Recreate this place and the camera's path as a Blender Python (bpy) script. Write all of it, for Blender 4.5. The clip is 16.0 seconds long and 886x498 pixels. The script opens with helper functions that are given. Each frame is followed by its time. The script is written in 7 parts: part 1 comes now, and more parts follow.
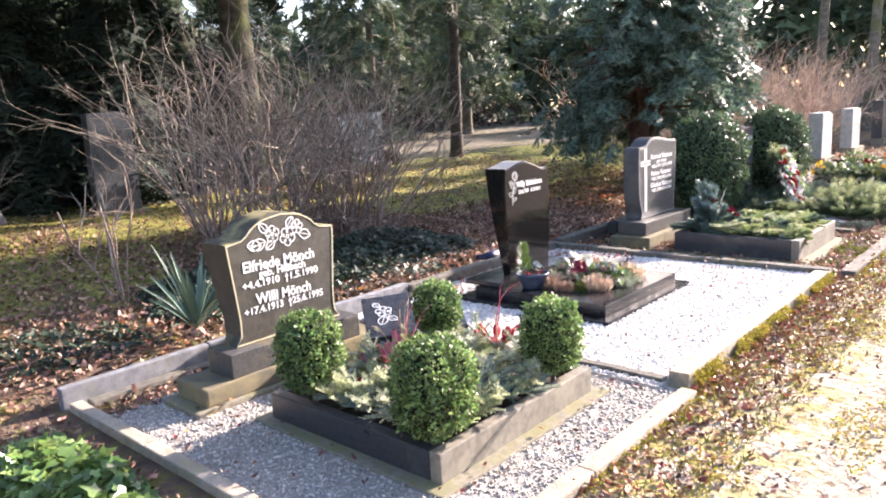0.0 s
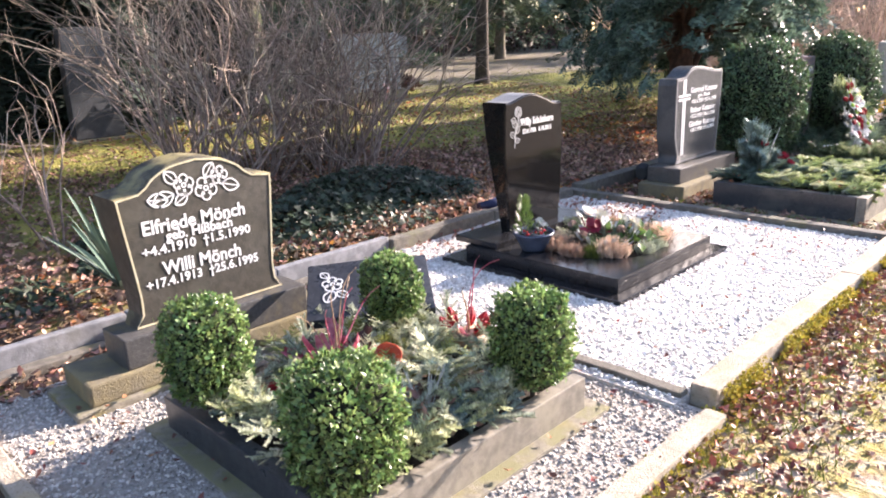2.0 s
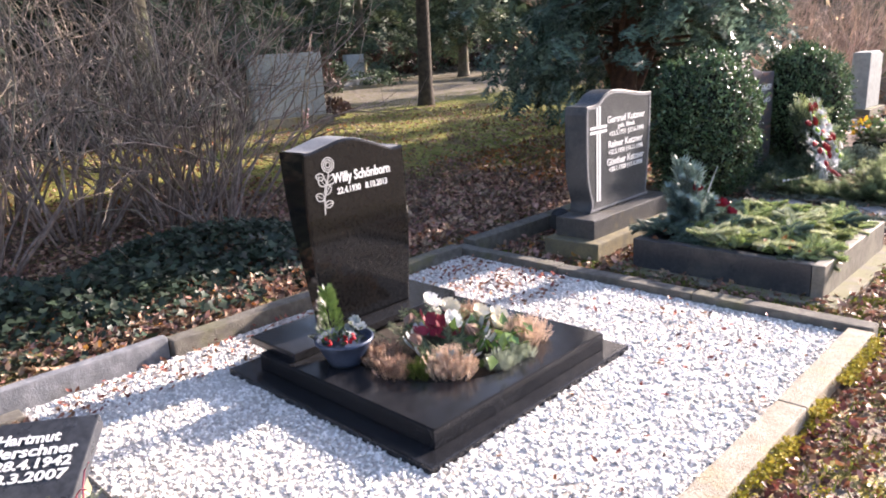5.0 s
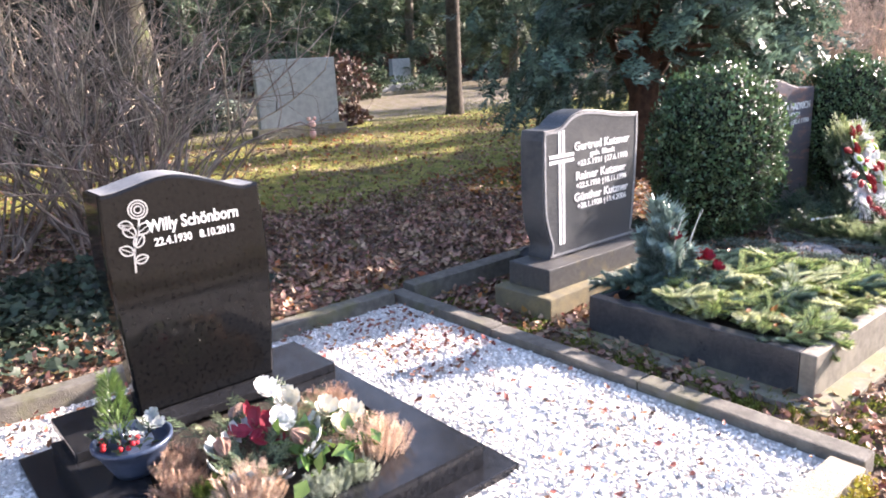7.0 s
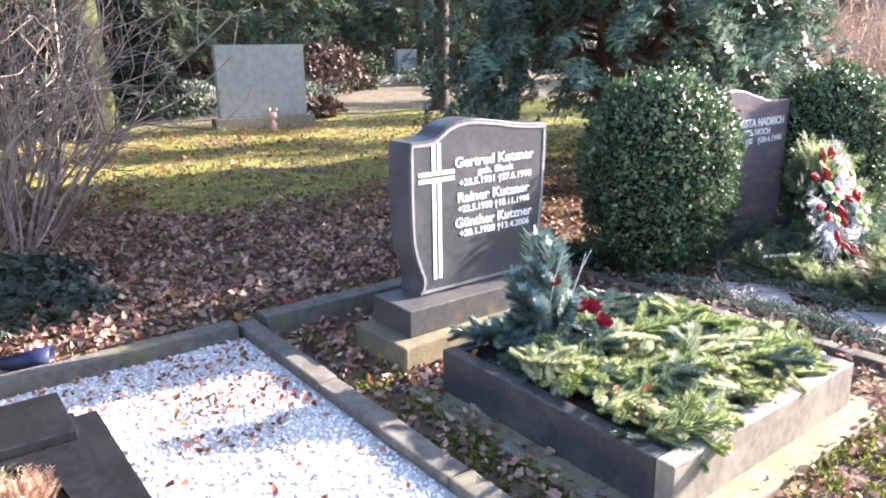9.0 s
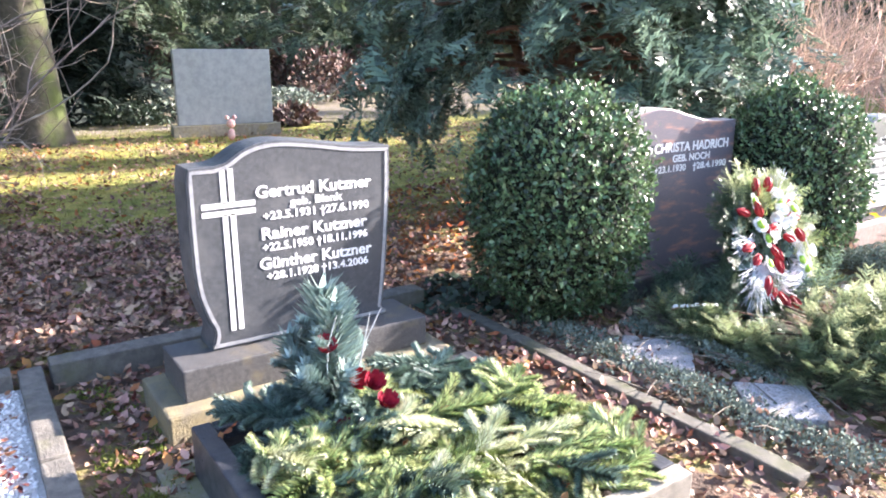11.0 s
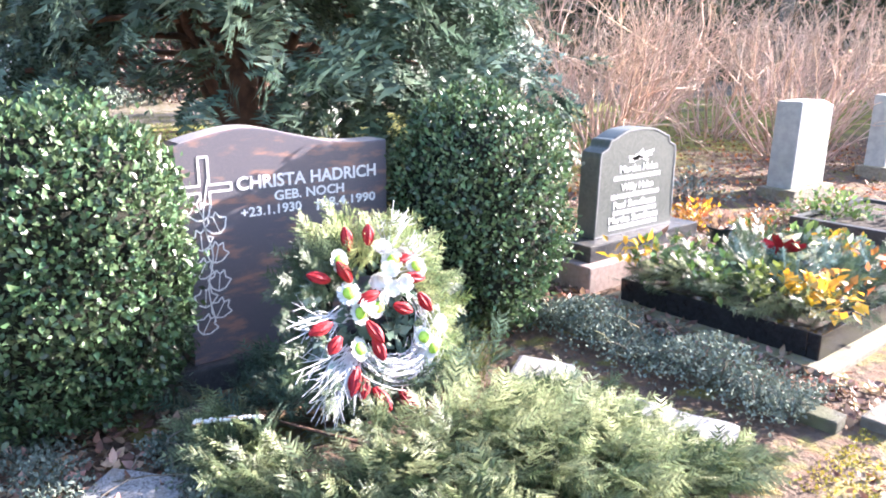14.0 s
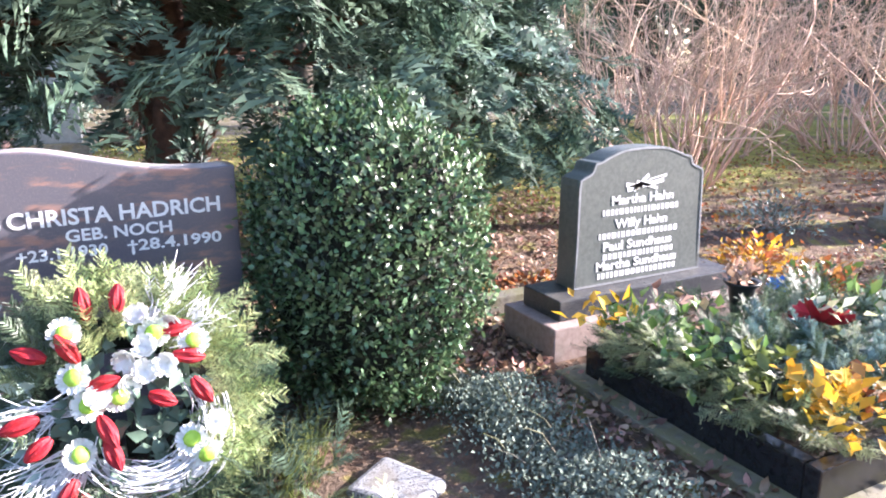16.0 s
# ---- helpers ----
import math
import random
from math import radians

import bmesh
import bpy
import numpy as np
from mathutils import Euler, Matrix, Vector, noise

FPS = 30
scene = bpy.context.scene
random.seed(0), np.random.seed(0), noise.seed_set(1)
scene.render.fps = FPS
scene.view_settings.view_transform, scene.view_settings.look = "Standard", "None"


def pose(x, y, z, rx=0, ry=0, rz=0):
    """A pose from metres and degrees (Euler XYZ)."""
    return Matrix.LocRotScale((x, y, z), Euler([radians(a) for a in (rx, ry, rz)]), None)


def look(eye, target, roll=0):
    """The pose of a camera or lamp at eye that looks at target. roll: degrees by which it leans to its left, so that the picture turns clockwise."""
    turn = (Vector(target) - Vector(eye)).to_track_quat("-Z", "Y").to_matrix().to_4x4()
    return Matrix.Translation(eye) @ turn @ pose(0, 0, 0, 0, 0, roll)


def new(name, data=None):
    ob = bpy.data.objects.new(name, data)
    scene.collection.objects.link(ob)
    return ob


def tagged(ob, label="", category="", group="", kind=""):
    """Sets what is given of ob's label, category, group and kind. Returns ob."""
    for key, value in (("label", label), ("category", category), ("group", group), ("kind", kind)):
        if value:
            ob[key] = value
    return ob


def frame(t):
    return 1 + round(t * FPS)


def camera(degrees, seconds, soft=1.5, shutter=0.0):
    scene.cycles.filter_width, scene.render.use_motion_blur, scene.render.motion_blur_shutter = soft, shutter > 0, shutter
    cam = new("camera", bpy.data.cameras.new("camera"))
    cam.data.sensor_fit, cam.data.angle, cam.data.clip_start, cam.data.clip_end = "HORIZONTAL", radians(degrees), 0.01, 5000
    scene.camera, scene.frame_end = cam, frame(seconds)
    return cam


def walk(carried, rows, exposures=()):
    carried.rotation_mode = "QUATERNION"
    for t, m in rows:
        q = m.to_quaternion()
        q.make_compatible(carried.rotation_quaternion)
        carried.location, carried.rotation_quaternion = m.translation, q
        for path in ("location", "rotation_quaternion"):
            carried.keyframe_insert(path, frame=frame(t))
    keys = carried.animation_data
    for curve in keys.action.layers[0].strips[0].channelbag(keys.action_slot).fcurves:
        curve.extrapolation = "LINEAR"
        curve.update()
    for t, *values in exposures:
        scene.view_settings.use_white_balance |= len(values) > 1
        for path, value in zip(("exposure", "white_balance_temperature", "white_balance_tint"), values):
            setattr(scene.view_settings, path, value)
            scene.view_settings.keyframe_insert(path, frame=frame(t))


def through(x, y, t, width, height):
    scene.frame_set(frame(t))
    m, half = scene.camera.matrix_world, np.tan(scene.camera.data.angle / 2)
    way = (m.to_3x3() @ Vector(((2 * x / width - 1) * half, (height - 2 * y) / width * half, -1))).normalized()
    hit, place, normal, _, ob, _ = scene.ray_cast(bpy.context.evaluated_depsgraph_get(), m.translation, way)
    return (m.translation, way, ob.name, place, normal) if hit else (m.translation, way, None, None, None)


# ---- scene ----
cam = camera(63.4, 16.0, soft=1.9)
METRES, EYE, TILT, LEAN, TURN = 10.0, 1.5, 0.0, 0.0, 42.3
ROWS = [
    (0.0, 0.0, 0.0, 0.0, -0.64, -10.99, 3.3),
    (0.5, 0.0153, 0.0206, 0.0004, 2.66, -10.72, 1.59),
    (1.0, 0.0269, 0.0414, -0.002, 7.34, -11.82, 2.32),
    (1.5, 0.0304, 0.073, -0.0045, 5.45, -14.8, 1.94),
    (2.0, 0.0334, 0.0957, -0.005, 2.47, -16.62, 2.42),
    (2.5, 0.0513, 0.1194, -0.0068, 4.45, -17.0, 2.48),
    (3.0, 0.0705, 0.1412, -0.0067, 8.65, -18.21, 1.96),
    (3.5, 0.0795, 0.1692, -0.0069, 8.21, -17.87, 0.64),
    (4.0, 0.0875, 0.1949, -0.0062, 3.05, -16.28, 1.63),
    (4.5, 0.1043, 0.2176, -0.0075, 1.13, -15.58, 3.0),
    (7.0, 0.2021, 0.3291, -0.008, 7.41, -14.89, 2.91),
    (7.5, 0.213, 0.3532, -0.0088, 7.66, -14.94, 0.5),
    (8.0, 0.2238, 0.3721, -0.0091, 4.61, -15.43, 2.39),
    (8.5, 0.2494, 0.3918, -0.0095, 7.29, -15.54, 1.6),
    (11.0, 0.3596, 0.492, -0.0095, 13.58, -14.86, 0.03),
    (11.5, 0.3758, 0.5174, -0.0061, 11.12, -14.88, 1.71),
    (12.0, 0.4031, 0.5379, -0.0083, 10.1, -13.69, 0.74),
    (12.5, 0.4315, 0.5578, -0.0096, 9.19, -12.86, 3.92),
    (13.0, 0.4563, 0.5925, -0.0125, 6.72, -15.26, 2.08),
    (13.5, 0.4802, 0.6231, -0.0114, 5.63, -15.84, 0.17),
    (14.0, 0.513, 0.6475, -0.0083, 8.74, -15.01, -0.39),
    (14.5, 0.5355, 0.6854, -0.0107, 11.68, -15.79, -0.09),
    (15.0, 0.5535, 0.715, -0.0093, 14.26, -16.14, 0.49),
    (15.5, 0.5856, 0.7377, -0.0082, 20.42, -14.72, -0.41),
    (16.0, 0.6054, 0.7623, -0.0115, 20.94, -14.33, 0.79),
]
walk(cam, [(t, pose(0, 0, EYE, TILT, LEAN, TURN) @ pose(METRES * x, METRES * y, METRES * z, 90 + pitch, roll, yaw)) for t, x, y, z, yaw, pitch, roll in ROWS],
     exposures=((0.0, 2.22, 6750, 25), (1.5, 2.15, 6750, 25), (3.0, 1.9, 6750, 25), (4.5, 1.84, 6750, 25), (7.0, 2.35, 6650, 25), (11.0, 2.88, 6300, 23), (13.5, 3.02, 6250, 24), (14.5, 2.72, 6200, 24), (16.0, 2.48, 6100, 24)))

# ---- sky and sun: low winter sun beyond the row of graves ----
SUN_AZ, SUN_EL = 12.0, 21.0
world = bpy.data.worlds.new("sky")
scene.world = world
world.use_nodes = True
wn = world.node_tree.nodes
sky = wn.new("ShaderNodeTexSky")
sky.sky_type, sky.sun_disc = "NISHITA", False
sky.sun_elevation, sky.sun_rotation = radians(SUN_EL), radians(SUN_AZ)
world.node_tree.links.new(sky.outputs[0], wn["Background"].inputs[0])
wn["Background"].inputs[1].default_value = 0.12
sun_data = bpy.data.lights.new("sun", "SUN")
sun_data.energy, sun_data.angle, sun_data.color = 5.0, radians(0.53), (1.0, 0.93, 0.82)
sun = new("sun", sun_data)
sun.matrix_world = look((60 * math.sin(radians(SUN_AZ)) * math.cos(radians(SUN_EL)), 60 * math.cos(radians(SUN_AZ)) * math.cos(radians(SUN_EL)),
                         60 * math.sin(radians(SUN_EL))), (0, 0, 0))

rng = np.random.default_rng(7)


# ---- materials ----
def base_mat(name):
    m = bpy.data.materials.new(name)
    m.use_nodes = True
    return m, m.node_tree.nodes, m.node_tree.links, m.node_tree.nodes["Principled BSDF"]


def noise_tex(nt, ln, scale, detail=4, vec=None, rough=0.6):
    n = nt.new("ShaderNodeTexNoise")
    n.inputs["Scale"].default_value, n.inputs["Detail"].default_value, n.inputs["Roughness"].default_value = scale, detail, rough
    if vec:
        ln.new(vec, n.inputs["Vector"])
    return n.outputs["Fac"]


def stretch(nt, ln, value, lo, hi, a=0.0, b=1.0):
    n = nt.new("ShaderNodeMapRange")
    n.interpolation_type = "SMOOTHSTEP"
    ln.new(value, n.inputs["Value"])
    for key, v in (("From Min", lo), ("From Max", hi), ("To Min", a), ("To Max", b)):
        n.inputs[key].default_value = v
    return n.outputs["Result"]


def math_node(nt, ln, op, a, b):
    n = nt.new("ShaderNodeMath")
    n.operation = op
    for i, v in enumerate((a, b)):
        if isinstance(v, (int, float)):
            n.inputs[i].default_value = v
        else:
            ln.new(v, n.inputs[i])
    return n.outputs[0]


def blend(nt, ln, fac, a, b):
    n = nt.new("ShaderNodeMix")
    n.data_type = "RGBA"
    for i, v in ((0, fac), (6, a), (7, b)):
        if isinstance(v, tuple):
            n.inputs[i].default_value = (*v, 1) if len(v) == 3 else v
        elif isinstance(v, (int, float)):
            n.inputs[i].default_value = v
        else:
            ln.new(v, n.inputs[i])
    return n.outputs[2]


def surface(name, c1, c2, scale=20, rough=0.7, bump=0.3, bump_scale=None, stain=None, stain_scale=2.5, stain_amount=0.5, speckle=None,
            speckle_scale=250, speckle_cut=0.62, island=0.0, through=0.0, spec=0.4, sheen_rough=0.0, moss_up=None):
    """Two-scale noise colour, optional stains, speckles, per-piece variation, thin-leaf light and fine relief."""
    m, nt, ln, p = base_mat(name)
    vec = nt.new("ShaderNodeNewGeometry")
    pos = vec.outputs["Position"]
    col = blend(nt, ln, stretch(nt, ln, noise_tex(nt, ln, scale, 5, pos), 0.3, 0.7), c1, c2)
    if speckle:
        col = blend(nt, ln, stretch(nt, ln, noise_tex(nt, ln, speckle_scale, 2, pos), speckle_cut, speckle_cut + 0.06), col, speckle)
    if stain:
        col = blend(nt, ln, stretch(nt, ln, noise_tex(nt, ln, stain_scale, 6, pos), 0.5, 0.68, 0, stain_amount), col, stain)
    if moss_up:
        sep = nt.new("ShaderNodeSeparateXYZ")
        ln.new(vec.outputs["Normal"], sep.inputs[0])
        up = stretch(nt, ln, sep.outputs["Z"], 0.2, 0.8)
        patch = stretch(nt, ln, noise_tex(nt, ln, 9, 6, pos), 0.38, 0.6)
        col = blend(nt, ln, math_node(nt, ln, "MULTIPLY", up, patch), col, moss_up)
    if island:
        hsv = nt.new("ShaderNodeHueSaturation")
        ln.new(col, hsv.inputs["Color"])
        ln.new(stretch(nt, ln, vec.outputs["Random Per Island"], 0, 1, 1 - island, 1 + island), hsv.inputs["Value"])
        ln.new(stretch(nt, ln, math_node(nt, ln, "FRACT", math_node(nt, ln, "MULTIPLY", vec.outputs["Random Per Island"], 17.3), 0), 0, 1, 0.5 - island * 0.04, 0.5 + island * 0.04), hsv.inputs["Hue"])
        col = hsv.outputs[0]
    ln.new(col, p.inputs["Base Color"])
    p.inputs["Roughness"].default_value, p.inputs["Specular IOR Level"].default_value = rough, spec
    if sheen_rough:
        ln.new(stretch(nt, ln, noise_tex(nt, ln, 14, 5, pos), 0.3, 0.7, rough - sheen_rough, rough + sheen_rough), p.inputs["Roughness"])
    if bump:
        b = nt.new("ShaderNodeBump")
        b.inputs["Strength"].default_value, b.inputs["Distance"].default_value = bump, 0.01
        ln.new(noise_tex(nt, ln, bump_scale or scale * 4, 4, pos), b.inputs["Height"])
        ln.new(b.outputs[0], p.inputs["Normal"])
    if through:
        tr, mx = nt.new("ShaderNodeBsdfTranslucent"), nt.new("ShaderNodeMixShader")
        ln.new(col, tr.inputs["Color"])
        mx.inputs[0].default_value = through
        ln.new(p.outputs[0], mx.inputs[1])
        ln.new(tr.outputs[0], mx.inputs[2])
        ln.new(mx.outputs[0], nt["Material Output"].inputs[0])
    return m


M_BROWN_GRANITE = surface("brown_grey_granite", (0.045, 0.042, 0.034), (0.075, 0.068, 0.054), 30, 0.42, 0.15, 300, (0.10, 0.095, 0.07), 4, 0.4, (0.15, 0.14, 0.12), 420, 0.6, sheen_rough=0.1, moss_up=(0.30, 0.26, 0.13))
M_PLINTH = surface("speckled_plinth_granite", (0.05, 0.05, 0.05), (0.085, 0.083, 0.08), 60, 0.42, 0.2, 300, (0.21, 0.17, 0.085), 6, 0.55, (0.22, 0.22, 0.21), 330, 0.6)
M_CONCRETE = surface("weathered_concrete", (0.17, 0.155, 0.12), (0.27, 0.245, 0.19), 25, 0.9, 0.5, 140, (0.24, 0.20, 0.06), 5, 0.6, (0.14, 0.13, 0.1), 160, 0.6, moss_up=(0.20, 0.19, 0.10))
M_YELLOWSTEP = surface("yellow_stained_step", (0.145, 0.128, 0.09), (0.245, 0.205, 0.11), 9, 0.9, 0.6, 120, (0.16, 0.145, 0.11), 6, 0.7, (0.12, 0.10, 0.06), 160, 0.6)
M_KERB = surface("old_concrete_kerb", (0.105, 0.097, 0.082), (0.185, 0.17, 0.142), 18, 0.92, 0.6, 120, (0.15, 0.15, 0.06), 4, 0.55, (0.12, 0.11, 0.09), 150, 0.6)
M_DARKKERB = surface("damp_dark_kerb", (0.075, 0.07, 0.058), (0.135, 0.125, 0.10), 18, 0.92, 0.6, 120, (0.10, 0.11, 0.04), 4, 0.6)
M_MOSSKERB = surface("sandy_concrete_kerb", (0.33, 0.285, 0.22), (0.47, 0.41, 0.33), 14, 0.92, 0.7, 110, (0.30, 0.235, 0.10), 7, 0.5, (0.16, 0.13, 0.07), 140, 0.6)
M_GREYKERB = surface("grey_slate_kerb", (0.15, 0.157, 0.17), (0.25, 0.257, 0.27), 16, 0.75, 0.4, 120, (0.14, 0.14, 0.12), 5, 0.5)
M_BLACK = surface("polished_black_granite", (0.006, 0.006, 0.0065), (0.012, 0.0115, 0.011), 60, 0.06, 0.0, None, None, spec=0.25, speckle=(0.016, 0.016, 0.016), speckle_scale=500, speckle_cut=0.66)
M_BLACKMAT = surface("dusty_black_granite", (0.010, 0.0105, 0.012), (0.02, 0.0205, 0.023), 40, 0.15, 0.04, 300, (0.035, 0.036, 0.038), 6, 0.3, (0.05, 0.05, 0.05), 450, 0.62, sheen_rough=0.07)
# lifted blue-grey paints the reflected sky; white specks are bird droppings
M_PLAQUE = surface("granite_painted_sky_sheen", (0.028, 0.03, 0.034), (0.05, 0.053, 0.06), 40, 0.32, 0.06, 300, (0.09, 0.095, 0.1), 5, 0.4, (0.5, 0.5, 0.5), 46, 0.735, sheen_rough=0.1)
M_BEDSTONE = surface("dark_granite_border", (0.03, 0.032, 0.037), (0.055, 0.057, 0.062), 50, 0.35, 0.08, 300, (0.14, 0.13, 0.11), 5, 0.5, (0.14, 0.14, 0.14), 420, 0.6, sheen_rough=0.08)
# lime deposit plus grazing sunlight, both painted into the front stone's colour
M_ENDSTONE = surface("limy_granite_painted_sunlit", (0.17, 0.155, 0.125), (0.27, 0.245, 0.20), 25, 0.6, 0.2, 200, (0.32, 0.29, 0.22), 7, 0.6, (0.12, 0.11, 0.1), 300, 0.6)
M_GREYGRANITE = surface("honed_grey_granite", (0.040, 0.044, 0.048), (0.064, 0.069, 0.074), 45, 0.36, 0.06, 300, (0.15, 0.15, 0.145), 3, 0.35, (0.2, 0.2, 0.2), 450, 0.6, sheen_rough=0.06)
M_GREYLIGHT = surface("sawn_grey_and_top_highlight", (0.2, 0.205, 0.21), (0.28, 0.285, 0.29), 45, 0.6, 0.2, 250, (0.3, 0.3, 0.28), 4, 0.4)
M_TOPGLINT = surface("pinkish_top_highlight", (0.33, 0.30, 0.30), (0.45, 0.42, 0.42), 45, 0.6, 0.2, 250)
M_GREENGRANITE = surface("green_grey_granite", (0.09, 0.10, 0.09), (0.13, 0.14, 0.125), 45, 0.4, 0.08, 300, (0.16, 0.17, 0.15), 4, 0.35, (0.2, 0.21, 0.19), 420, 0.6)
M_PINKBASE = surface("pink_granite_base", (0.26, 0.19, 0.17), (0.36, 0.28, 0.25), 30, 0.75, 0.3, 180, (0.2, 0.18, 0.15), 5, 0.5)
M_FARSTONE = surface("pale_grey_stone", (0.30, 0.32, 0.31), (0.40, 0.42, 0.40), 12, 0.65, 0.2, 90, (0.26, 0.28, 0.25), 2.2, 0.6)
M_LETTER = surface("white_lettering", (0.72, 0.72, 0.7), (0.82, 0.82, 0.8), 60, 0.6, 0.0)
M_LETTERGREY = surface("etched_grey_line", (0.38, 0.38, 0.37), (0.5, 0.5, 0.49), 60, 0.6, 0.0)
M_BORDERLINE = surface("pale_chamfer", (0.48, 0.42, 0.24), (0.62, 0.57, 0.4), 40, 0.7, 0.1)
M_SOIL = surface("dark_bed_soil", (0.022, 0.016, 0.011), (0.05, 0.037, 0.026), 40, 0.95, 0.9, 90)
M_PEBBLEWHITE = surface("white_marble_chips", (0.70, 0.675, 0.635), (0.85, 0.83, 0.795), 30, 0.7, 0.1, island=0.22)
M_PEBBLEGREY = surface("grey_white_chips", (0.33, 0.30, 0.265), (0.58, 0.55, 0.505), 30, 0.75, 0.1, island=0.38)
M_GRAVELBED = surface("packed_white_gravel", (0.46, 0.43, 0.39), (0.66, 0.63, 0.585), 60, 0.85, 1.0, 70, (0.25, 0.2, 0.15), 3, 0.5)
M_GRAVELGREY = surface("packed_grey_gravel", (0.25, 0.225, 0.195), (0.43, 0.40, 0.36), 70, 0.85, 1.0, 80, (0.2, 0.16, 0.12), 3, 0.5)
M_BOX = surface("boxwood_leaf", (0.085, 0.165, 0.05), (0.24, 0.34, 0.12), 9, 0.36, 0.0, island=0.6, through=0.38, spec=0.5)
M_BOXDARK = surface("dark_boxwood_leaf", (0.042, 0.088, 0.04), (0.115, 0.18, 0.085), 6, 0.34, 0.0, island=0.7, through=0.2, spec=0.5)
# near-black that paints the shade inside shrubs and within the wreath
M_CORE = surface("painted_inner_shade", (0.008, 0.010, 0.005), (0.016, 0.016, 0.009), 40, 0.95, 0.5)
M_YEW = surface("yew_needles", (0.055, 0.10, 0.072), (0.13, 0.185, 0.132), 3, 0.42, 0.0, island=0.6, through=0.3, spec=0.25)
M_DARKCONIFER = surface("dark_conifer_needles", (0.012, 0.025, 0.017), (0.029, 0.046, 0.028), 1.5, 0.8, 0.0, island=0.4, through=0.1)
M_WOODGREEN = surface("mid_green_conifer_needles", (0.045, 0.07, 0.04), (0.10, 0.135, 0.075), 1.5, 0.7, 0.0, island=0.5, through=0.25)
M_JUNIPER = surface("juniper_needles", (0.155, 0.205, 0.10), (0.32, 0.355, 0.20), 5, 0.4, 0.0, island=0.45, through=0.42)
M_COTONEASTER = surface("small_grey_green_leaves", (0.12, 0.15, 0.12), (0.22, 0.26, 0.21), 8, 0.85, 0.0, island=0.3, through=0.08, spec=0.05)
M_FIR = surface("fir_needles", (0.19, 0.26, 0.09), (0.44, 0.49, 0.24), 8, 0.45, 0.0, island=0.65, through=0.3)
M_BLUEFIR = surface("blue_fir_needles", (0.16, 0.24, 0.215), (0.29, 0.38, 0.34), 8, 0.45, 0.0, island=0.35, through=0.15)
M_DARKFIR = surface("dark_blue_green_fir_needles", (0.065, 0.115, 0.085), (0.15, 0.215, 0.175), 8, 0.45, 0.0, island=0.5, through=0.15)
M_GREYFIR = surface("grey_green_sprays", (0.28, 0.32, 0.23), (0.46, 0.49, 0.38), 10, 0.5, 0.0, island=0.4, through=0.2)
M_THUJA = surface("yellow_green_sprays", (0.10, 0.14, 0.03), (0.22, 0.25, 0.07), 8, 0.45, 0.0, island=0.35, through=0.25)
M_IVY = surface("ivy_leaf", (0.02, 0.037, 0.022), (0.045, 0.064, 0.038), 6, 0.45, 0.0, island=0.5, through=0.15, spec=0.35)
M_IVYBRIGHT = surface("glossy_green_ivy_leaf", (0.08, 0.15, 0.03), (0.15, 0.23, 0.07), 6, 0.25, 0.0, island=0.4, through=0.2, spec=0.6)
M_YUCCA = surface("yucca_leaf", (0.07, 0.12, 0.09), (0.12, 0.18, 0.13), 6, 0.4, 0.05, through=0.12)
M_LEAF = surface("dry_brown_leaves", (0.20, 0.105, 0.07), (0.41, 0.265, 0.185), 5, 0.55, 0.0, island=0.6, through=0.15)
M_LEAFORANGE = surface("orange_brown_leaves", (0.28, 0.10, 0.03), (0.40, 0.18, 0.06), 5, 0.55, 0.0, island=0.45, through=0.3)
M_LEAFRED = surface("red_brown_leaves", (0.17, 0.055, 0.035), (0.34, 0.15, 0.085), 6, 0.5, 0.0, island=0.6, through=0.15)
M_BROWNLEAF = surface("withered_brown_leaves", (0.055, 0.033, 0.026), (0.13, 0.075, 0.055), 6, 0.6, 0.0, island=0.5, through=0.15)
M_FROST = surface("frosted_pale_sprays", (0.36, 0.40, 0.20), (0.60, 0.62, 0.44), 14, 0.55, 0.0, island=0.4, through=0.3)
M_CREAMHEATHER = surface("cream_heather", (0.50, 0.34, 0.24), (0.68, 0.54, 0.42), 20, 0.8, 0.0, island=0.3, through=0.25)
M_DARKRED = surface("dark_red_petals", (0.22, 0.008, 0.012), (0.36, 0.02, 0.02), 25, 0.6, 0.1, island=0.3)
M_TWIG = surface("pale_bare_twigs", (0.14, 0.105, 0.08), (0.36, 0.29, 0.23), 12, 0.8, 0.2, 200, island=0.45)
M_REDTWIG = surface("reddish_bare_twigs", (0.43, 0.285, 0.20), (0.70, 0.52, 0.39), 6, 0.8, 0.2, 200, island=0.3)
M_BARK = surface("grey_mossy_bark", (0.10, 0.085, 0.065), (0.20, 0.175, 0.14), 10, 0.95, 1.0, 22, (0.10, 0.12, 0.03), 1.2, 0.7)
M_MOSSBARK = surface("moss_covered_bark", (0.055, 0.047, 0.036), (0.115, 0.10, 0.075), 9, 0.95, 1.0, 20, (0.10, 0.13, 0.035), 1.3, 0.9)
M_DARKBARK = surface("dark_brown_bark", (0.035, 0.028, 0.021), (0.085, 0.068, 0.052), 12, 0.95, 1.0, 26)
M_PALEBARK = surface("pale_smooth_bark", (0.21, 0.185, 0.165), (0.36, 0.325, 0.295), 7, 0.9, 0.8, 24, (0.20, 0.18, 0.13), 1.6, 0.5)
M_YEWBARK = surface("reddish_yew_bark", (0.06, 0.032, 0.022), (0.14, 0.075, 0.048), 14, 0.85, 0.9, 30)
M_RED = surface("red_petals", (0.31, 0.012, 0.008), (0.48, 0.04, 0.016), 20, 0.62, 0.1, island=0.25)
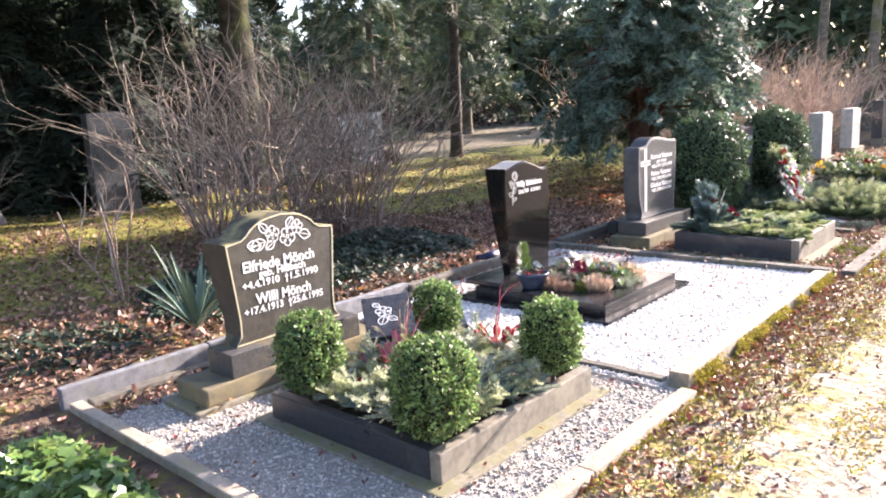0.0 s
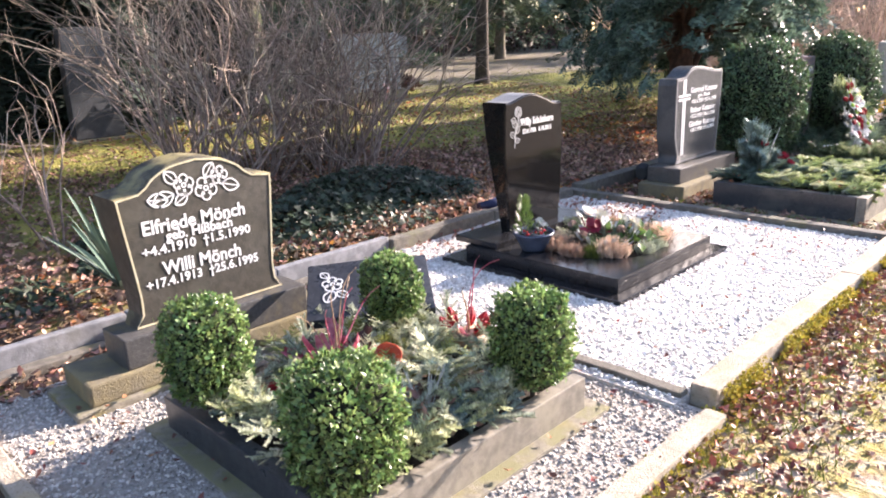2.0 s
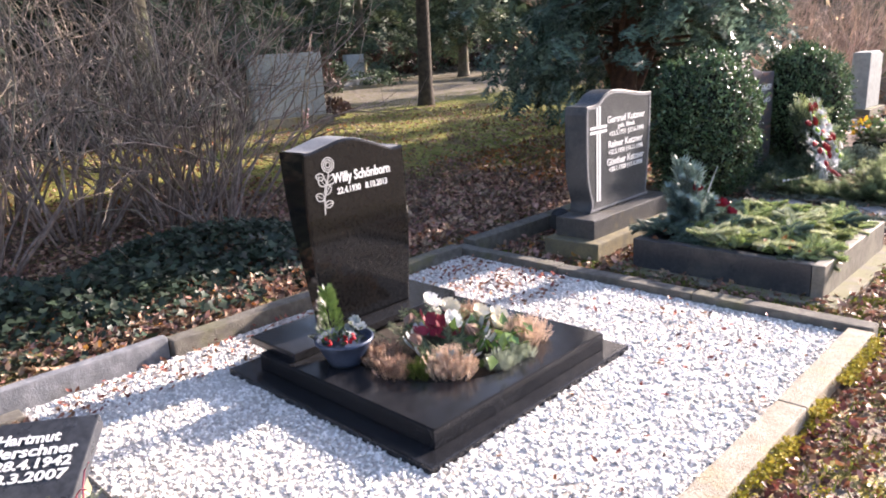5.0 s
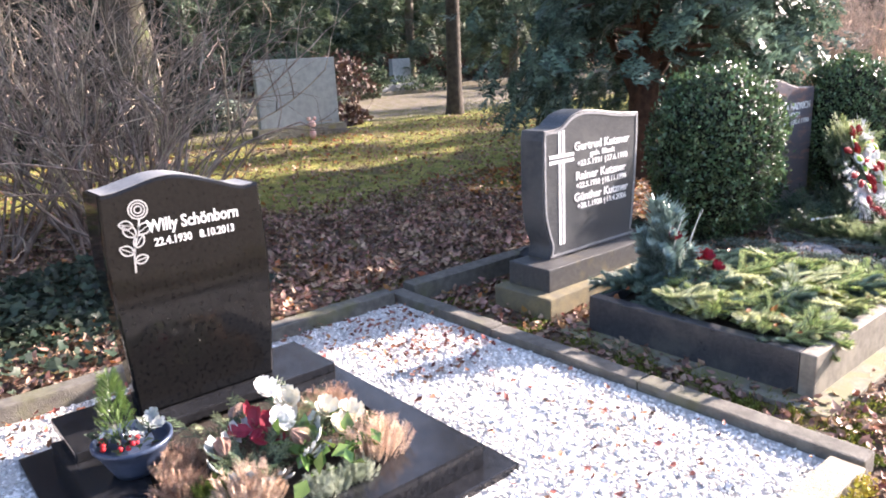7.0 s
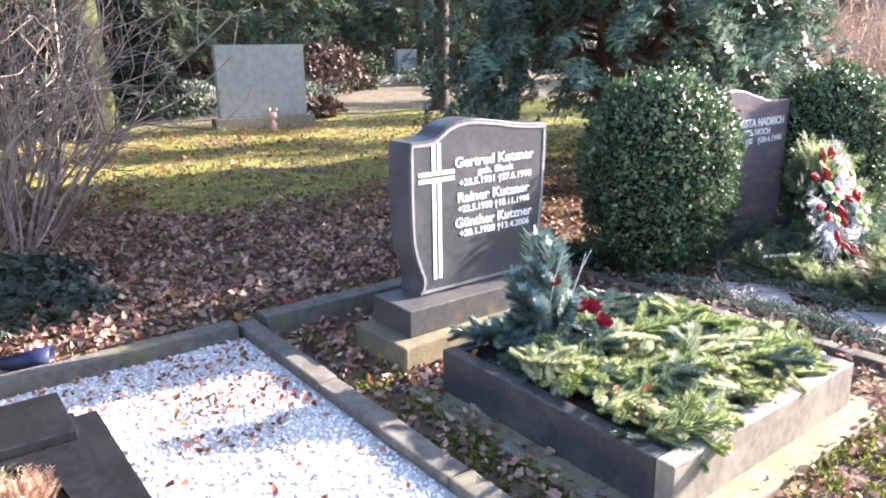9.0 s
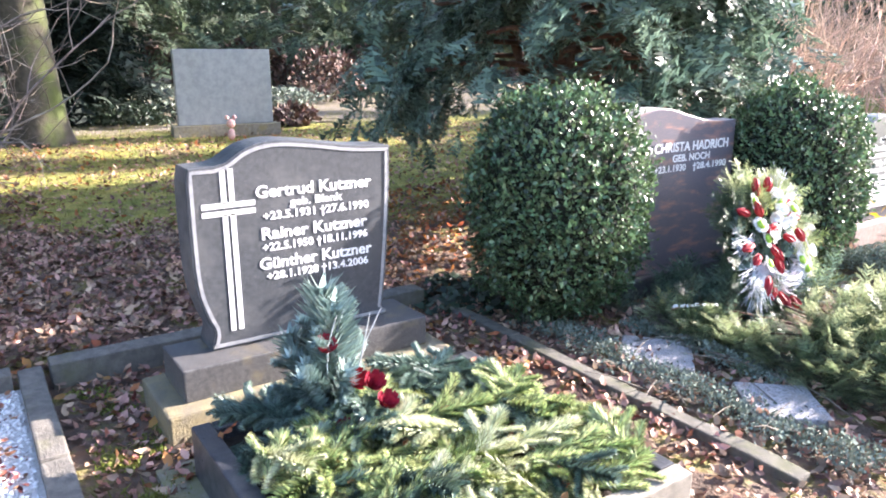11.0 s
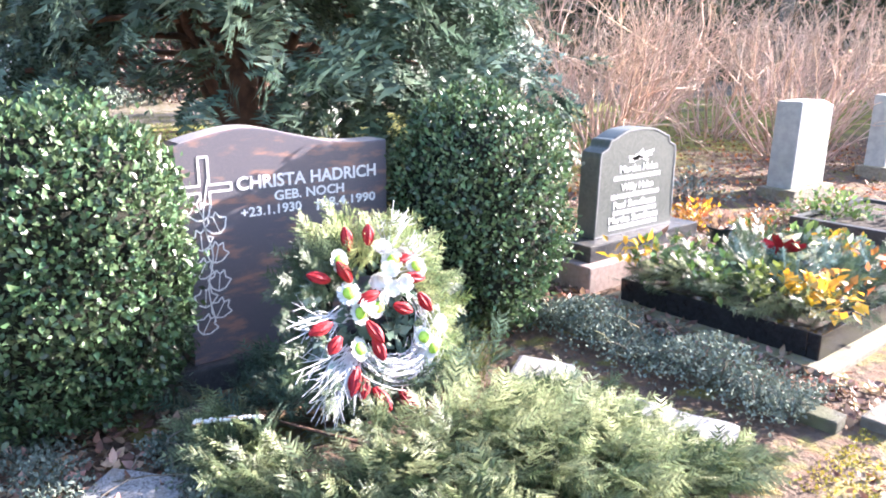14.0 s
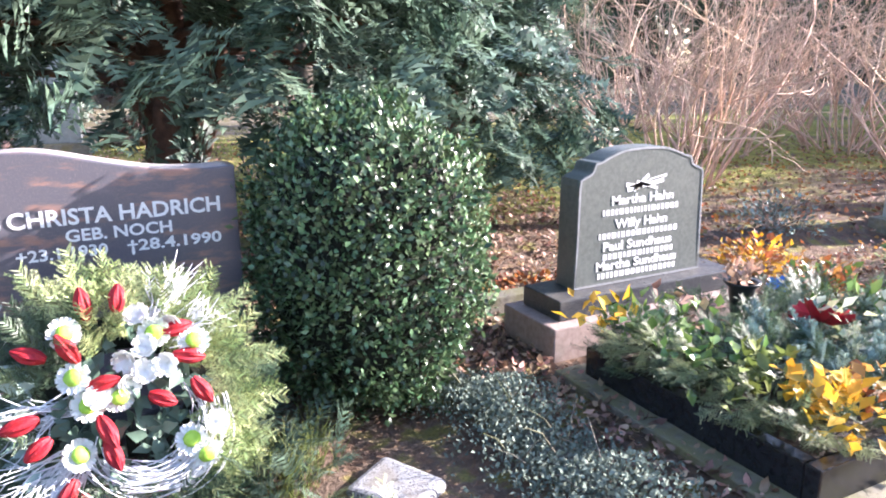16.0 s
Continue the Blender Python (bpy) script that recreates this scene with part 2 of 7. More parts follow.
M_REDFADE = surface("faded_red_decoration", (0.40, 0.045, 0.07), (0.66, 0.26, 0.27), 14, 0.6, 0.1, island=0.3, through=0.15)
M_WHITE = surface("white_petals", (0.72, 0.73, 0.70), (0.82, 0.82, 0.80), 20, 0.6, 0.0, through=0.2)
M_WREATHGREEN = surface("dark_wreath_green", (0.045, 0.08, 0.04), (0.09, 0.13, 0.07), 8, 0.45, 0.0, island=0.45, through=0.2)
M_MOSS = surface("yellow_moss", (0.30, 0.26, 0.035), (0.46, 0.38, 0.07), 8, 0.8, 0.0, island=0.35, through=0.2)
M_LIME = surface("lime_flower_centre", (0.28, 0.50, 0.04), (0.38, 0.60, 0.08), 60, 0.6, 0.3, 300)
M_WHITETWIG = surface("white_painted_twigs", (0.62, 0.63, 0.66), (0.78, 0.79, 0.8), 40, 0.7, 0.1)
M_HEATHER = surface("faded_heather", (0.32, 0.19, 0.125), (0.52, 0.36, 0.26), 14, 0.8, 0.0, island=0.35, through=0.2)
M_CREAM = surface("cream_flowers", (0.66, 0.6, 0.45), (0.78, 0.75, 0.66), 20, 0.7, 0.1)
M_GREYLEAF = surface("silver_leaves", (0.42, 0.45, 0.44), (0.6, 0.62, 0.6), 14, 0.8, 0.1, island=0.2)
M_POT = surface("blue_grey_glazed_bowl", (0.028, 0.042, 0.078), (0.055, 0.078, 0.125), 12, 0.35, 0.1)
M_DARKPOT = surface("black_plastic_vase", (0.015, 0.017, 0.018), (0.03, 0.03, 0.032), 12, 0.4, 0.05)
M_DARKBLUE = surface("dark_blue_plastic", (0.01, 0.014, 0.045), (0.02, 0.025, 0.07), 12, 0.4, 0.05)
M_YELLOW = surface("yellow_autumn_leaves", (0.55, 0.30, 0.02), (0.70, 0.45, 0.05), 9, 0.5, 0.0, island=0.3, through=0.3)
M_GRASS = surface("moss_and_grass", (0.10, 0.13, 0.02), (0.20, 0.21, 0.04), 3, 0.7, 0.0, island=0.4, through=0.25)
M_PLATE = surface("pale_speckled_plate", (0.20, 0.20, 0.205), (0.36, 0.36, 0.365), 70, 0.6, 0.25, 160, (0.22, 0.19, 0.15), 7, 0.6, (0.08, 0.08, 0.085), 130, 0.55)
M_BLUE = surface("blue_decoration", (0.02, 0.13, 0.5), (0.05, 0.25, 0.62), 20, 0.5, 0.0)
M_STEM = surface("thin_dry_stems", (0.30, 0.18, 0.11), (0.45, 0.32, 0.2), 20, 0.7, 0.0)
M_PINKFIG = surface("faded_pink_figure", (0.6, 0.3, 0.28), (0.7, 0.5, 0.45), 20, 0.6, 0.0)


def veined_granite():
    m, nt, ln, p = base_mat("red_and_blue_veined_granite")
    geo, mp = nt.new("ShaderNodeNewGeometry"), nt.new("ShaderNodeMapping")
    ln.new(geo.outputs["Position"], mp.inputs["Vector"])
    mp.inputs["Rotation"].default_value, mp.inputs["Scale"].default_value = (radians(38), 0, 0), (1, 1.3, 5.0)
    flow = noise_tex(nt, ln, 3.2, 7, mp.outputs[0], 0.62)
    col = blend(nt, ln, stretch(nt, ln, flow, 0.50, 0.66), (0.105, 0.10, 0.118), (0.29, 0.165, 0.13))
    grain = noise_tex(nt, ln, 260, 3, geo.outputs["Position"])
    col = blend(nt, ln, stretch(nt, ln, grain, 0.55, 0.68, 0, 0.5), col, (0.36, 0.28, 0.27))
    ln.new(col, p.inputs["Base Color"])
    p.inputs["Roughness"].default_value, p.inputs["Specular IOR Level"].default_value = 0.28, 0.5
    return m


def ground_mat():
    """Path, leaf-strewn soil, and moss lawn in one sheet, told apart by where they lie."""
    m, nt, ln, p = base_mat("cemetery_ground")
    geo, sep = nt.new("ShaderNodeNewGeometry"), nt.new("ShaderNodeSeparateXYZ")
    pos = geo.outputs["Position"]
    ln.new(pos, sep.inputs[0])
    big, mid, fine = noise_tex(nt, ln, 0.9, 5, pos), noise_tex(nt, ln, 6, 6, pos), noise_tex(nt, ln, 70, 4, pos)
    vor = nt.new("ShaderNodeTexVoronoi")
    vor.inputs["Scale"].default_value = 24
    ln.new(pos, vor.inputs["Vector"])
    chip = nt.new("ShaderNodeSeparateColor")
    ln.new(vor.outputs["Color"], chip.inputs[0])
    soil = blend(nt, ln, stretch(nt, ln, mid, 0.3, 0.7), (0.085, 0.06, 0.045), (0.18, 0.13, 0.098))
    soil = blend(nt, ln, stretch(nt, ln, chip.outputs[0], 0.45, 0.9, 0, 0.7), soil, (0.17, 0.10, 0.065))
    moss = blend(nt, ln, stretch(nt, ln, fine, 0.3, 0.7), (0.10, 0.115, 0.02), (0.24, 0.22, 0.045))
    soil = blend(nt, ln, stretch(nt, ln, mid, 0.5, 0.64, 0, 0.65), soil, moss)
    lawn = blend(nt, ln, stretch(nt, ln, mid, 0.35, 0.65), (0.18, 0.20, 0.045), (0.37, 0.335, 0.09))
    lawn = blend(nt, ln, stretch(nt, ln, fine, 0.4, 0.7, 0, 0.5), lawn, (0.11, 0.085, 0.045))
    worn = noise_tex(nt, ln, 1.7, 5, pos)
    lawn = blend(nt, ln, stretch(nt, ln, worn, 0.52, 0.64, 0, 0.75), lawn, (0.15, 0.105, 0.07))
    path = blend(nt, ln, stretch(nt, ln, fine, 0.3, 0.7), (0.42, 0.36, 0.28), (0.58, 0.51, 0.41))
    path = blend(nt, ln, stretch(nt, ln, chip.outputs[1], 0.6, 0.85, 0, 0.6), path, (0.20, 0.11, 0.07))
    verge = stretch(nt, ln, sep.outputs["X"], -0.55, -1.0, 0.1, 0.75)
    path = blend(nt, ln, math_node(nt, ln, "MULTIPLY", verge, stretch(nt, ln, mid, 0.40, 0.58)), path, (0.32, 0.27, 0.05))
    wob = math_node(nt, ln, "MULTIPLY", math_node(nt, ln, "SUBTRACT", big, 0.5), 2.4)
    under = math_node(nt, ln, "MULTIPLY", stretch(nt, ln, sep.outputs["Y"], 2.9, 3.7), stretch(nt, ln, sep.outputs["Y"], 7.0, 5.9))
    xw = math_node(nt, ln, "ADD", math_node(nt, ln, "ADD", sep.outputs["X"], wob), math_node(nt, ln, "MULTIPLY", under, 1.7))
    col = blend(nt, ln, stretch(nt, ln, xw, -6.2, -5.4), lawn, soil)
    col = blend(nt, ln, stretch(nt, ln, xw, -11.6, -10.9), blend(nt, ln, stretch(nt, ln, mid, 0.4, 0.6), (0.215, 0.18, 0.148), (0.15, 0.135, 0.07)), col)
    near = math_node(nt, ln, "ADD", sep.outputs["X"], math_node(nt, ln, "MULTIPLY", math_node(nt, ln, "SUBTRACT", mid, 0.5), 0.7))
    col = blend(nt, ln, stretch(nt, ln, near, -1.45, -1.2), col, path)
    ln.new(col, p.inputs["Base Color"])
    p.inputs["Roughness"].default_value, p.inputs["Specular IOR Level"].default_value = 0.95, 0.2
    b = nt.new("ShaderNodeBump")
    b.inputs["Strength"].default_value, b.inputs["Distance"].default_value = 0.9, 0.02
    ln.new(math_node(nt, ln, "ADD", fine, math_node(nt, ln, "MULTIPLY", vor.outputs["Distance"], 0.8)), b.inputs["Height"])
    ln.new(b.outputs[0], p.inputs["Normal"])
    return m


M_VEINED, M_GROUND = veined_granite(), ground_mat()


# ---- mesh helpers ----
def obj(name, me, material, parent=None, label=""):
    ob = new(name, me)
    if not me.materials:
        me.materials.append(material)
    if parent:
        ob.parent = parent
    if label:
        ob["label"] = label
    return ob


def part(name, bm, material, parent=None, label=""):
    me = bpy.data.meshes.new(name)
    bm.to_mesh(me)
    bm.free()
    return obj(name, me, material, parent, label)


def thing(name, at, label, category, group="", turn=0.0):
    e = new(name)
    e.empty_display_size = 0.1
    e.matrix_basis = pose(*at, 0, 0, turn)
    return tagged(e, label, category, group)


def np_mesh(name, v, f):
    """A mesh from vertices (n, 3) and faces (m, k), all of k corners."""
    me = bpy.data.meshes.new(name)
    v, f = np.ascontiguousarray(v, np.float32), np.ascontiguousarray(f, np.int32)
    me.vertices.add(len(v))
    me.vertices.foreach_set("co", v.ravel())
    me.loops.add(f.size)
    me.loops.foreach_set("vertex_index", f.ravel())
    me.polygons.add(len(f))
    me.polygons.foreach_set("loop_start", np.arange(0, f.size, f.shape[1], dtype=np.int32))
    me.update(calc_edges=True)
    me.validate()
    return me


def unit(a):
    return a / np.maximum(np.linalg.norm(a, axis=-1, keepdims=True), 1e-9)


def frames(ahead, up):
    """Axes (n, 3, 3) with columns side, ahead, normal."""
    a = unit(ahead)
    s = unit(np.cross(a, up + 1e-3))
    return np.stack([s, a, np.cross(s, a)], -1)


def spread(v, f, axes, sizes, places):
    """Copies of a small template at many places, as one set of vertices and faces."""
    n = len(places)
    out = np.einsum("nij,kj->nki", axes * np.reshape(sizes, (-1, 1, 1)), v) + np.asarray(places)[:, None]
    faces = (f[None] + (np.arange(n) * len(v))[:, None, None]).reshape(-1, f.shape[1])
    return out.reshape(-1, 3), faces


def join(sets):
    vs, fs, k = [], [], 0
    for v, f in sets:
        vs.append(v)
        fs.append(f + k)
        k += len(v)
    return np.concatenate(vs), np.concatenate(fs)


def directions(n, r=rng):
    return unit(r.normal(size=(n, 3)))


def box(x0, x1, y0, y1, z0, z1, bevel=0.006, wear=0.0):
    bm = bmesh.new()
    bmesh.ops.create_cube(bm, size=1)
    for v in bm.verts:
        v.co = Vector(((x0 + x1) / 2 + v.co.x * (x1 - x0), (y0 + y1) / 2 + v.co.y * (y1 - y0), (z0 + z1) / 2 + v.co.z * (z1 - z0)))
    if bevel:
        bmesh.ops.bevel(bm, geom=bm.edges[:], offset=bevel, segments=2, affect="EDGES", profile=0.6)
    if wear:
        long_edges = [e for e in bm.edges if e.calc_length() > 0.25]
        if long_edges:
            bmesh.ops.subdivide_edges(bm, edges=long_edges, cuts=7, use_grid_fill=True)
        for v in bm.verts:
            v.co += Vector((noise.noise(v.co * 7), noise.noise(v.co * 7 + Vector((9, 3, 1))), noise.noise(v.co * 6 + Vector((2, 8, 4))))) * wear
    return bm


def smooth_line(pts, steps=5):
    """A rounded line through points of the plane (Catmull-Rom)."""
    p = np.array(pts, float)
    q = np.vstack([2 * p[0] - p[1], p, 2 * p[-1] - p[-2]])
    out = []
    for i in range(1, len(q) - 2):
        for t in np.arange(steps) / steps:
            a, b, c, d = q[i - 1:i + 3]
            out.append(0.5 * (2 * b + (c - a) * t + (2 * a - 5 * b + 4 * c - d) * t * t + (3 * b - a - 3 * c + d) * t ** 3))
    out.append(p[-1])
    return [tuple(o) for o in out]


def slab(outline, x_front, depth, bevel=0.008):
    """A standing stone: an outline in y and z, given a depth along x."""
    bm = bmesh.new()
    face = bm.faces.new([bm.verts.new((x_front, y, z)) for y, z in outline])
    moved = bmesh.ops.extrude_face_region(bm, geom=[face])
    for v in moved["geom"]:
        if isinstance(v, bmesh.types.BMVert):
            v.co.x -= depth
    bmesh.ops.recalc_face_normals(bm, faces=bm.faces[:])
    rim = [e for e in bm.edges if abs(e.verts[0].co.x - e.verts[1].co.x) < 1e-6]
    bmesh.ops.bevel(bm, geom=rim, offset=bevel, segments=2, affect="EDGES", profile=0.5)
    return bm


def rim_line(outline, x, inset, width, thick=0.003):
    """A band that follows an outline, inset from it, lying proud on the face."""
    p = np.array(outline, float)
    c = p.mean(0)
    t = unit(np.roll(p, -1, 0) - np.roll(p, 1, 0))
    nrm = np.stack([-t[:, 1], t[:, 0]], -1)
    area = np.sum(p[:, 0] * np.roll(p[:, 1], -1) - np.roll(p[:, 0], -1) * p[:, 1])
    nrm *= np.sign(area)
    bm = bmesh.new()
    rows = [[bm.verts.new((x + dx, *(q + n * d))) for q, n in zip(p, nrm)] for d, dx in ((inset, 0), (inset, thick), (inset + width, thick), (inset + width, 0))]
    k = len(p)
    for a, b in zip(rows, rows[1:]):
        for i in range(k):
            bm.faces.new((a[i], a[(i + 1) % k], b[(i + 1) % k], b[i]))
    bmesh.ops.recalc_face_normals(bm, faces=bm.faces[:])
    return bm


def ribbon(bm, pts, width, x, thick=0.002):
    """A flat raised stroke on a face turned to +x, through points in y and z."""
    p = np.array(pts, float)
    t = unit(np.gradient(p, axis=0))
    nrm = np.stack([-t[:, 1], t[:, 0]], -1) * width / 2
    rows = [[bm.verts.new((x + dx, *q)) for q in p + s * nrm] for s, dx in ((-1, 0), (-1, thick), (1, thick), (1, 0))]
    for a, b in zip(rows, rows[1:]):
        for i in range(len(p) - 1):
            bm.faces.new((a[i], a[i + 1], b[i + 1], b[i]))


def words(body, y0, y1, z, x, material, parent, height=None, tilt=0.0):
    """A line of lettering on a face turned to +x, from y0 to y1, standing on z."""
    cu = bpy.data.curves.new("inscription", "FONT")
    cu.body, cu.size, cu.extrude, cu.offset = body, 1.0, 0.01, 0.022
    cu.resolution_u = 3
    ob = new("inscription", cu)
    bpy.context.view_layer.update()
    me = bpy.data.meshes.new_from_object(ob.evaluated_get(bpy.context.evaluated_depsgraph_get()))
    bpy.data.objects.remove(ob)
    bpy.data.curves.remove(cu)
    co = np.empty(len(me.vertices) * 3, np.float32)
    me.vertices.foreach_get("co", co)
    co = co.reshape(-1, 3)
    w = co[:, 0].max() - co[:, 0].min()
    s = (y1 - y0) / w
    sz = s if height is None else height / 0.73
    outv = np.stack([x + (co[:, 2] + 0.01) * 0.12, y0 + (co[:, 0] - co[:, 0].min()) * s, z + co[:, 1] * sz], -1)
    faces = [tuple(q.vertices) for q in me.polygons]
    bpy.data.meshes.remove(me)
    # letters stand close, words apart: cut the line at its wide gaps
    spans = np.zeros(len(co), int)
    cover = sorted((min(co[v, 0] for v in q), max(co[v, 0] for v in q)) for q in faces)
    cuts, reach = [], cover[0][1]
    for a, b in cover:
        if a - reach > 0.2:
            cuts.append((a + reach) / 2)
        reach = max(reach, b)
    for c in cuts:
        spans += co[:, 0] > c
    done = []
    for k in range(len(cuts) + 1):
        ids = np.nonzero(spans == k)[0]
        index = {int(v): i for i, v in enumerate(ids)}
        word = bpy.data.meshes.new("word")
        word.from_pydata([tuple(map(float, p)) for p in outv[ids]], [], [tuple(index[v] for v in q) for q in faces if spans[q[0]] == k])
        done.append(obj("word", word, material, parent))
    return done


def tube_set(lines, sides=4):
    """Tapered tubes along many lines: each (points, radii)."""
    sets = []
    ang = np.arange(sides) * 2 * np.pi / sides
    for pts, rad in lines:
        p, r = np.asarray(pts, float), np.asarray(rad, float)
        t = unit(np.gradient(p, axis=0))
        ref = np.where(np.abs(t[:, 2:3]) > 0.9, [[1.0, 0, 0]], [[0, 0, 1.0]])
        u = unit(np.cross(t, ref))
        w = np.cross(t, u)
        v = p[:, None] + (u[:, None] * np.cos(ang)[None, :, None] + w[:, None] * np.sin(ang)[None, :, None]) * r[:, None, None]
        n = len(p)
        i, j = np.meshgrid(np.arange(n - 1), np.arange(sides), indexing="ij")
        a, b = i * sides + j, i * sides + (j + 1) % sides
        sets.append((v.reshape(-1, 3), np.stack([a, b, b + sides, a + sides], -1).reshape(-1, 4)))
    return join(sets)


# templates: x across, y along, z out of the leaf
LEAF_V = np.array([(0, 0, 0), (0.3, 0.45, 0.1), (0, 1, -0.05), (-0.3, 0.45, 0.1), (0, 0.5, 0)], float)
LEAF_F = np.array([(0, 1, 4), (1, 2, 4), (2, 3, 4), (3, 0, 4)])
IVY_V = np.array([(0, 0, 0), (0.35, -0.12, 0.03), (0.52, 0.3, 0.08), (0.2, 0.45, 0.03), (0, 0.95, -0.08), (-0.2, 0.45, 0.03), (-0.52, 0.3, 0.08), (-0.35, -0.12, 0.03), (0, 0.3, 0.0)], float)
IVY_F = np.array([(i, (i + 1) % 8, 8) for i in range(8)])
DRY_V = np.array([(0, 0, 0.14), (0.2, 0.22, 0.2), (0.26, 0.6, 0.06), (0, 1, 0.26), (-0.24, 0.6, 0.15), (-0.2, 0.2, 0.02), (0, 0.5, -0.02)], float)
DRY_F = np.array([(i, (i + 1) % 6, 6) for i in range(6)])
PEBBLE_V = np.array([(0.5, 0.05, 0), (-0.5, -0.1, 0.05), (0.08, 0.42, -0.03), (-0.1, -0.4, 0), (0.1, 0, 0.32), (-0.05, 0.05, -0.3)], float)
PEBBLE_F = np.array([(0, 2, 4), (2, 1, 4), (1, 3, 4), (3, 0, 4), (2, 0, 5), (1, 2, 5), (3, 1, 5), (0, 3, 5)])
BLADE_V = np.array([(-0.06, 0, 0), (0.06, 0, 0), (0.1, 0.1, 1)], float)
BLADE_F = np.array([(0, 1, 2)])


def sprig(pairs, needle, width, forward=0.5, lift=0.0, round_stem=False, seed=1):
    """A twig of unit length along y with rows of thin needles."""
    r = np.random.default_rng(seed)
    vs, fs = [(-0.008, 0, 0), (0.008, 0, 0), (0, 1, 0)], [(0, 1, 2)]
    for i in range(pairs):
        y = 0.04 + 0.93 * i / pairs
        ln = needle * (0.55 + 0.45 * math.sin(math.pi * min(1, 0.25 + 0.8 * (1 - i / pairs)))) * r.uniform(0.85, 1.15)
        for side in (-1, 1):
            rolls = (0,) if not round_stem else (0, 50)
            for roll in rolls:
                c, s = math.cos(radians(roll + r.uniform(-18, 18))), math.sin(radians(roll + r.uniform(-18, 18))) + lift
                dx, dz, dy = side * ln * c, ln * s, ln * forward * r.uniform(0.7, 1.3)
                k = len(vs)
                vs += [(0, y - width / 2, 0), (0, y + width / 2, 0), (dx, y + dy, dz)]
                fs.append((k, k + 1, k + 2))
    return np.array(vs, float), np.array(fs)


def bough(count, sub, spread_deg, seed, droop=0.1, length=0.5):
    """A flat bough of unit length: a stem with alternating sprigs."""
    r = np.random.default_rng(seed)
    sets = [sub]
    ax, sz, pl = [], [], []
    for i in range(count):
        y = 0.06 + 0.88 * i / count
        side = -1 if i % 2 else 1
        a = radians(spread_deg + r.uniform(-12, 12))
        d = np.array([side * math.sin(a), math.cos(a), r.uniform(-0.15, 0.1) - droop])
        ax.append(frames(d[None], np.array([[0, 0, 1.0]]))[0])
        sz.append(length * (1 - 0.65 * y) * r.uniform(0.8, 1.15))
        pl.append((0, y, -droop * y * y))
    sets.append(spread(sub[0], sub[1], np.array(ax), np.array(sz), np.array(pl)))
    return join(sets)


SPRIG_YEW = sprig(7, 0.24, 0.13, 0.35, seed=2)
BOUGH_YEW = bough(6, SPRIG_YEW, 45, 3, 0.15, 0.62)
SPRIG_COARSE = sprig(4, 0.28, 0.17, 0.5, seed=4)
BOUGH_COARSE = bough(7, SPRIG_COARSE, 52, 5, 0.2, 0.6)
SPRIG_FIR = sprig(15, 0.17, 0.06, 0.5, 0.3, True, 6)
BOUGH_FIR = bough(4, SPRIG_FIR, 42, 7, 0.03, 0.6)
FINGER = sprig(28, 0.085, 0.04, 0.35, 0.3, True, 16)
BOUGH_FINGER = bough(5, FINGER, 36, 17, 0.02, 0.55)
STUB = sprig(15, 0.15, 0.07, 0.35, 0.3, True, 26)
BOUGH_STUB = bough(4, STUB, 42, 27, 0.02, 0.62)
def brush(whorls, per, needle, width, forward=0.45, seed=1):
    """A round fir twig of unit length along y, needles standing out on all sides."""
    r = np.random.default_rng(seed)
    vs, fs = [(-0.02, 0, 0), (0.02, 0, 0), (0, 1, 0)], [(0, 1, 2)]
    for i in range(whorls):
        y = 0.02 + 0.94 * i / whorls
        ln = needle * min(1.0, 0.6 + 2.2 * (1 - i / whorls)) * (0.75 + 0.25 * min(1, i / 4))
        for k in range(per):
            a = 2 * math.pi * (k + r.uniform(0, 0.9)) / per + i * 0.7
            c, q, l = math.cos(a), math.sin(a) * 0.75 + 0.12, ln * r.uniform(0.8, 1.15)
            n = len(vs)
            w = width / 2
            vs += [(-q * w, y - w * 0.6, c * w), (q * w, y + w * 0.6, -c * w), (c * l, y + l * forward * r.uniform(0.6, 1.4), q * l)]
            fs.append((n, n + 1, n + 2))
    return np.array(vs, float), np.array(fs)


BRUSH = brush(26, 11, 0.155, 0.05, 0.85, 31)
BOUGH_BRUSH = bough(4, BRUSH, 48, 32, 0.0, 0.66)
BRUSH_FAT = brush(20, 12, 0.21, 0.07, 0.8, 33)
BOUGH_FAT = bough(5, BRUSH_FAT, 44, 34, -0.05, 0.5)
SPRIG_SCALE = sprig(10, 0.15, 0.062, 0.85, seed=8)
BOUGH_SCALE = bough(11, SPRIG_SCALE, 38, 9, 0.06, 0.5)
SPRIG_FINE = sprig(15, 0.12, 0.045, 0.9, 0.1, seed=35)
BOUGH_FINE = bough(13, SPRIG_FINE, 36, 36, 0.06, 0.5)


def scatter_mesh(name, template, places, ahead, up, sizes, material, parent=None, label=""):
    v, f = spread(template[0], template[1], frames(ahead, up), sizes, places)
    return obj(name, np_mesh(name, v, f), material, parent, label)


def land(x, y):
    """Height of the ground: the lawn rises gently away from the graves."""
    back = -np.asarray(x, float)
    return 0.085 * np.clip((back - 4.05) / 0.25, 0, 1) + np.clip((back - 4.6) / 5.6, 0, 1) * 0.32 + np.clip((back - 10.2) / 10, 0, 1) * 0.2



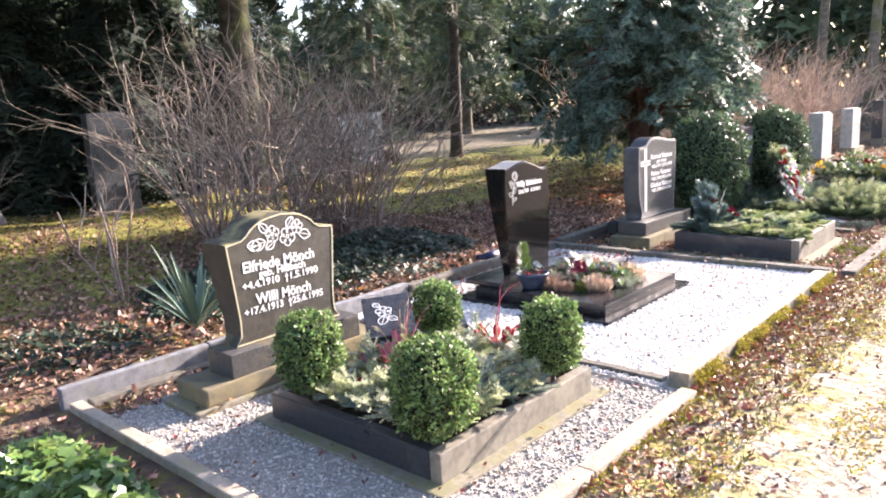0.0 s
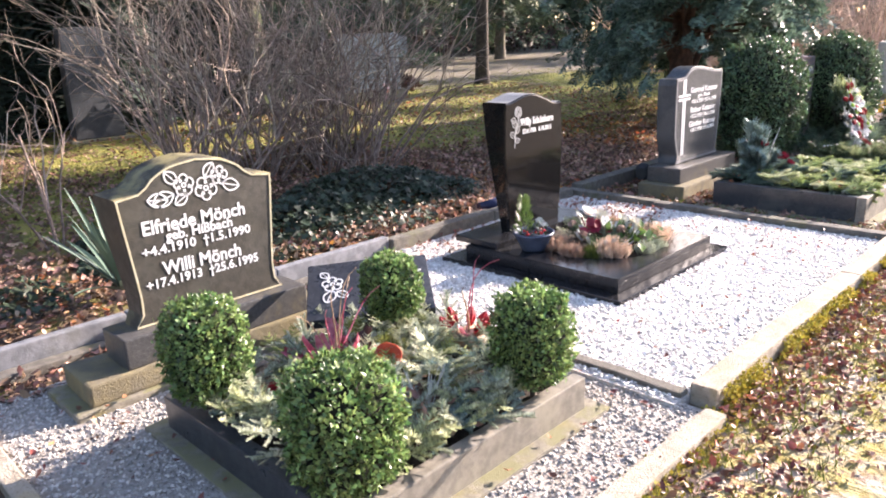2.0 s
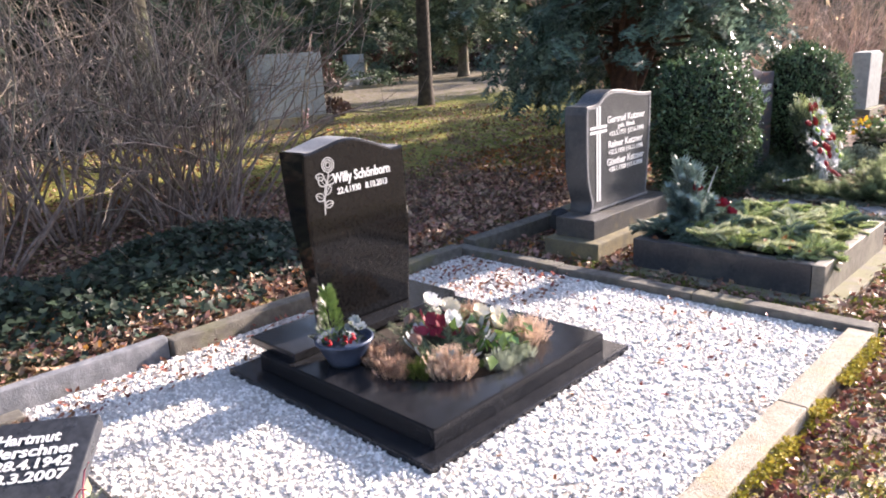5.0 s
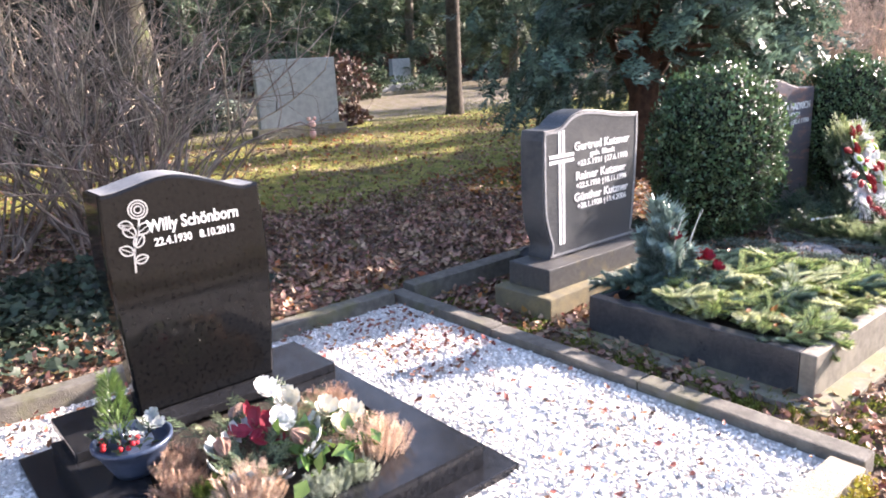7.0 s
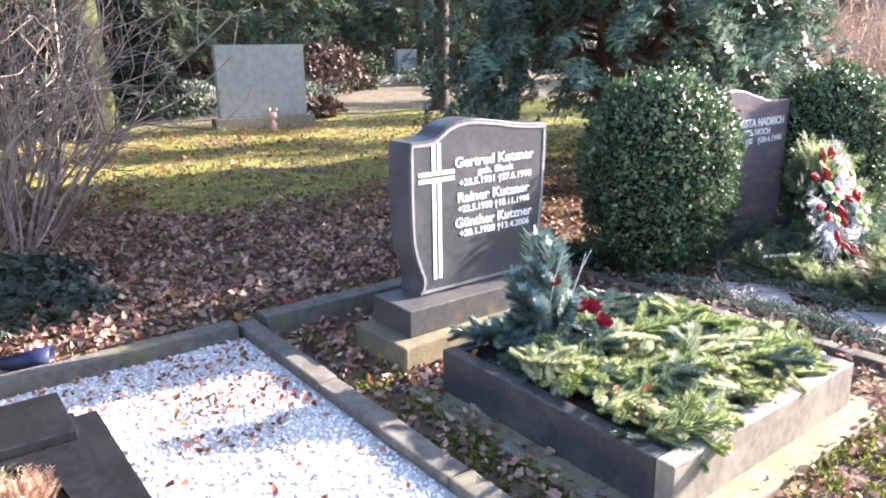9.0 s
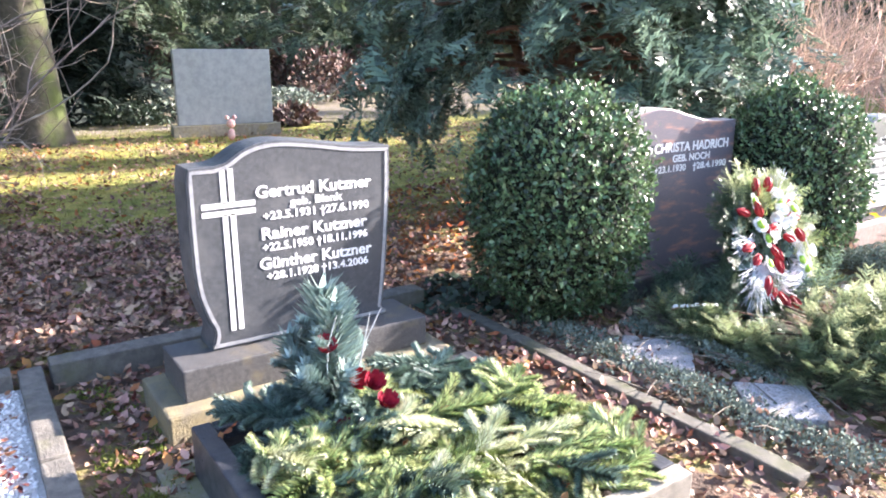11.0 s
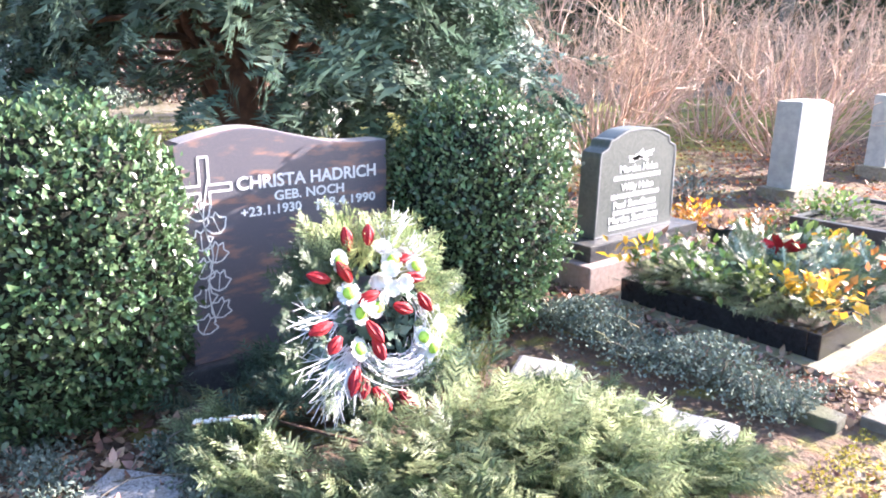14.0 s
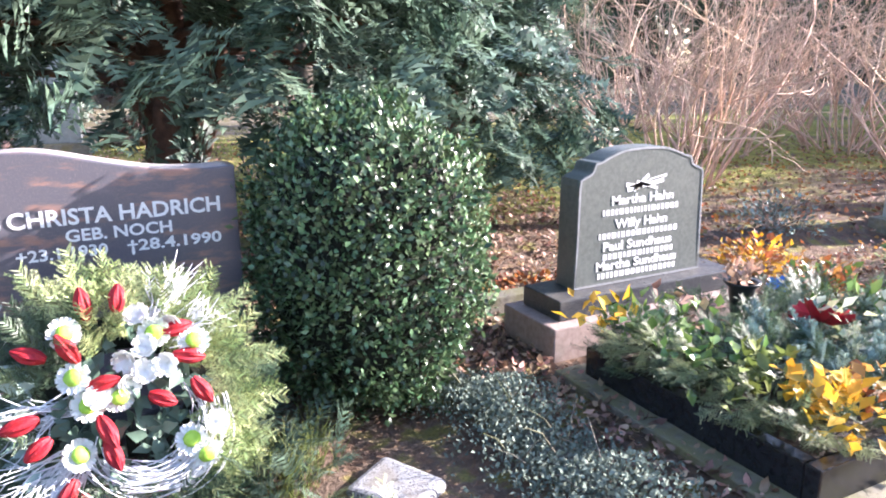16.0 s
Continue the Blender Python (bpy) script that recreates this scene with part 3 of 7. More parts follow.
# ---- ground, kerbs and gravel ----
def build_ground():
    xs = np.concatenate([np.linspace(-160, -18, 12), np.linspace(-16, -5, 45), np.linspace(-4.8, 0.6, 60), np.linspace(1, 12, 12), np.linspace(20, 160, 8)])
    ys = np.concatenate([np.linspace(-160, -6, 10), np.linspace(-4, 0.5, 12), np.linspace(0.7, 14, 110), np.linspace(14.5, 26, 20), np.linspace(32, 160, 8)])
    gx, gy = np.meshgrid(xs, ys, indexing="ij")
    gz = land(gx, gy)
    for i in range(gx.shape[0]):
        for j in range(gx.shape[1]):
            x, y = gx[i, j], gy[i, j]
            amp = 0.03 if x < -4.3 else 0.012
            gz[i, j] += noise.noise(Vector((x * 1.6, y * 1.6, 0))) * amp
    ny = len(ys)
    i, j = np.meshgrid(np.arange(len(xs) - 1), np.arange(ny - 1), indexing="ij")
    a = (i * ny + j).ravel()
    me = np_mesh("ground", np.stack([gx, gy, gz], -1).reshape(-1, 3), np.stack([a, a + ny, a + ny + 1, a + 1], -1))
    me.polygons.foreach_set("use_smooth", np.ones(len(me.polygons), bool))
    tagged(obj("ground", me, M_GROUND), "trodden earth path, leaf-strewn soil and mossy lawn", "ground", kind="structure")


build_ground()


def kerb_line(label, x0, x1, y0, y1, z0, z1, stone, along, material, wear=0.004):
    """A run of kerbstones along x or y, laid end to end with narrow joints."""
    e = new("kerb")
    tagged(e, label, "kerb", kind="structure")
    lo, hi = (x0, x1) if along == "x" else (y0, y1)
    n = max(1, round((hi - lo) / stone))
    step = (hi - lo) / n
    for i in range(n):
        a, b = lo + i * step + 0.003, lo + (i + 1) * step - 0.003
        dz = rng.uniform(-0.006, 0.006)
        bm = box(a, b, y0, y1, z0, z1 + dz, 0.008, wear) if along == "x" else box(x0, x1, a, b, z0, z1 + dz, 0.008, wear)
        part("kerbstone", bm, material, e)


kerb_line("grey slate-like slabs set on edge behind the plot", -4.10, -4.04, 1.30, 4.0, -0.1, 0.135, 0.9, "y", M_GREYKERB)
kerb_line("low old concrete kerb in front of the slabs", -4.02, -3.93, 1.42, 3.3, -0.1, 0.05, 0.95, "y", M_KERB)
kerb_line("weathered concrete back kerb of the gravel plot", -4.10, -4.0, 4.0, 6.12, -0.1, 0.115, 1.05, "y", M_KERB)
kerb_line("weathered concrete back kerb against the leaf litter", -4.12, -4.00, 6.26, 8.2, -0.1, 0.11, 0.97, "y", M_KERB)
kerb_line("weathered concrete back kerb beyond the hedge", -4.12, -4.00, 9.2, 13.4, -0.1, 0.10, 1.05, "y", M_KERB)
kerb_line("low concrete side kerb with rusty stains", -4.03, -1.47, 1.33, 1.40, -0.1, 0.05, 0.85, "x", M_MOSSKERB)
kerb_line("low concrete front kerb stained yellow", -1.465, -1.375, 1.33, 3.36, -0.1, 0.032, 1.0, "y", M_MOSSKERB)
kerb_line("thin dividing kerb between two gravel plots", -2.35, -1.56, 3.36, 3.42, -0.1, 0.055, 0.8, "x", M_KERB)
kerb_line("sandy concrete front kerb with yellow moss at its foot", -1.56, -1.45, 3.42, 6.12, -0.1, 0.078, 0.9, "y", M_MOSSKERB)
kerb_line("long concrete kerb between gravel and leaf litter", -4.10, -1.46, 6.14, 6.235, -0.1, 0.085, 0.88, "x", M_KERB)
kerb_line("low front kerb beside the path", -1.42, -1.31, 6.30, 8.25, -0.1, 0.045, 1.0, "y", M_KERB)
kerb_line("narrow concrete kerb beside two plates", -4.05, -1.75, 8.25, 8.33, -0.1, 0.035, 0.8, "x", M_DARKKERB, 0.008)
kerb_line("narrow mossy kerb under the juniper", -3.9, -1.62, 9.05, 9.14, -0.1, 0.065, 0.8, "x", M_DARKKERB, 0.008)
kerb_line("concrete kerb sunk between creeping shrubs", -3.6, -1.55, 11.02, 11.12, -0.1, 0.06, 0.8, "x", M_DARKKERB, 0.008)
kerb_line("front kerb end beside the path", -1.52, -1.40, 11.16, 12.6, -0.1, 0.05, 0.75, "y", M_KERB)


def gravel(label, x0, x1, y0, y1, z, count, size, bed_mat, stone_mat, holes):
    bm = box(x0, x1, y0, y1, -0.05, z, 0)
    bed = tagged(part("gravel_bed", bm, bed_mat), label, "gravel", kind="structure")
    pts = rng.uniform((x0 + 0.01, y0 + 0.01), (x1 - 0.01, y1 - 0.01), (count, 2))
    keep = np.ones(count, bool)
    for a, b, c, d in holes:
        keep &= ~((pts[:, 0] > a) & (pts[:, 0] < b) & (pts[:, 1] > c) & (pts[:, 1] < d))
    pts = pts[keep]
    n = len(pts)
    places = np.column_stack([pts, z + rng.uniform(-0.004, size * 0.35, n)])
    ob = scatter_mesh("gravel", (PEBBLE_V, PEBBLE_F), places, directions(n) * (1, 1, 0.35), directions(n) * 0.6 + (0, 0, 1), rng.uniform(0.6, 1.35, n) * size, stone_mat)
    tagged(ob, label, "gravel", kind="stuff")


S_HOLES = [(-3.58, -2.29, 4.09, 5.35)]
gravel("bright white marble chips with scattered dead leaves", -4.0, -1.56, 3.30, 6.14, 0.035, 30000, 0.021, M_GRAVELBED, M_PEBBLEWHITE, S_HOLES)
gravel("fine grey-white marble chips", -3.74, -1.465, 1.40, 3.36, 0.02, 17500, 0.018, M_GRAVELGREY, M_PEBBLEGREY, [(-3.0, -1.76, 1.86, 3.1), (-3.63, -3.265, 1.67, 3.06)])


# ---- grave borders ----
def grave_border(label, x0, x1, y0, y1, z0, z1, wall, soil, material, foot=0.07, foot_z=0.035, front=M_ENDSTONE):
    e = thing("grave_border", ((x0 + x1) / 2, (y0 + y1) / 2, 0), label, "grave border")
    cx, cy = (x0 + x1) / 2, (y0 + y1) / 2
    w, d = (x1 - x0) / 2, (y1 - y0) / 2
    if foot:
        part("footing", box(-w - foot, w + foot, -d - foot, d + foot, -0.08, foot_z, 0.008, 0.003), M_CONCRETE, e, "stained concrete footing")
    part("side_stone", box(-w, w - wall - 0.002, -d, -d + wall, z0, z1, 0.006), material, e)
    part("side_stone", box(-w, w - wall - 0.002, d - wall, d, z0, z1, 0.006), material, e)
    part("end_stone", box(w - wall, w, -d + 0.0, d - 0.0, z0, z1 - 0.0, 0.006), front, e, "limy weathered front stone, painted paler for the sun on it" if front is M_ENDSTONE else "")
    part("end_stone", box(-w + 0.001, -w + wall, -d + wall + 0.002, d - wall - 0.002, z0, z1 - 0.001, 0.006), material, e)
    bm = bmesh.new()
    bmesh.ops.create_grid(bm, x_segments=14, y_segments=14, size=1)
    for v in bm.verts:
        v.co = Vector((v.co.x * (w - wall + 0.01), v.co.y * (d - wall + 0.01), soil + 0.02 * noise.noise(Vector((v.co.x * 5 + cx, v.co.y * 5 + cy, 1)))))
    part("soil", bm, M_SOIL, e, "dark damp soil")
    return e


grave_border("dark granite grave border on a stained concrete footing", -2.95, -1.81, 1.90, 3.06, 0.0, 0.165, 0.06, 0.13, M_BEDSTONE)
grave_border("grey granite grave border filled with fir boughs", -2.94, -1.81, 6.58, 7.75, 0.0, 0.205, 0.065, 0.16, M_BEDSTONE, 0.11, 0.022)
grave_border("low black polished grave border with overhanging plants", -3.05, -1.89, 11.62, 13.1, 0.0, 0.16, 0.06, 0.13, M_BLACKMAT, 0.10, 0.03, M_BLACKMAT)


# ---- gravestones ----
def mirrored(half, centre):
    right = [(centre + y, z) for y, z in half]
    left = [(centre - y, z) for y, z in reversed(half)]
    return right + (left[1:] if abs(half[-1][0]) < 1e-6 else left)


def petals(bm, cy, cz, r, x, width, n=5, turn=0.0):
    for k in range(n):
        a = turn + k * 2 * math.pi / n
        c = (cy + math.cos(a) * r * 0.58, cz + math.sin(a) * r * 0.58)
        ring = [(c[0] + math.cos(a + q) * r * 0.42, c[1] + math.sin(a + q) * r * 0.46) for q in np.linspace(-2.4, 2.4, 11)]
        ribbon(bm, ring, width, x)
    ribbon(bm, [(cy + math.cos(q) * r * 0.2, cz + math.sin(q) * r * 0.2) for q in np.linspace(0, 2 * math.pi, 10)], width, x)


def leaf_mark(bm, y, z, length, angle, x, width, fat=0.32):
    d, n = np.array([math.cos(angle), math.sin(angle)]), np.array([-math.sin(angle), math.cos(angle)])
    for s in (-1, 1):
        ribbon(bm, [tuple(np.array([y, z]) + d * length * t + n * s * length * fat * math.sin(math.pi * t) ** 0.8) for t in np.linspace(0, 1, 9)], width, x)
    ribbon(bm, [tuple(np.array([y, z]) + d * length * t) for t in (0.0, 0.45, 0.9)], width * 0.7, x)


def top_strip(points, x0, x1, thick=0.003):
    """A thin pale skin along the top of a stone that paints its highlight, through points in y and z."""
    bm = bmesh.new()
    rows = [[bm.verts.new((x, y, z + dz)) for y, z in points] for x, dz in ((x0, 0.0005), (x0, thick), (x1, thick), (x1, 0.0005))]
    for a, b in zip(rows, rows[1:]):
        for i in range(len(points) - 1):
            bm.faces.new((a[i], a[i + 1], b[i + 1], b[i]))
    bmesh.ops.recalc_face_normals(bm, faces=bm.faces[:])
    return bm


def rounded_arch_stone():
    e = thing("gravestone", (0, 0, 0), "brown-grey granite gravestone with arched top and white blackletter names", "gravestone", "gravestones")
    half = [(0.365, 0.287), (0.335, 0.345), (0.332, 0.42)] + smooth_line([(0.338, 0.50), (0.352, 0.65), (0.366, 0.80), (0.37, 0.858)], 4) + \
        [(0.27, 0.872)] + smooth_line([(0.235, 0.895), (0.20, 0.928), (0.12, 0.966), (0.0, 0.984)], 5)
    out = mirrored(half, 2.365)
    bm = slab(out, -3.38, 0.24, 0.012)
    for v in bm.verts:
        if v.co.x < -3.45:
            v.co.x += 0.10 * (1 - min(1, max(0, (v.co.z - 0.28) / 0.5)))
    part("body", bm, M_BROWN_GRANITE, e)
    part("border_line", rim_line(out, -3.3795, 0.004, 0.008), M_BORDERLINE, e, "pale yellow chamfered edge")
    part("plinth", box(-3.54, -3.305, 1.91, 2.82, 0.15, 0.287, 0.008), M_PLINTH, e, "speckled grey granite plinth")
    part("step", box(-3.60, -3.29, 1.74, 2.99, 0.052, 0.15, 0.012, 0.006), M_YELLOWSTEP, e, "mossy yellowed concrete step")
    part("base_slab", box(-3.63, -3.265, 1.67, 3.06, -0.03, 0.052, 0.012, 0.006), M_CONCRETE, e)
    x = -3.3795
    for body, y0, y1, z, h in (("Elfriede Mönch", 2.09, 2.575, 0.688, 0.062), ("geb. Hißbach", 2.185, 2.505, 0.645, 0.045), ("✦4.4.1910  ✝1.5.1990", 2.075, 2.592, 0.595, 0.042),
                               ("Willi Mönch", 2.15, 2.53, 0.498, 0.062), ("✦17.4.1913  ✝25.6.1995", 2.07, 2.615, 0.448, 0.042)):
        words(body.replace("✦", "+").replace("✝", "†"), y0, y1, z, x, M_LETTER, e, h)
    bm = bmesh.new()
    for y, z, r, t in ((2.30, 0.872, 0.046, 0.3), (2.40, 0.842, 0.052, 0.9), (2.47, 0.888, 0.04, 0.1)):
        petals(bm, y, z, r, x, 0.007, 5, t)
    for y, z, l, a in ((2.25, 0.84, 0.10, 3.4), (2.27, 0.885, 0.075, 2.3), (2.40, 0.89, 0.075, 0.9), (2.48, 0.85, 0.085, -0.3), (2.31, 0.83, 0.07, -2.6), (2.22, 0.82, 0.09, 3.0)):
        leaf_mark(bm, y, z, l, a, x, 0.007)
    part("flower_ornament", bm, M_LETTER, e, "white engraved roses and leaves")


def wavy_black_stone():
    e = thing("gravestone", (0, 0, 0), "polished black granite gravestone with wavy top and etched rose", "gravestone", "gravestones")
    top = smooth_line([(5.035, 0.985), (4.96, 0.982), (4.86, 1.018), (4.74, 1.055), (4.65, 1.058), (4.56, 1.038), (4.49, 1.022), (4.44, 1.02)], 4)
    out = [(4.455, 0.18), (5.005, 0.18)] + smooth_line([(5.012, 0.25), (5.035, 0.5), (5.045, 0.75), (5.035, 0.96)], 4) + top + smooth_line([(4.436, 0.98), (4.428, 0.75), (4.44, 0.5), (4.452, 0.25)], 4)
    bm = slab(out, -3.35, 0.15, 0.011)
    for v in bm.verts:
        if v.co.x < -3.42:
            v.co.x += 0.15 - (0.07 + 0.13 * min(1, max(0, (v.co.z - 0.18) / 0.84)))
    part("body", bm, M_BLACK, e)
    part("foot_plate", box(-3.60, -3.24, 4.20, 5.24, 0.142, 0.18, 0.006), M_BLACKMAT, e)
    # pale strip stands in for the bright highlight along the polished top
    part("top_edge", top_strip(top[1:-1], -3.535, -3.362), M_GREYLIGHT, e, "thin pale skin painting the highlight on the top edge")
    words("Willy Schönborn", 4.585, 4.935, 0.866, -3.3495, M_LETTER, e, 0.047)
    words("22.4.1930   8.10.2013", 4.605, 4.912, 0.812, -3.3495, M_LETTER, e, 0.030)
    bm = bmesh.new()
    x = -3.3495
    for r in (0.034, 0.024, 0.013):
        ribbon(bm, [(4.565 + math.cos(q) * r, 0.955 + math.sin(q) * r) for q in np.linspace(0, 2 * math.pi, 12)], 0.005, x)
    ribbon(bm, smooth_line([(4.565, 0.92), (4.548, 0.86), (4.53, 0.80), (4.525, 0.73)], 4), 0.006, x)
    for y, z, l, a in ((4.55, 0.87, 0.06, 0.5), (4.545, 0.86, 0.06, 2.3), (4.535, 0.82, 0.055, 0.9), (4.53, 0.80, 0.055, 2.6), (4.527, 0.77, 0.05, 0.2), (4.54, 0.90, 0.05, 2.9)):
        leaf_mark(bm, y, z, l, a, x, 0.005)
    part("rose_ornament", bm, M_LETTERGREY, e, "etched grey rose")


def grey_cross_stone():
    e = thing("gravestone", (0, 0, 0), "honed grey granite gravestone with double-lined cross and white names", "gravestone", "gravestones")
    top = smooth_line([(7.635, 1.04), (7.45, 1.052), (7.25, 1.082), (7.10, 1.093), (6.99, 1.07), (6.91, 1.022), (6.86, 1.008)], 4)
    out = [(6.80, 0.262), (7.60, 0.262)] + smooth_line([(7.582, 0.31), (7.598, 0.42), (7.618, 0.62), (7.632, 0.85), (7.636, 1.02)], 4) + top + \
        [(6.765, 1.005)] + smooth_line([(6.752, 0.95), (6.75, 0.7), (6.758, 0.52), (6.79, 0.40), (6.812, 0.34), (6.80, 0.285)], 4)
    part("body", slab(out, -3.40, 0.17, 0.006), M_GREYGRANITE, e)
    part("border_line", rim_line(out, -3.3995, 0.012, 0.014), M_GREYLIGHT, e, "sawn pale grey rim")
    part("plinth", box(-3.58, -3.27, 6.645, 7.74, 0.128, 0.262, 0.008), M_PLINTH, e, "yellowed granite plinth")
    part("base_slab", box(-3.62, -3.19, 6.56, 7.82, -0.03, 0.128, 0.012, 0.006), M_YELLOWSTEP, e, "stained concrete base")
    x = -3.3995
    for body, y0, y1, z, h in (("Gertrud Kutzner", 7.02, 7.54, 0.868, 0.050), ("geb. Blank", 7.16, 7.40, 0.823, 0.033), ("+23.5.1931 †27.6.1990", 7.045, 7.525, 0.775, 0.034),
                               ("Rainer Kutzner", 7.035, 7.515, 0.695, 0.050), ("+22.5.1950 †18.11.1996", 7.035, 7.515, 0.645, 0.034),
                               ("Günther Kutzner", 7.018, 7.535, 0.570, 0.050), ("+28.1.1928 †13.4.2006", 7.045, 7.515, 0.522, 0.034)):
        words(body, y0, y1, z, x, M_LETTER, e, h)
    for dy in (-0.016, 0.016):
        for line in (((6.908 + dy, 0.335), (6.908 + dy, 0.818)), ((6.908 + dy, 0.856), (6.908 + dy, 0.995)), ((6.803, 0.837 + dy), (7.015, 0.837 + dy))):
            bm = bmesh.new()
            ribbon(bm, line, 0.02, x)
            part("cross_bar", bm, M_LETTER, e, "white bar of a double-lined cross")


def veined_stone():
    e = thing("gravestone", (0, 0, 0), "red and blue veined granite gravestone with cross and ivy ornament", "gravestone", "gravestones")
    top = smooth_line([(10.225, 1.03), (10.1, 1.027), (9.94, 1.037), (9.76, 1.075), (9.60, 1.113), (9.48, 1.122), (9.34, 1.10), (9.20, 1.066)], 5)
    out = [(9.215, 0.12), (10.225, 0.12)] + top
    part("body", slab(out, -3.45, 0.15, 0.005), M_VEINED, e)
    part("base_slab", box(-3.65, -3.40, 9.14, 10.3, -0.02, 0.12, 0.01), M_BEDSTONE, e)
    x = -3.4495
    # bright top highlight painted as a pale strip
    part("top_edge", top_strip(top[1:-1], -3.59, -3.457), M_TOPGLINT, e, "thin pale skin painting the highlight on the top edge")
    words("CHRISTA HADRICH", 9.455, 10.16, 0.862, x, M_LETTER, e, 0.058)
    words("GEB. NOCH", 9.625, 9.98, 0.800, x, M_LETTER, e, 0.044)
    words("+23.1.1930", 9.465, 9.755, 0.742, x, M_LETTER, e, 0.042)
    words("†28.4.1990", 9.82, 10.155, 0.742, x, M_LETTER, e, 0.042)
    bm = bmesh.new()
    cross = [(9.295, 0.80), (9.295, 0.868), (9.21, 0.868), (9.21, 0.898), (9.295, 0.898), (9.295, 1.015), (9.335, 1.015), (9.335, 0.898), (9.43, 0.898), (9.43, 0.868), (9.335, 0.868), (9.335, 0.80)]
    ribbon(bm, [(a[0] + (b[0] - a[0]) * t, a[1] + (b[1] - a[1]) * t) for a, b in zip(cross, cross[1:]) for t in (0.0, 0.03, 0.97)] + cross[-1:], 0.009, x)
    part("cross_ornament", bm, M_LETTER, e, "white outlined cross")
    bm = bmesh.new()
    r = np.random.default_rng(5)
    for i, z in enumerate(np.linspace(0.80, 0.30, 9)):
        y = 9.315 + (0.035 if i % 2 else -0.03)
        s = 0.052
        pts = [(0, -1), (0.55, -0.75), (1, 0.0), (0.5, 0.2), (0.35, 0.8), (0, 0.45), (-0.35, 0.8), (-0.5, 0.2), (-1, 0.0), (-0.55, -0.75), (0, -1)]
        a = r.uniform(-0.6, 0.6)
        pts = [(y + s * (p * math.cos(a) - q * math.sin(a)), z + s * (p * math.sin(a) + q * math.cos(a))) for p, q in pts]
        for p, q in zip(pts, pts[1:]):
            ribbon(bm, [p, q], 0.006, x)
        ribbon(bm, [pts[0], (y, z), pts[5]], 0.004, x)
    ribbon(bm, smooth_line([(9.33, 0.92), (9.30, 0.75), (9.33, 0.6), (9.30, 0.45), (9.32, 0.3)], 5), 0.006, x)
    part("ivy_ornament", bm, M_LETTER, e, "white engraved ivy tendril")


def shouldered_green_stone():
    e = thing("gravestone", (0, 0, 0), "green-grey granite gravestone with shouldered top and four names", "gravestone", "gravestones")
    half = [(0.425, 0.275), (0.418, 0.5), (0.412, 0.80), (0.405, 0.835)] + smooth_line([(0.375, 0.85), (0.335, 0.868), (0.315, 0.91), (0.28, 0.918), (0.24, 0.935), (0.14, 0.966), (0.0, 0.975)], 4)
    out = mirrored(half, 12.27)
    part("body", slab(out, -3.45, 0.16, 0.012), M_GREENGRANITE, e)
    part("border_line", rim_line(out, -3.4495, 0.002, 0.010), M_GREYLIGHT, e, "pale worn edge")
    part("plinth", box(-3.66, -3.34, 11.68, 12.87, 0.17, 0.275, 0.008), M_BEDSTONE, e, "dark polished plinth")
    part("base_slab", box(-3.72, -3.27, 11.60, 12.95, -0.02, 0.17, 0.01, 0.003), M_PINKBASE, e, "pinkish granite base")
    x = -3.4495
    for body, y0, y1, z, h in (("Martha Hahn", 12.065, 12.475, 0.692, 0.048), ("Willy Hahn", 12.09, 12.44, 0.570, 0.048),
                               ("Paul Sundhaus", 12.02, 12.48, 0.456, 0.048), ("Martha Sundhaus", 11.98, 12.52, 0.356, 0.048)):
        words(body, y0, y1, z, x, M_LETTER, e, h)
    for y0, y1, z in ((12.01, 12.50, 0.655), (11.99, 12.51, 0.534), (12.02, 12.48, 0.424), (11.99, 12.50, 0.326)):
        y = y0
        r = np.random.default_rng(int(z * 100))
        while y < y1:
            w = r.uniform(0.012, 0.03)
            bm = bmesh.new()
            ribbon(bm, [(y, z), (y + w, z)], 0.030, x)
            part("date_mark", bm, M_LETTER, e, "weathered white date mark")
            y += w + 0.009
    bm = bmesh.new()
    for a, b, w in (((12.16, 0.765), (12.40, 0.80), 0.03), ((12.22, 0.80), (12.36, 0.755), 0.016), ((12.20, 0.755), (12.30, 0.83), 0.02), ((12.30, 0.80), (12.42, 0.82), 0.014), ((12.15, 0.79), (12.26, 0.772), 0.02)):
        ribbon(bm, [a, b], w, x)
    part("emblem", bm, M_LETTER, e, "white palm-branch emblem")


rounded_arch_stone()
wavy_black_stone()
grey_cross_stone()
veined_stone()
shouldered_green_stone()


def far_stone(x, y, w, h, d, material, label, base=0.12, roof=False, turn=0.0):
    e = thing("gravestone", (x, y, float(land(x, y))), label, "gravestone", "distant gravestones", turn)
    out = [(-w / 2, base), (w / 2, base)] + ([(w / 2, h - 0.06), (0.18 * w, h), (-w / 2 + 0.02, h - 0.01)] if roof else [(w / 2, h), (-w / 2, h)])
    part("body", slab(out, 0, d, 0.012), material, e)
    part("base_slab", box(-d - 0.06, 0.08, -w / 2 - 0.08, w / 2 + 0.08, -0.05, base, 0.01, 0.003), M_CONCRETE, e)
    return e


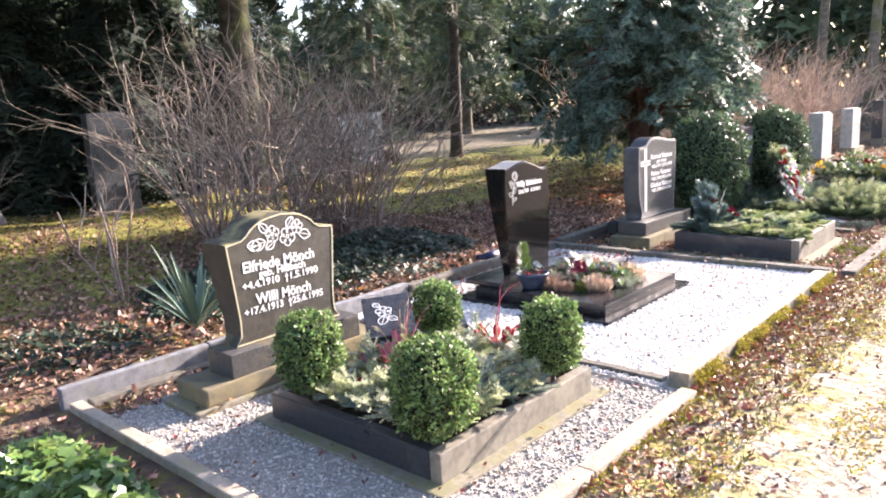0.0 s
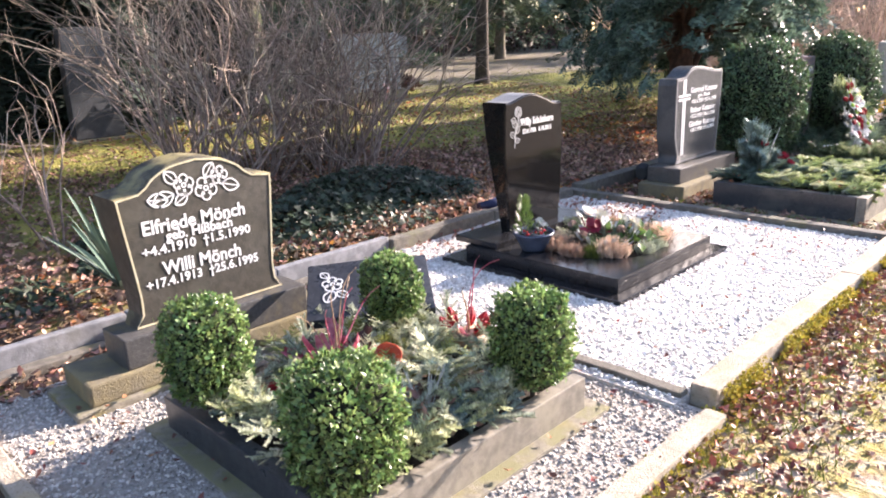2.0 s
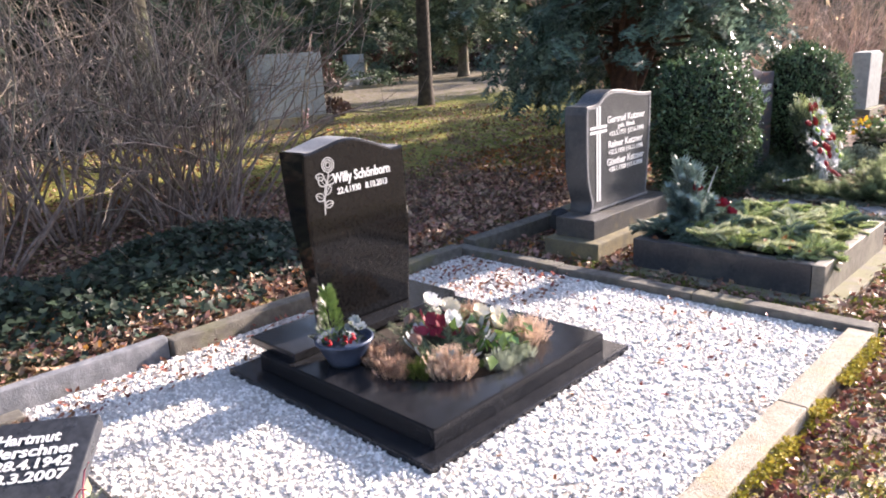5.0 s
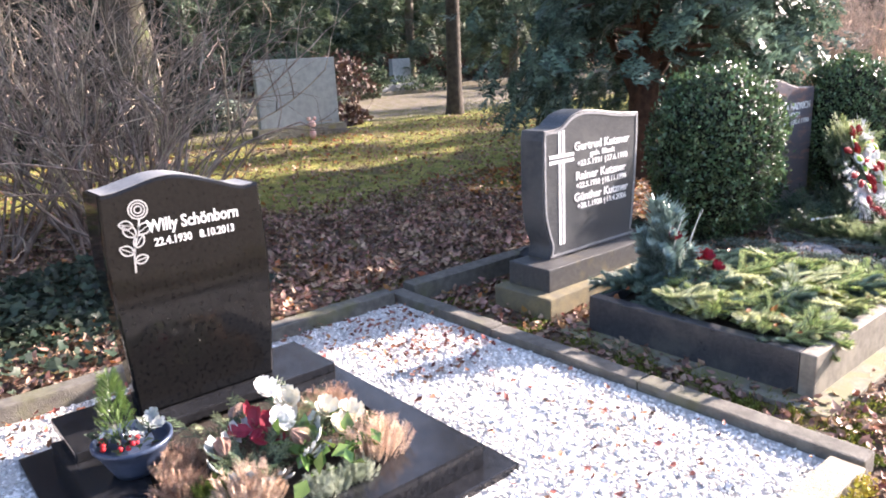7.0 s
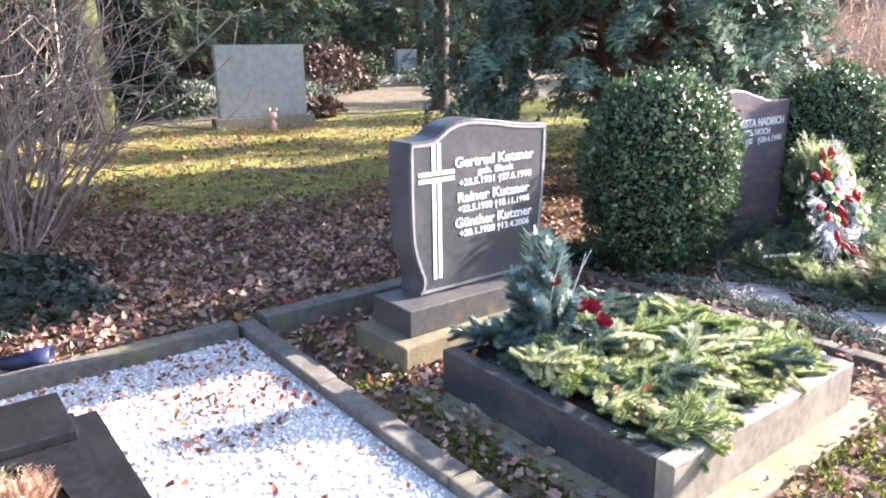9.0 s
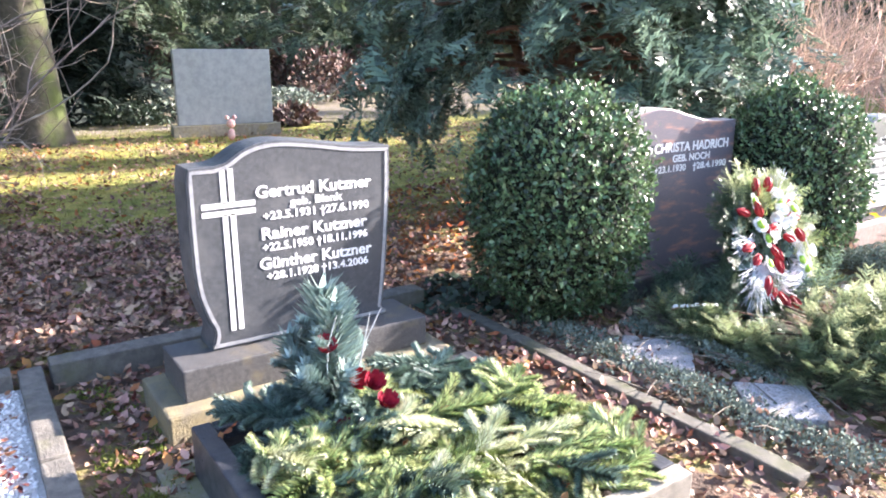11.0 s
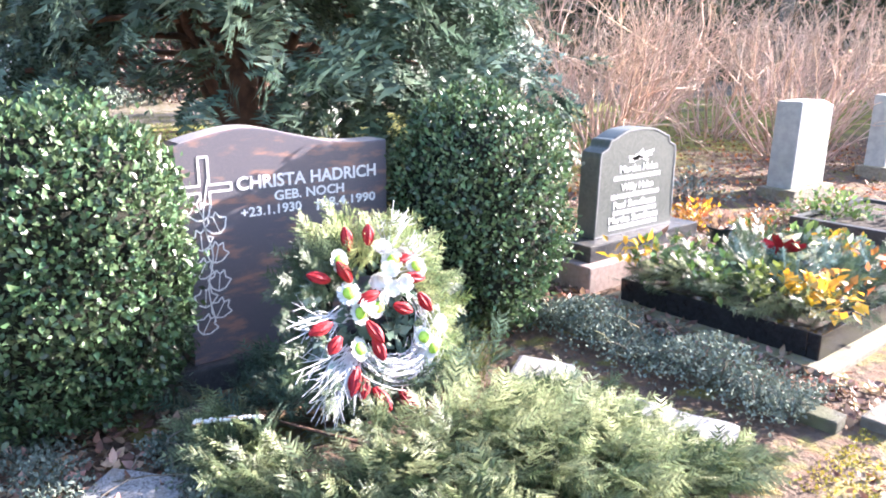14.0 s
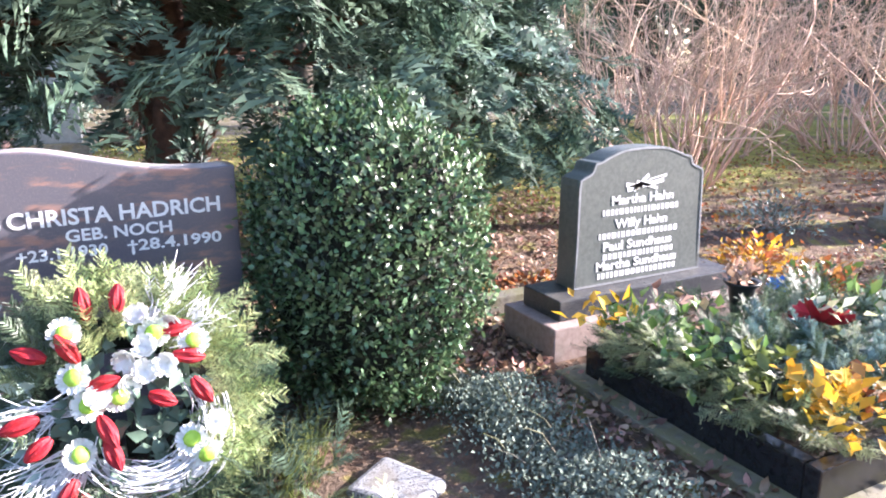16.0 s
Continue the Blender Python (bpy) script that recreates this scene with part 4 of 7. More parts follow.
far_stone(-10.32, 9.12, 1.24, 1.12, 0.12, M_FARSTONE, "wide pale grey rectangular gravestone on a low base", 0.15, turn=-7)
far_stone(-3.92, 15.85, 0.72, 1.02, 0.26, M_FARSTONE, "upright grey-green gravestone with a slanted top", 0.14, True)
far_stone(-3.92, 18.2, 0.72, 1.02, 0.24, M_FARSTONE, "upright grey gravestone catching the sun", 0.16, True)
far_stone(-3.92, 21.2, 0.66, 1.1, 0.24, M_GREYGRANITE, "upright grey gravestone further along the row", 0.16)
far_stone(-9.7, 4.25, 0.6, 1.35, 0.18, M_GREYGRANITE, "dark narrow gravestone in deep shade", 0.03, True)
far_stone(-16.6, 15.4, 2.2, 0.28, 0.3, M_GREYLIGHT, "low pale stone border of a grave among trees", 0.1)
far_stone(-19.0, 17.6, 0.7, 0.9, 0.2, M_FARSTONE, "grey gravestone under trees beyond the path", 0.1)


# ---- low black slabs of the black stone's grave ----
def black_slabs():
    e = thing("grave_slab", (-2.93, 4.715, 0), "black polished stepped grave slab with a round planted opening", "grave slab")
    part("lower_slab", box(-0.67, 0.66, -0.645, 0.65, -0.03, 0.062, 0.006), M_BLACKMAT, e)
    bm = bmesh.new()
    ring = [(0.06 + 0.42 * math.cos(a), 0.03 + 0.40 * math.sin(a)) for a in np.linspace(0, 2 * math.pi, 33)[:-1]]
    x0, x1, y0, y1 = -0.54, 0.585, -0.55, 0.55

    def rim(a):
        c, s = math.cos(a), math.sin(a)
        k = min((x1 - 0.06 if c > 0 else x0 - 0.06) / c if abs(c) > 1e-6 else 9, (y1 - 0.03 if s > 0 else y0 - 0.03) / s if abs(s) > 1e-6 else 9)
        return 0.06 + k * c, 0.03 + k * s

    n = len(ring)
    outer = [rim(a) for a in np.linspace(0, 2 * math.pi, 33)[:-1]]
    corners = [(x1, y1), (x0, y1), (x0, y0), (x1, y0)]
    for c in corners:
        k = min(range(n), key=lambda i: (outer[i][0] - c[0]) ** 2 + (outer[i][1] - c[1]) ** 2)
        outer[k] = c
    rows = [[bm.verts.new((*p, z)) for p in line] for line, z in ((outer, 0.064), (outer, 0.142), (ring, 0.142), (ring, 0.064))]
    for a, b in zip(rows, rows[1:]):
        for i in range(n):
            bm.faces.new((a[i], a[(i + 1) % n], b[(i + 1) % n], b[i]))
    bmesh.ops.recalc_face_normals(bm, faces=bm.faces[:])
    bmesh.ops.bevel(bm, geom=[ed for ed in bm.edges if all(abs(v.co.z - 0.142) < 1e-4 for v in ed.verts) and any(v in rows[1] for v in ed.verts) and ed.calc_face_angle(0) > 0.5], offset=0.005, segments=2, affect="EDGES")
    part("upper_slab", bm, M_BLACKMAT, e)
    bm = bmesh.new()
    bmesh.ops.create_circle(bm, cap_ends=True, segments=24, radius=0.42)
    bmesh.ops.translate(bm, verts=bm.verts, vec=(0.06, 0.03, 0.12))
    part("soil", bm, M_SOIL, e, "dark soil")


black_slabs()


# ---- shrubs ----
def clipped_shrub(name, label, centre, radii, count, leaf, material, seed, power=2.6, group=""):
    r = np.random.default_rng(seed)
    e = thing(name, (centre[0], centre[1], centre[2] - radii[2]), label, "shrub", group)
    d = directions(count, r)
    k = (np.abs(d) ** power).sum(1) ** (-1 / power)
    bumps = np.array([noise.noise(Vector(q * 3.0) + Vector((seed, 0, 0))) * 0.12 + noise.noise(Vector(q * 8) + Vector((0, seed, 0))) * 0.09 for q in d])
    depth = 1 - np.abs(r.normal(0, 0.07, count)) + 1.15 * bumps + np.where(r.uniform(size=count) < 0.07, r.uniform(0.02, 0.13, count), 0)
    p = d * k[:, None] * depth[:, None] * radii + (0, 0, radii[2])
    p[:, 2] = np.maximum(p[:, 2], 0.012)
    v, f = spread(LEAF_V, LEAF_F, frames(d * 0.7 + directions(count, r) * 0.9 + (0, 0, 0.35), d + directions(count, r) * 0.5), r.uniform(0.65, 1.3, count) * leaf, p)
    obj("foliage", np_mesh("foliage", v, f), material, e)
    # solid filler core, its dark colour stands for shade between the leaves
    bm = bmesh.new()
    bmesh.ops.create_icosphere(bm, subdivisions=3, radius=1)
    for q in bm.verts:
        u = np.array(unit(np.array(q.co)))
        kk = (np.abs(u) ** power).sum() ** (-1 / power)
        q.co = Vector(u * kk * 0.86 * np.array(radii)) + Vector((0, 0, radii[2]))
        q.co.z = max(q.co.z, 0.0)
    part("core", bm, M_CORE, e, "solid near-black core painting the shade among inner twigs")
    return e


for c, rad, n, s in (((-2.70, 1.98, 0.405), (0.128, 0.132, 0.175), 5200, 1), ((-1.91, 1.99, 0.40), (0.142, 0.147, 0.19), 6200, 2),
                     ((-1.91, 2.86, 0.375), (0.127, 0.127, 0.17), 5200, 3), ((-2.60, 2.78, 0.44), (0.104, 0.104, 0.125), 4200, 4)):
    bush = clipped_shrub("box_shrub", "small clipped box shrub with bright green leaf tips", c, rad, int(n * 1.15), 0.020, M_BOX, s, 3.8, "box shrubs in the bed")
    v, f = tube_set([(np.array([(0, 0, 0.10 - c[2] + rad[2]), (0.005, 0, 0.03), (0, 0.004, 0.12)]), np.array([0.014, 0.012, 0.010]))], 6)
    obj("stem", np_mesh("stem", v, f), M_BARK, bush)
clipped_shrub("hedge_shrub", "large clipped dark evergreen shrub with glossy leaves", (-3.49, 8.74, 0.63), (0.43, 0.465, 0.62), 24000, 0.031, M_BOXDARK, 11, 2.5, "large clipped shrubs")
clipped_shrub("hedge_shrub", "large rounded dark evergreen shrub with sunlit glossy leaves", (-3.32, 10.71, 0.62), (0.43, 0.455, 0.63), 22000, 0.030, M_BOXDARK, 12, 2.4, "large clipped shrubs")


def fork(lines, r, p, d, length, radius, level, rise):
    """A bending branch that forks again and again into thin straight twigs."""
    steps = 5
    pts = [p]
    for _ in range(steps):
        d = unit(d + r.normal(0, 0.10 + 0.03 * level, 3) + np.array([0, 0, rise]))
        pts.append(pts[-1] + d * length / steps)
    pts = np.array(pts)
    lines.append((pts, radius * np.linspace(1.0, 0.62 if level < 3 else 0.35, steps + 1)))
    if level >= 3:
        return
    for _ in range(2 if level == 0 else 3 if level == 1 else 2):
        i = int(r.integers(2, steps + 1))
        q = unit(d + r.normal(0, 0.42 + 0.06 * level, 3) + np.array([0, 0, 0.06]))
        fork(lines, r, pts[i], q, length * r.uniform(0.5, 0.85), radius * 0.58, level + 1, rise * 0.6)


def bare_shrub(label, base, count, spread_r, height, lean, seed, material, thick=0.012):
    r = np.random.default_rng(seed)
    z = float(land(*base)) - 0.03
    e = thing("bare_shrub", (base[0], base[1], z), label, "shrub")
    for k in range(count):
        a = 2.4 * k + r.uniform(-0.5, 0.5)
        q = spread_r * math.sqrt(r.uniform())
        lines = []
        d = unit(np.array([math.cos(a), math.sin(a), 0]) * lean * r.uniform(0.2, 1.4) + np.array([0, 0, 1.0]))
        fork(lines, r, np.array([q * math.cos(a), q * math.sin(a), 0.0]), d, height * r.uniform(0.42, 0.58), thick * r.uniform(0.7, 1.15), 0, 0.03)
        v, f = tube_set(lines)
        obj("stem", np_mesh("stem", v, f), material, e)


SHRUB = "large leafless shrub with many pale forking stems"
for i, (x, y, n, h, lean) in enumerate(((-6.0, 3.65, 20, 2.0, 0.75), (-6.45, 4.45, 24, 2.2, 0.6), (-6.9, 5.25, 24, 2.3, 0.6), (-6.25, 5.15, 20, 2.1, 0.65), (-6.7, 5.6, 22, 2.2, 0.6), (-5.95, 5.4, 20, 2.0, 0.85), (-7.5, 4.3, 22, 2.4, 0.6))):
    bare_shrub(SHRUB, (x, y), n, 0.22, h, lean, 21 + i, M_TWIG, 0.013)
bare_shrub("leafless young shrub with thin grey branches", (-5.65, 2.4), 4, 0.07, 1.65, 0.35, 34, M_TWIG, 0.012)
bare_shrub("leafless shrub beside the plot corner", (-5.9, 1.25), 8, 0.25, 1.5, 0.5, 35, M_BARK, 0.010)
RED = "leafless reddish-brown shrub in low sun"
for i, (x, y) in enumerate(((-6.2, 15.2), (-7.4, 17.0), (-6.9, 18.8), (-8.8, 20.0), (-6.2, 21.0), (-8.0, 23.5), (-6.0, 24.5), (-9.6, 17.5), (-7.2, 28.0), (-4.8, 28.5), (-10.0, 27.0), (-5.2, 18.2))):
    bare_shrub(RED, (x, y), 34, 0.45, 2.5, 0.85, 40 + i, M_REDTWIG, 0.0145)


# ---- trees ----
def trunk_lines(x, y, r0, h, seed, lean=0.03, tip=0.0):
    r = np.random.default_rng(seed)
    z = float(land(x, y))
    ts = np.array([0, 0.02, 0.06, 0.15, 0.4, 0.7, 1.0])
    pts = np.array([(x + lean * h * t + r.normal(0, 0.02) * t, y + tip * h * t + r.normal(0, 0.03) * t, z - 0.06 + h * t) for t in ts])
    return pts, r0 * np.array([1.5, 1.25, 1.08, 1.0, 0.82, 0.55, 0.12])


def conifer(name, label, x, y, r0, h, crown_from, reach, count, size, material, bark, seed, template, limbs=26, droop=0.45, tip=0.0, thin=0.0):
    r = np.random.default_rng(seed)
    e = thing(name, (0, 0, 0), label, "tree")
    pts, rad = trunk_lines(x, y, r0, h, seed, 0.03, tip)
    v, f = tube_set([(pts, rad)], 12)
    obj("trunk", np_mesh("trunk", v, f), bark, e)
    lines, places, ahead = [], [], []
    per = max(1, count // limbs)
    for k in range(limbs):
        t = (k + r.uniform()) / limbs
        z0 = crown_from + (h - crown_from) * t ** 1.25 * 0.96
        a = k * 2.4 + r.uniform(-0.4, 0.4)
        ln = reach * (1 - 0.75 * t) * r.uniform(0.75, 1.1)
        d = np.array([math.cos(a), math.sin(a), 0])
        us = np.linspace(0, 1, 6)
        o = np.array([np.interp(z0, pts[:, 2], pts[:, 0]), np.interp(z0, pts[:, 2], pts[:, 1]), z0])
        limb = np.array([o + d * ln * u + np.array([0, 0, 0.28 * ln * u - droop * ln * u * u]) for u in us])
        bare = max(2, int((limb[:4, 0] < -4.25).sum()))
        lines.append((limb[:bare], (0.15 * r0 * (1 - t * 0.6) * (1 - 0.85 * us) + 0.005)[:bare]))
        for _ in range(per):
            u = r.uniform(0.15, 1.0) ** 0.75
            q = o + d * ln * u + np.array([0, 0, 0.28 * ln * u - droop * ln * u * u])
            side = np.cross(d, (0, 0, 1)) * r.normal(0, 0.30 * ln)
            places.append(q + side * (0.4 + 0.6 * u) + np.array([0, 0, r.normal(-0.05, 0.12)]))
            ahead.append(d * r.uniform(0.2, 1.0) + side * 0.6 + np.array([0, 0, r.uniform(-1.1, 0.1)]) + r.normal(0, 0.2, 3))
    for line in lines:
        v, f = tube_set([line], 5)
        obj("limb", np_mesh("limb", v, f), bark, e)
    places, ahead = np.array(places), np.array(ahead)
    keep = (places[:, 2] > 0.25) & ~((np.hypot(places[:, 0] - x, places[:, 1] - y) < 0.45 * reach) & (places[:, 2] < crown_from + 0.45)) & ~((places[:, 0] > -4.75) & (places[:, 2] < np.where(places[:, 1] < 8.6, 0.7, 1.2))) & (places[:, 0] < -3.75)
    keep &= ~(((places[:, 1] < y - 0.35 * reach) & (places[:, 2] < 3.0) | (places[:, 2] < 1.8) & (places[:, 0] < -4.7) | (places[:, 0] < x - 0.15)) & (r.uniform(size=len(places)) < thin))
    if thin:
        keep &= ~((places[:, 2] < 2.7) & (places[:, 0] < x + 0.1) & (r.uniform(size=len(places)) < 0.75))
    places, ahead = places[keep], ahead[keep]
    n = len(places)
    v, f = spread(template[0], template[1], frames(ahead, np.array([[0, 0, 1.0]]) + r.normal(0, 0.35, (n, 3))), r.uniform(0.7, 1.25, n) * size, places)
    obj("crown", np_mesh("crown", v, f), material, e)
    return e


yew = conifer("yew_tree", "broad old yew with reddish trunk and drooping dark green boughs", -5.15, 10.2, 0.15, 5.6, 1.25, 2.3, 5600, 0.30, M_YEW, M_YEWBARK, 41, BOUGH_YEW, 84, 0.42, thin=0.72)
for i, (dx, dy, top) in enumerate(((0.55, 0.5, 2.1), (-0.35, 0.75, 2.2), (0.35, -0.6, 2.3), (-0.7, -0.4, 2.4), (0.15, 0.95, 1.9))):
    ts = np.linspace(0, 1, 7)
    z0 = float(land(-5.15, 10.2)) + 0.35 + 0.08 * i
    v, f = tube_set([(np.array([(-5.13 + dx * t, 10.2 + dy * t + 0.05 * math.sin(6 * t + i), z0 + (top - z0) * t ** 0.8) for t in ts]), 0.055 * (1 - 0.7 * ts))], 7)
    obj("limb", np_mesh("limb", v, f), M_YEWBARK, yew)
hang_r = np.random.default_rng(48)
hang = smooth_line([(0.0, 0.0), (0.35, 0.2), (0.75, 0.6), (1.0, 1.0)], 30)
hang_p, hang_d = [], []
for i in range(270):
    u, v_ = hang[hang_r.integers(4, len(hang))]
    hang_p.append((-5.15 - 0.35 * u + hang_r.normal(0, 0.22), 9.85 - 0.8 * u + hang_r.normal(0, 0.16), 2.1 - 1.1 * v_ + hang_r.normal(0, 0.12)))
    hang_d.append((-0.2 + hang_r.normal(0, 0.5), -0.5 + hang_r.normal(0, 0.4), -0.9 + hang_r.normal(0, 0.4)))
tagged(scatter_mesh("hanging_bough", BOUGH_YEW, np.array(hang_p), np.array(hang_d), hang_r.normal(0, 0.4, (270, 3)) + (0, 0, 1), hang_r.uniform(0.18, 0.30, 270), M_YEW, yew, "low bough drooping towards the lawn"), kind="stuff")
conifer("yew_tree", "smaller yew with dark drooping boughs", -6.0, 12.4, 0.13, 3.5, 0.9, 1.5, 1700, 0.28, M_YEW, M_YEWBARK, 42, BOUGH_YEW, 36, 0.45)
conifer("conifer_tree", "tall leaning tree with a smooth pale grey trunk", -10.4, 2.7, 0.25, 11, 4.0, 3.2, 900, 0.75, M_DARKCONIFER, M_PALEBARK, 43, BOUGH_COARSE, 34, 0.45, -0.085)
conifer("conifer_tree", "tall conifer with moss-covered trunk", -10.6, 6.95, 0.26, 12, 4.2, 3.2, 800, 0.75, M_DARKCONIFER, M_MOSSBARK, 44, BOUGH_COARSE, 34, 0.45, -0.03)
conifer("conifer_tree", "slim dark conifer at the edge of the lawn", -10.9, 12.65, 0.13, 9, 3.3, 1.5, 600, 0.45, M_WOODGREEN, M_DARKBARK, 45, BOUGH_COARSE, 34)
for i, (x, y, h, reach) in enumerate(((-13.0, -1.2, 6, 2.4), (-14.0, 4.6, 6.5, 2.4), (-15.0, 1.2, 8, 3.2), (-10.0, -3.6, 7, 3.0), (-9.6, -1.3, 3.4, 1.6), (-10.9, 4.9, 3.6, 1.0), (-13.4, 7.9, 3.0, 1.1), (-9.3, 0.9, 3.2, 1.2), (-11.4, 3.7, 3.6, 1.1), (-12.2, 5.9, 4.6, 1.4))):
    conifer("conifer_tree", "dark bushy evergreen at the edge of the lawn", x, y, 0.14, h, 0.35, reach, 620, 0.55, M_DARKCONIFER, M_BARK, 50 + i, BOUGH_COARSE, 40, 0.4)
for i, (x, y, h, reach, low) in enumerate(((-20.0, 10.0, 8, 2.6, 1.6), (-22.0, 14.5, 9, 2.8, 2.0), (-21.0, 19.5, 8, 2.8, 1.4), (-17.5, 21.0, 7, 2.2, 1.6), (-18.5, 7.0, 8, 2.8, 0.8), (-24.0, 25.0, 9, 3.2, 1.0), (-25.5, 8.0, 9, 3.2, 0.6), (-26.0, 12.5, 10, 3.4, 0.6), (-26.5, 17.5, 10, 3.4, 0.6), (-25.5, 21.5, 9, 3.2, 0.6))):
    conifer("conifer_tree", "green conifer with bare lower trunk beyond the path", x, y, 0.17, h, low, reach, 700, 0.6, M_WOODGREEN, M_BARK, 70 + i, BOUGH_COARSE, 36, 0.4)
# high-crowned trees added unseen on the sunny side to streak the lawn with shade
for i, (x, y, h, reach) in enumerate(((-5.2, 25.5, 11, 0.5), (-2.7, 26.0, 11, 0.4), (-6.9, 26.5, 12, 0.9), (-9.5, 26.0, 11, 1.2))):
    conifer("added_shade_tree", "tall bare-trunked tree added for its shade, its high crown out of view", x, y, 0.16, h, 4.9, reach, 300, 0.5, M_WOODGREEN, M_BARK, 80 + i, BOUGH_COARSE, 30, 0.2)


def low_shrub(label, at, radii, n, leaf, material, seed):
    """A loose low shrub: forking stems under an uneven cover of leaves."""
    r = np.random.default_rng(seed)
    e = thing("low_shrub", (at[0], at[1], float(land(*at)) - 0.02), label, "shrub", "shrubs beyond the lawn")
    lines = []
    for k in range(9):
        a = 2.4 * k
        fork(lines, r, np.array([0.05 * math.cos(a), 0.05 * math.sin(a), 0.0]), unit(np.array([math.cos(a) * radii[0], math.sin(a) * radii[1], radii[2] * 1.3])), radii[2] * 0.75, 0.012, 1, 0.02)
    v, f = tube_set(lines)
    obj("stem", np_mesh("stem", v, f), M_BARK, e)
    d = directions(n, r)
    lump = np.array([noise.noise(Vector(q * 2.5) + Vector((seed, 0, 0))) for q in d])
    p = d * np.array(radii) * ((0.75 + 0.7 * lump) * r.uniform(0.6, 1.0, n) ** 0.4)[:, None] + (0, 0, radii[2])
    p[:, 2] = np.maximum(p[:, 2], 0.03)
    v, f = spread(LEAF_V, LEAF_F, frames(d + directions(n, r), d + directions(n, r) * 0.6), r.uniform(0.7, 1.4, n) * leaf, p)
    obj("foliage", np_mesh("foliage", v, f), material, e)


low_shrub("low red-brown shrub with withered fronds beside a gravestone", (-11.0, 10.35), (0.35, 0.4, 0.17), 380, 0.10, M_BROWNLEAF, 301)
low_shrub("spreading brown-leaved shrub beyond the path", (-15.2, 12.9), (0.8, 0.9, 0.6), 700, 0.11, M_BROWNLEAF, 302)
low_shrub("small round green shrub on a distant grave", (-16.0, 14.3), (0.55, 0.55, 0.45), 1500, 0.09, M_WOODGREEN, 303)
low_shrub("grey-green ground cover on a distant grave", (-14.6, 11.6), (0.6, 1.0, 0.2), 900, 0.08, M_COTONEASTER, 304)
low_shrub("grey-green ground cover beside a distant grave", (-14.4, 9.3), (0.6, 0.9, 0.25), 900, 0.08, M_COTONEASTER, 305)
low_shrub("dark green ground cover by the mossy trunk", (-12.4, 8.4), (0.6, 0.8, 0.16), 900, 0.08, M_IVY, 306)
low_shrub("low green cover on a distant grave", (-16.8, 16.3), (0.8, 1.2, 0.25), 1000, 0.09, M_WOODGREEN, 307)


def far_hedge():
    r = np.random.default_rng(311)
    n = 5200
    y = r.uniform(4, 30, n)
    z = r.uniform(0, 1, n) ** 0.7 * (1.15 + 0.12 * np.sin(y * 3))
    x = -21.5 + r.normal(0, 0.25, n)
    ob = scatter_mesh("far_hedge", (LEAF_V, LEAF_F), np.column_stack([x, y, z + land(x, y)]), directions(n, r), directions(n, r) + (0.6, 0, 0.3), r.uniform(0.12, 0.26, n), M_BROWNLEAF)
    tagged(ob, "clipped red-brown winter hedge far beyond the lawn", "hedge", kind="stuff")


far_hedge()


def woods():
    """The edge of the wood all round the cemetery, far off."""
    r = np.random.default_rng(61)
    n = 16000
    a = r.uniform(0, 2 * math.pi, n)
    d = r.uniform(30, 38, n)
    z = r.uniform(0, 1, n) ** 0.8 * (6.5 + 2.2 * np.sin(a * 9) + 1.2 * np.sin(a * 23))
    east = np.cos(a) > 0.2
    z = np.where(east, z * 0.55, z)
    places = np.column_stack([-6 + d * np.cos(a), 8 + d * np.sin(a), z])
    ahead = r.normal(0, 1, (n, 3)) + (0, 0, 0.5)
    ob = scatter_mesh("woods", SPRIG_COARSE, places, ahead, r.normal(0, 1, (n, 3)), r.uniform(1.6, 3.0, n), M_WOODGREEN)
    tagged(ob, "dark edge of the wood around the cemetery", "woods", kind="stuff")


woods()


# ---- planting and loose things ----
def sprays(name, template, places, ahead, sizes, material, parent=None, label="", tilt=0.35, seed=1):
    r = np.random.default_rng(seed)
    n = len(places)
    ob = scatter_mesh(name, template, np.asarray(places), np.asarray(ahead), np.array([[0, 0, 1.0]]) + r.normal(0, tilt, (n, 3)), sizes, material, parent, label)
    return tagged(ob, kind="stuff")


def ball(r, sx=1.0, sy=1.0, sz=1.0, sub=2, rough=0.0):
    bm = bmesh.new()
    bmesh.ops.create_icosphere(bm, subdivisions=sub, radius=r)
    for v in bm.verts:
        k = 1 + rough * noise.noise(v.co * (4 / r))
        v.co = Vector((v.co.x * sx, v.co.y * sy, v.co.z * sz)) * k
    for f in bm.faces:
        f.smooth = True
    return bm


def spindle(length, r, turns=10, ridges=5, depth=0.22, tip=0.0):
    """A pointed pod along y, with ridges like closed petals."""
    bm = bmesh.new()
    ts = np.linspace(0, 1, 9)
    rows = []
    for t in ts:
        rr = r * (math.sin(math.pi * (0.08 + 0.88 * t)) ** 0.75)
        rows.append([bm.verts.new((rr * (1 + depth * math.cos(ridges * a + 3 * t)) * math.cos(a), length * t, rr * (1 + depth * math.cos(ridges * a + 3 * t)) * math.sin(a))) for a in np.linspace(0, 2 * math.pi, 2 * turns + 1)[:-1]])
    n = 2 * turns
    for a, b in zip(rows, rows[1:]):
        for i in range(n):
            bm.faces.new((a[i], b[i], b[(i + 1) % n], a[(i + 1) % n]))
    bm.faces.new(rows[0][::-1])
    bm.faces.new(rows[-1])
    bmesh.ops.recalc_face_normals(bm, faces=bm.faces[:])
    return bm


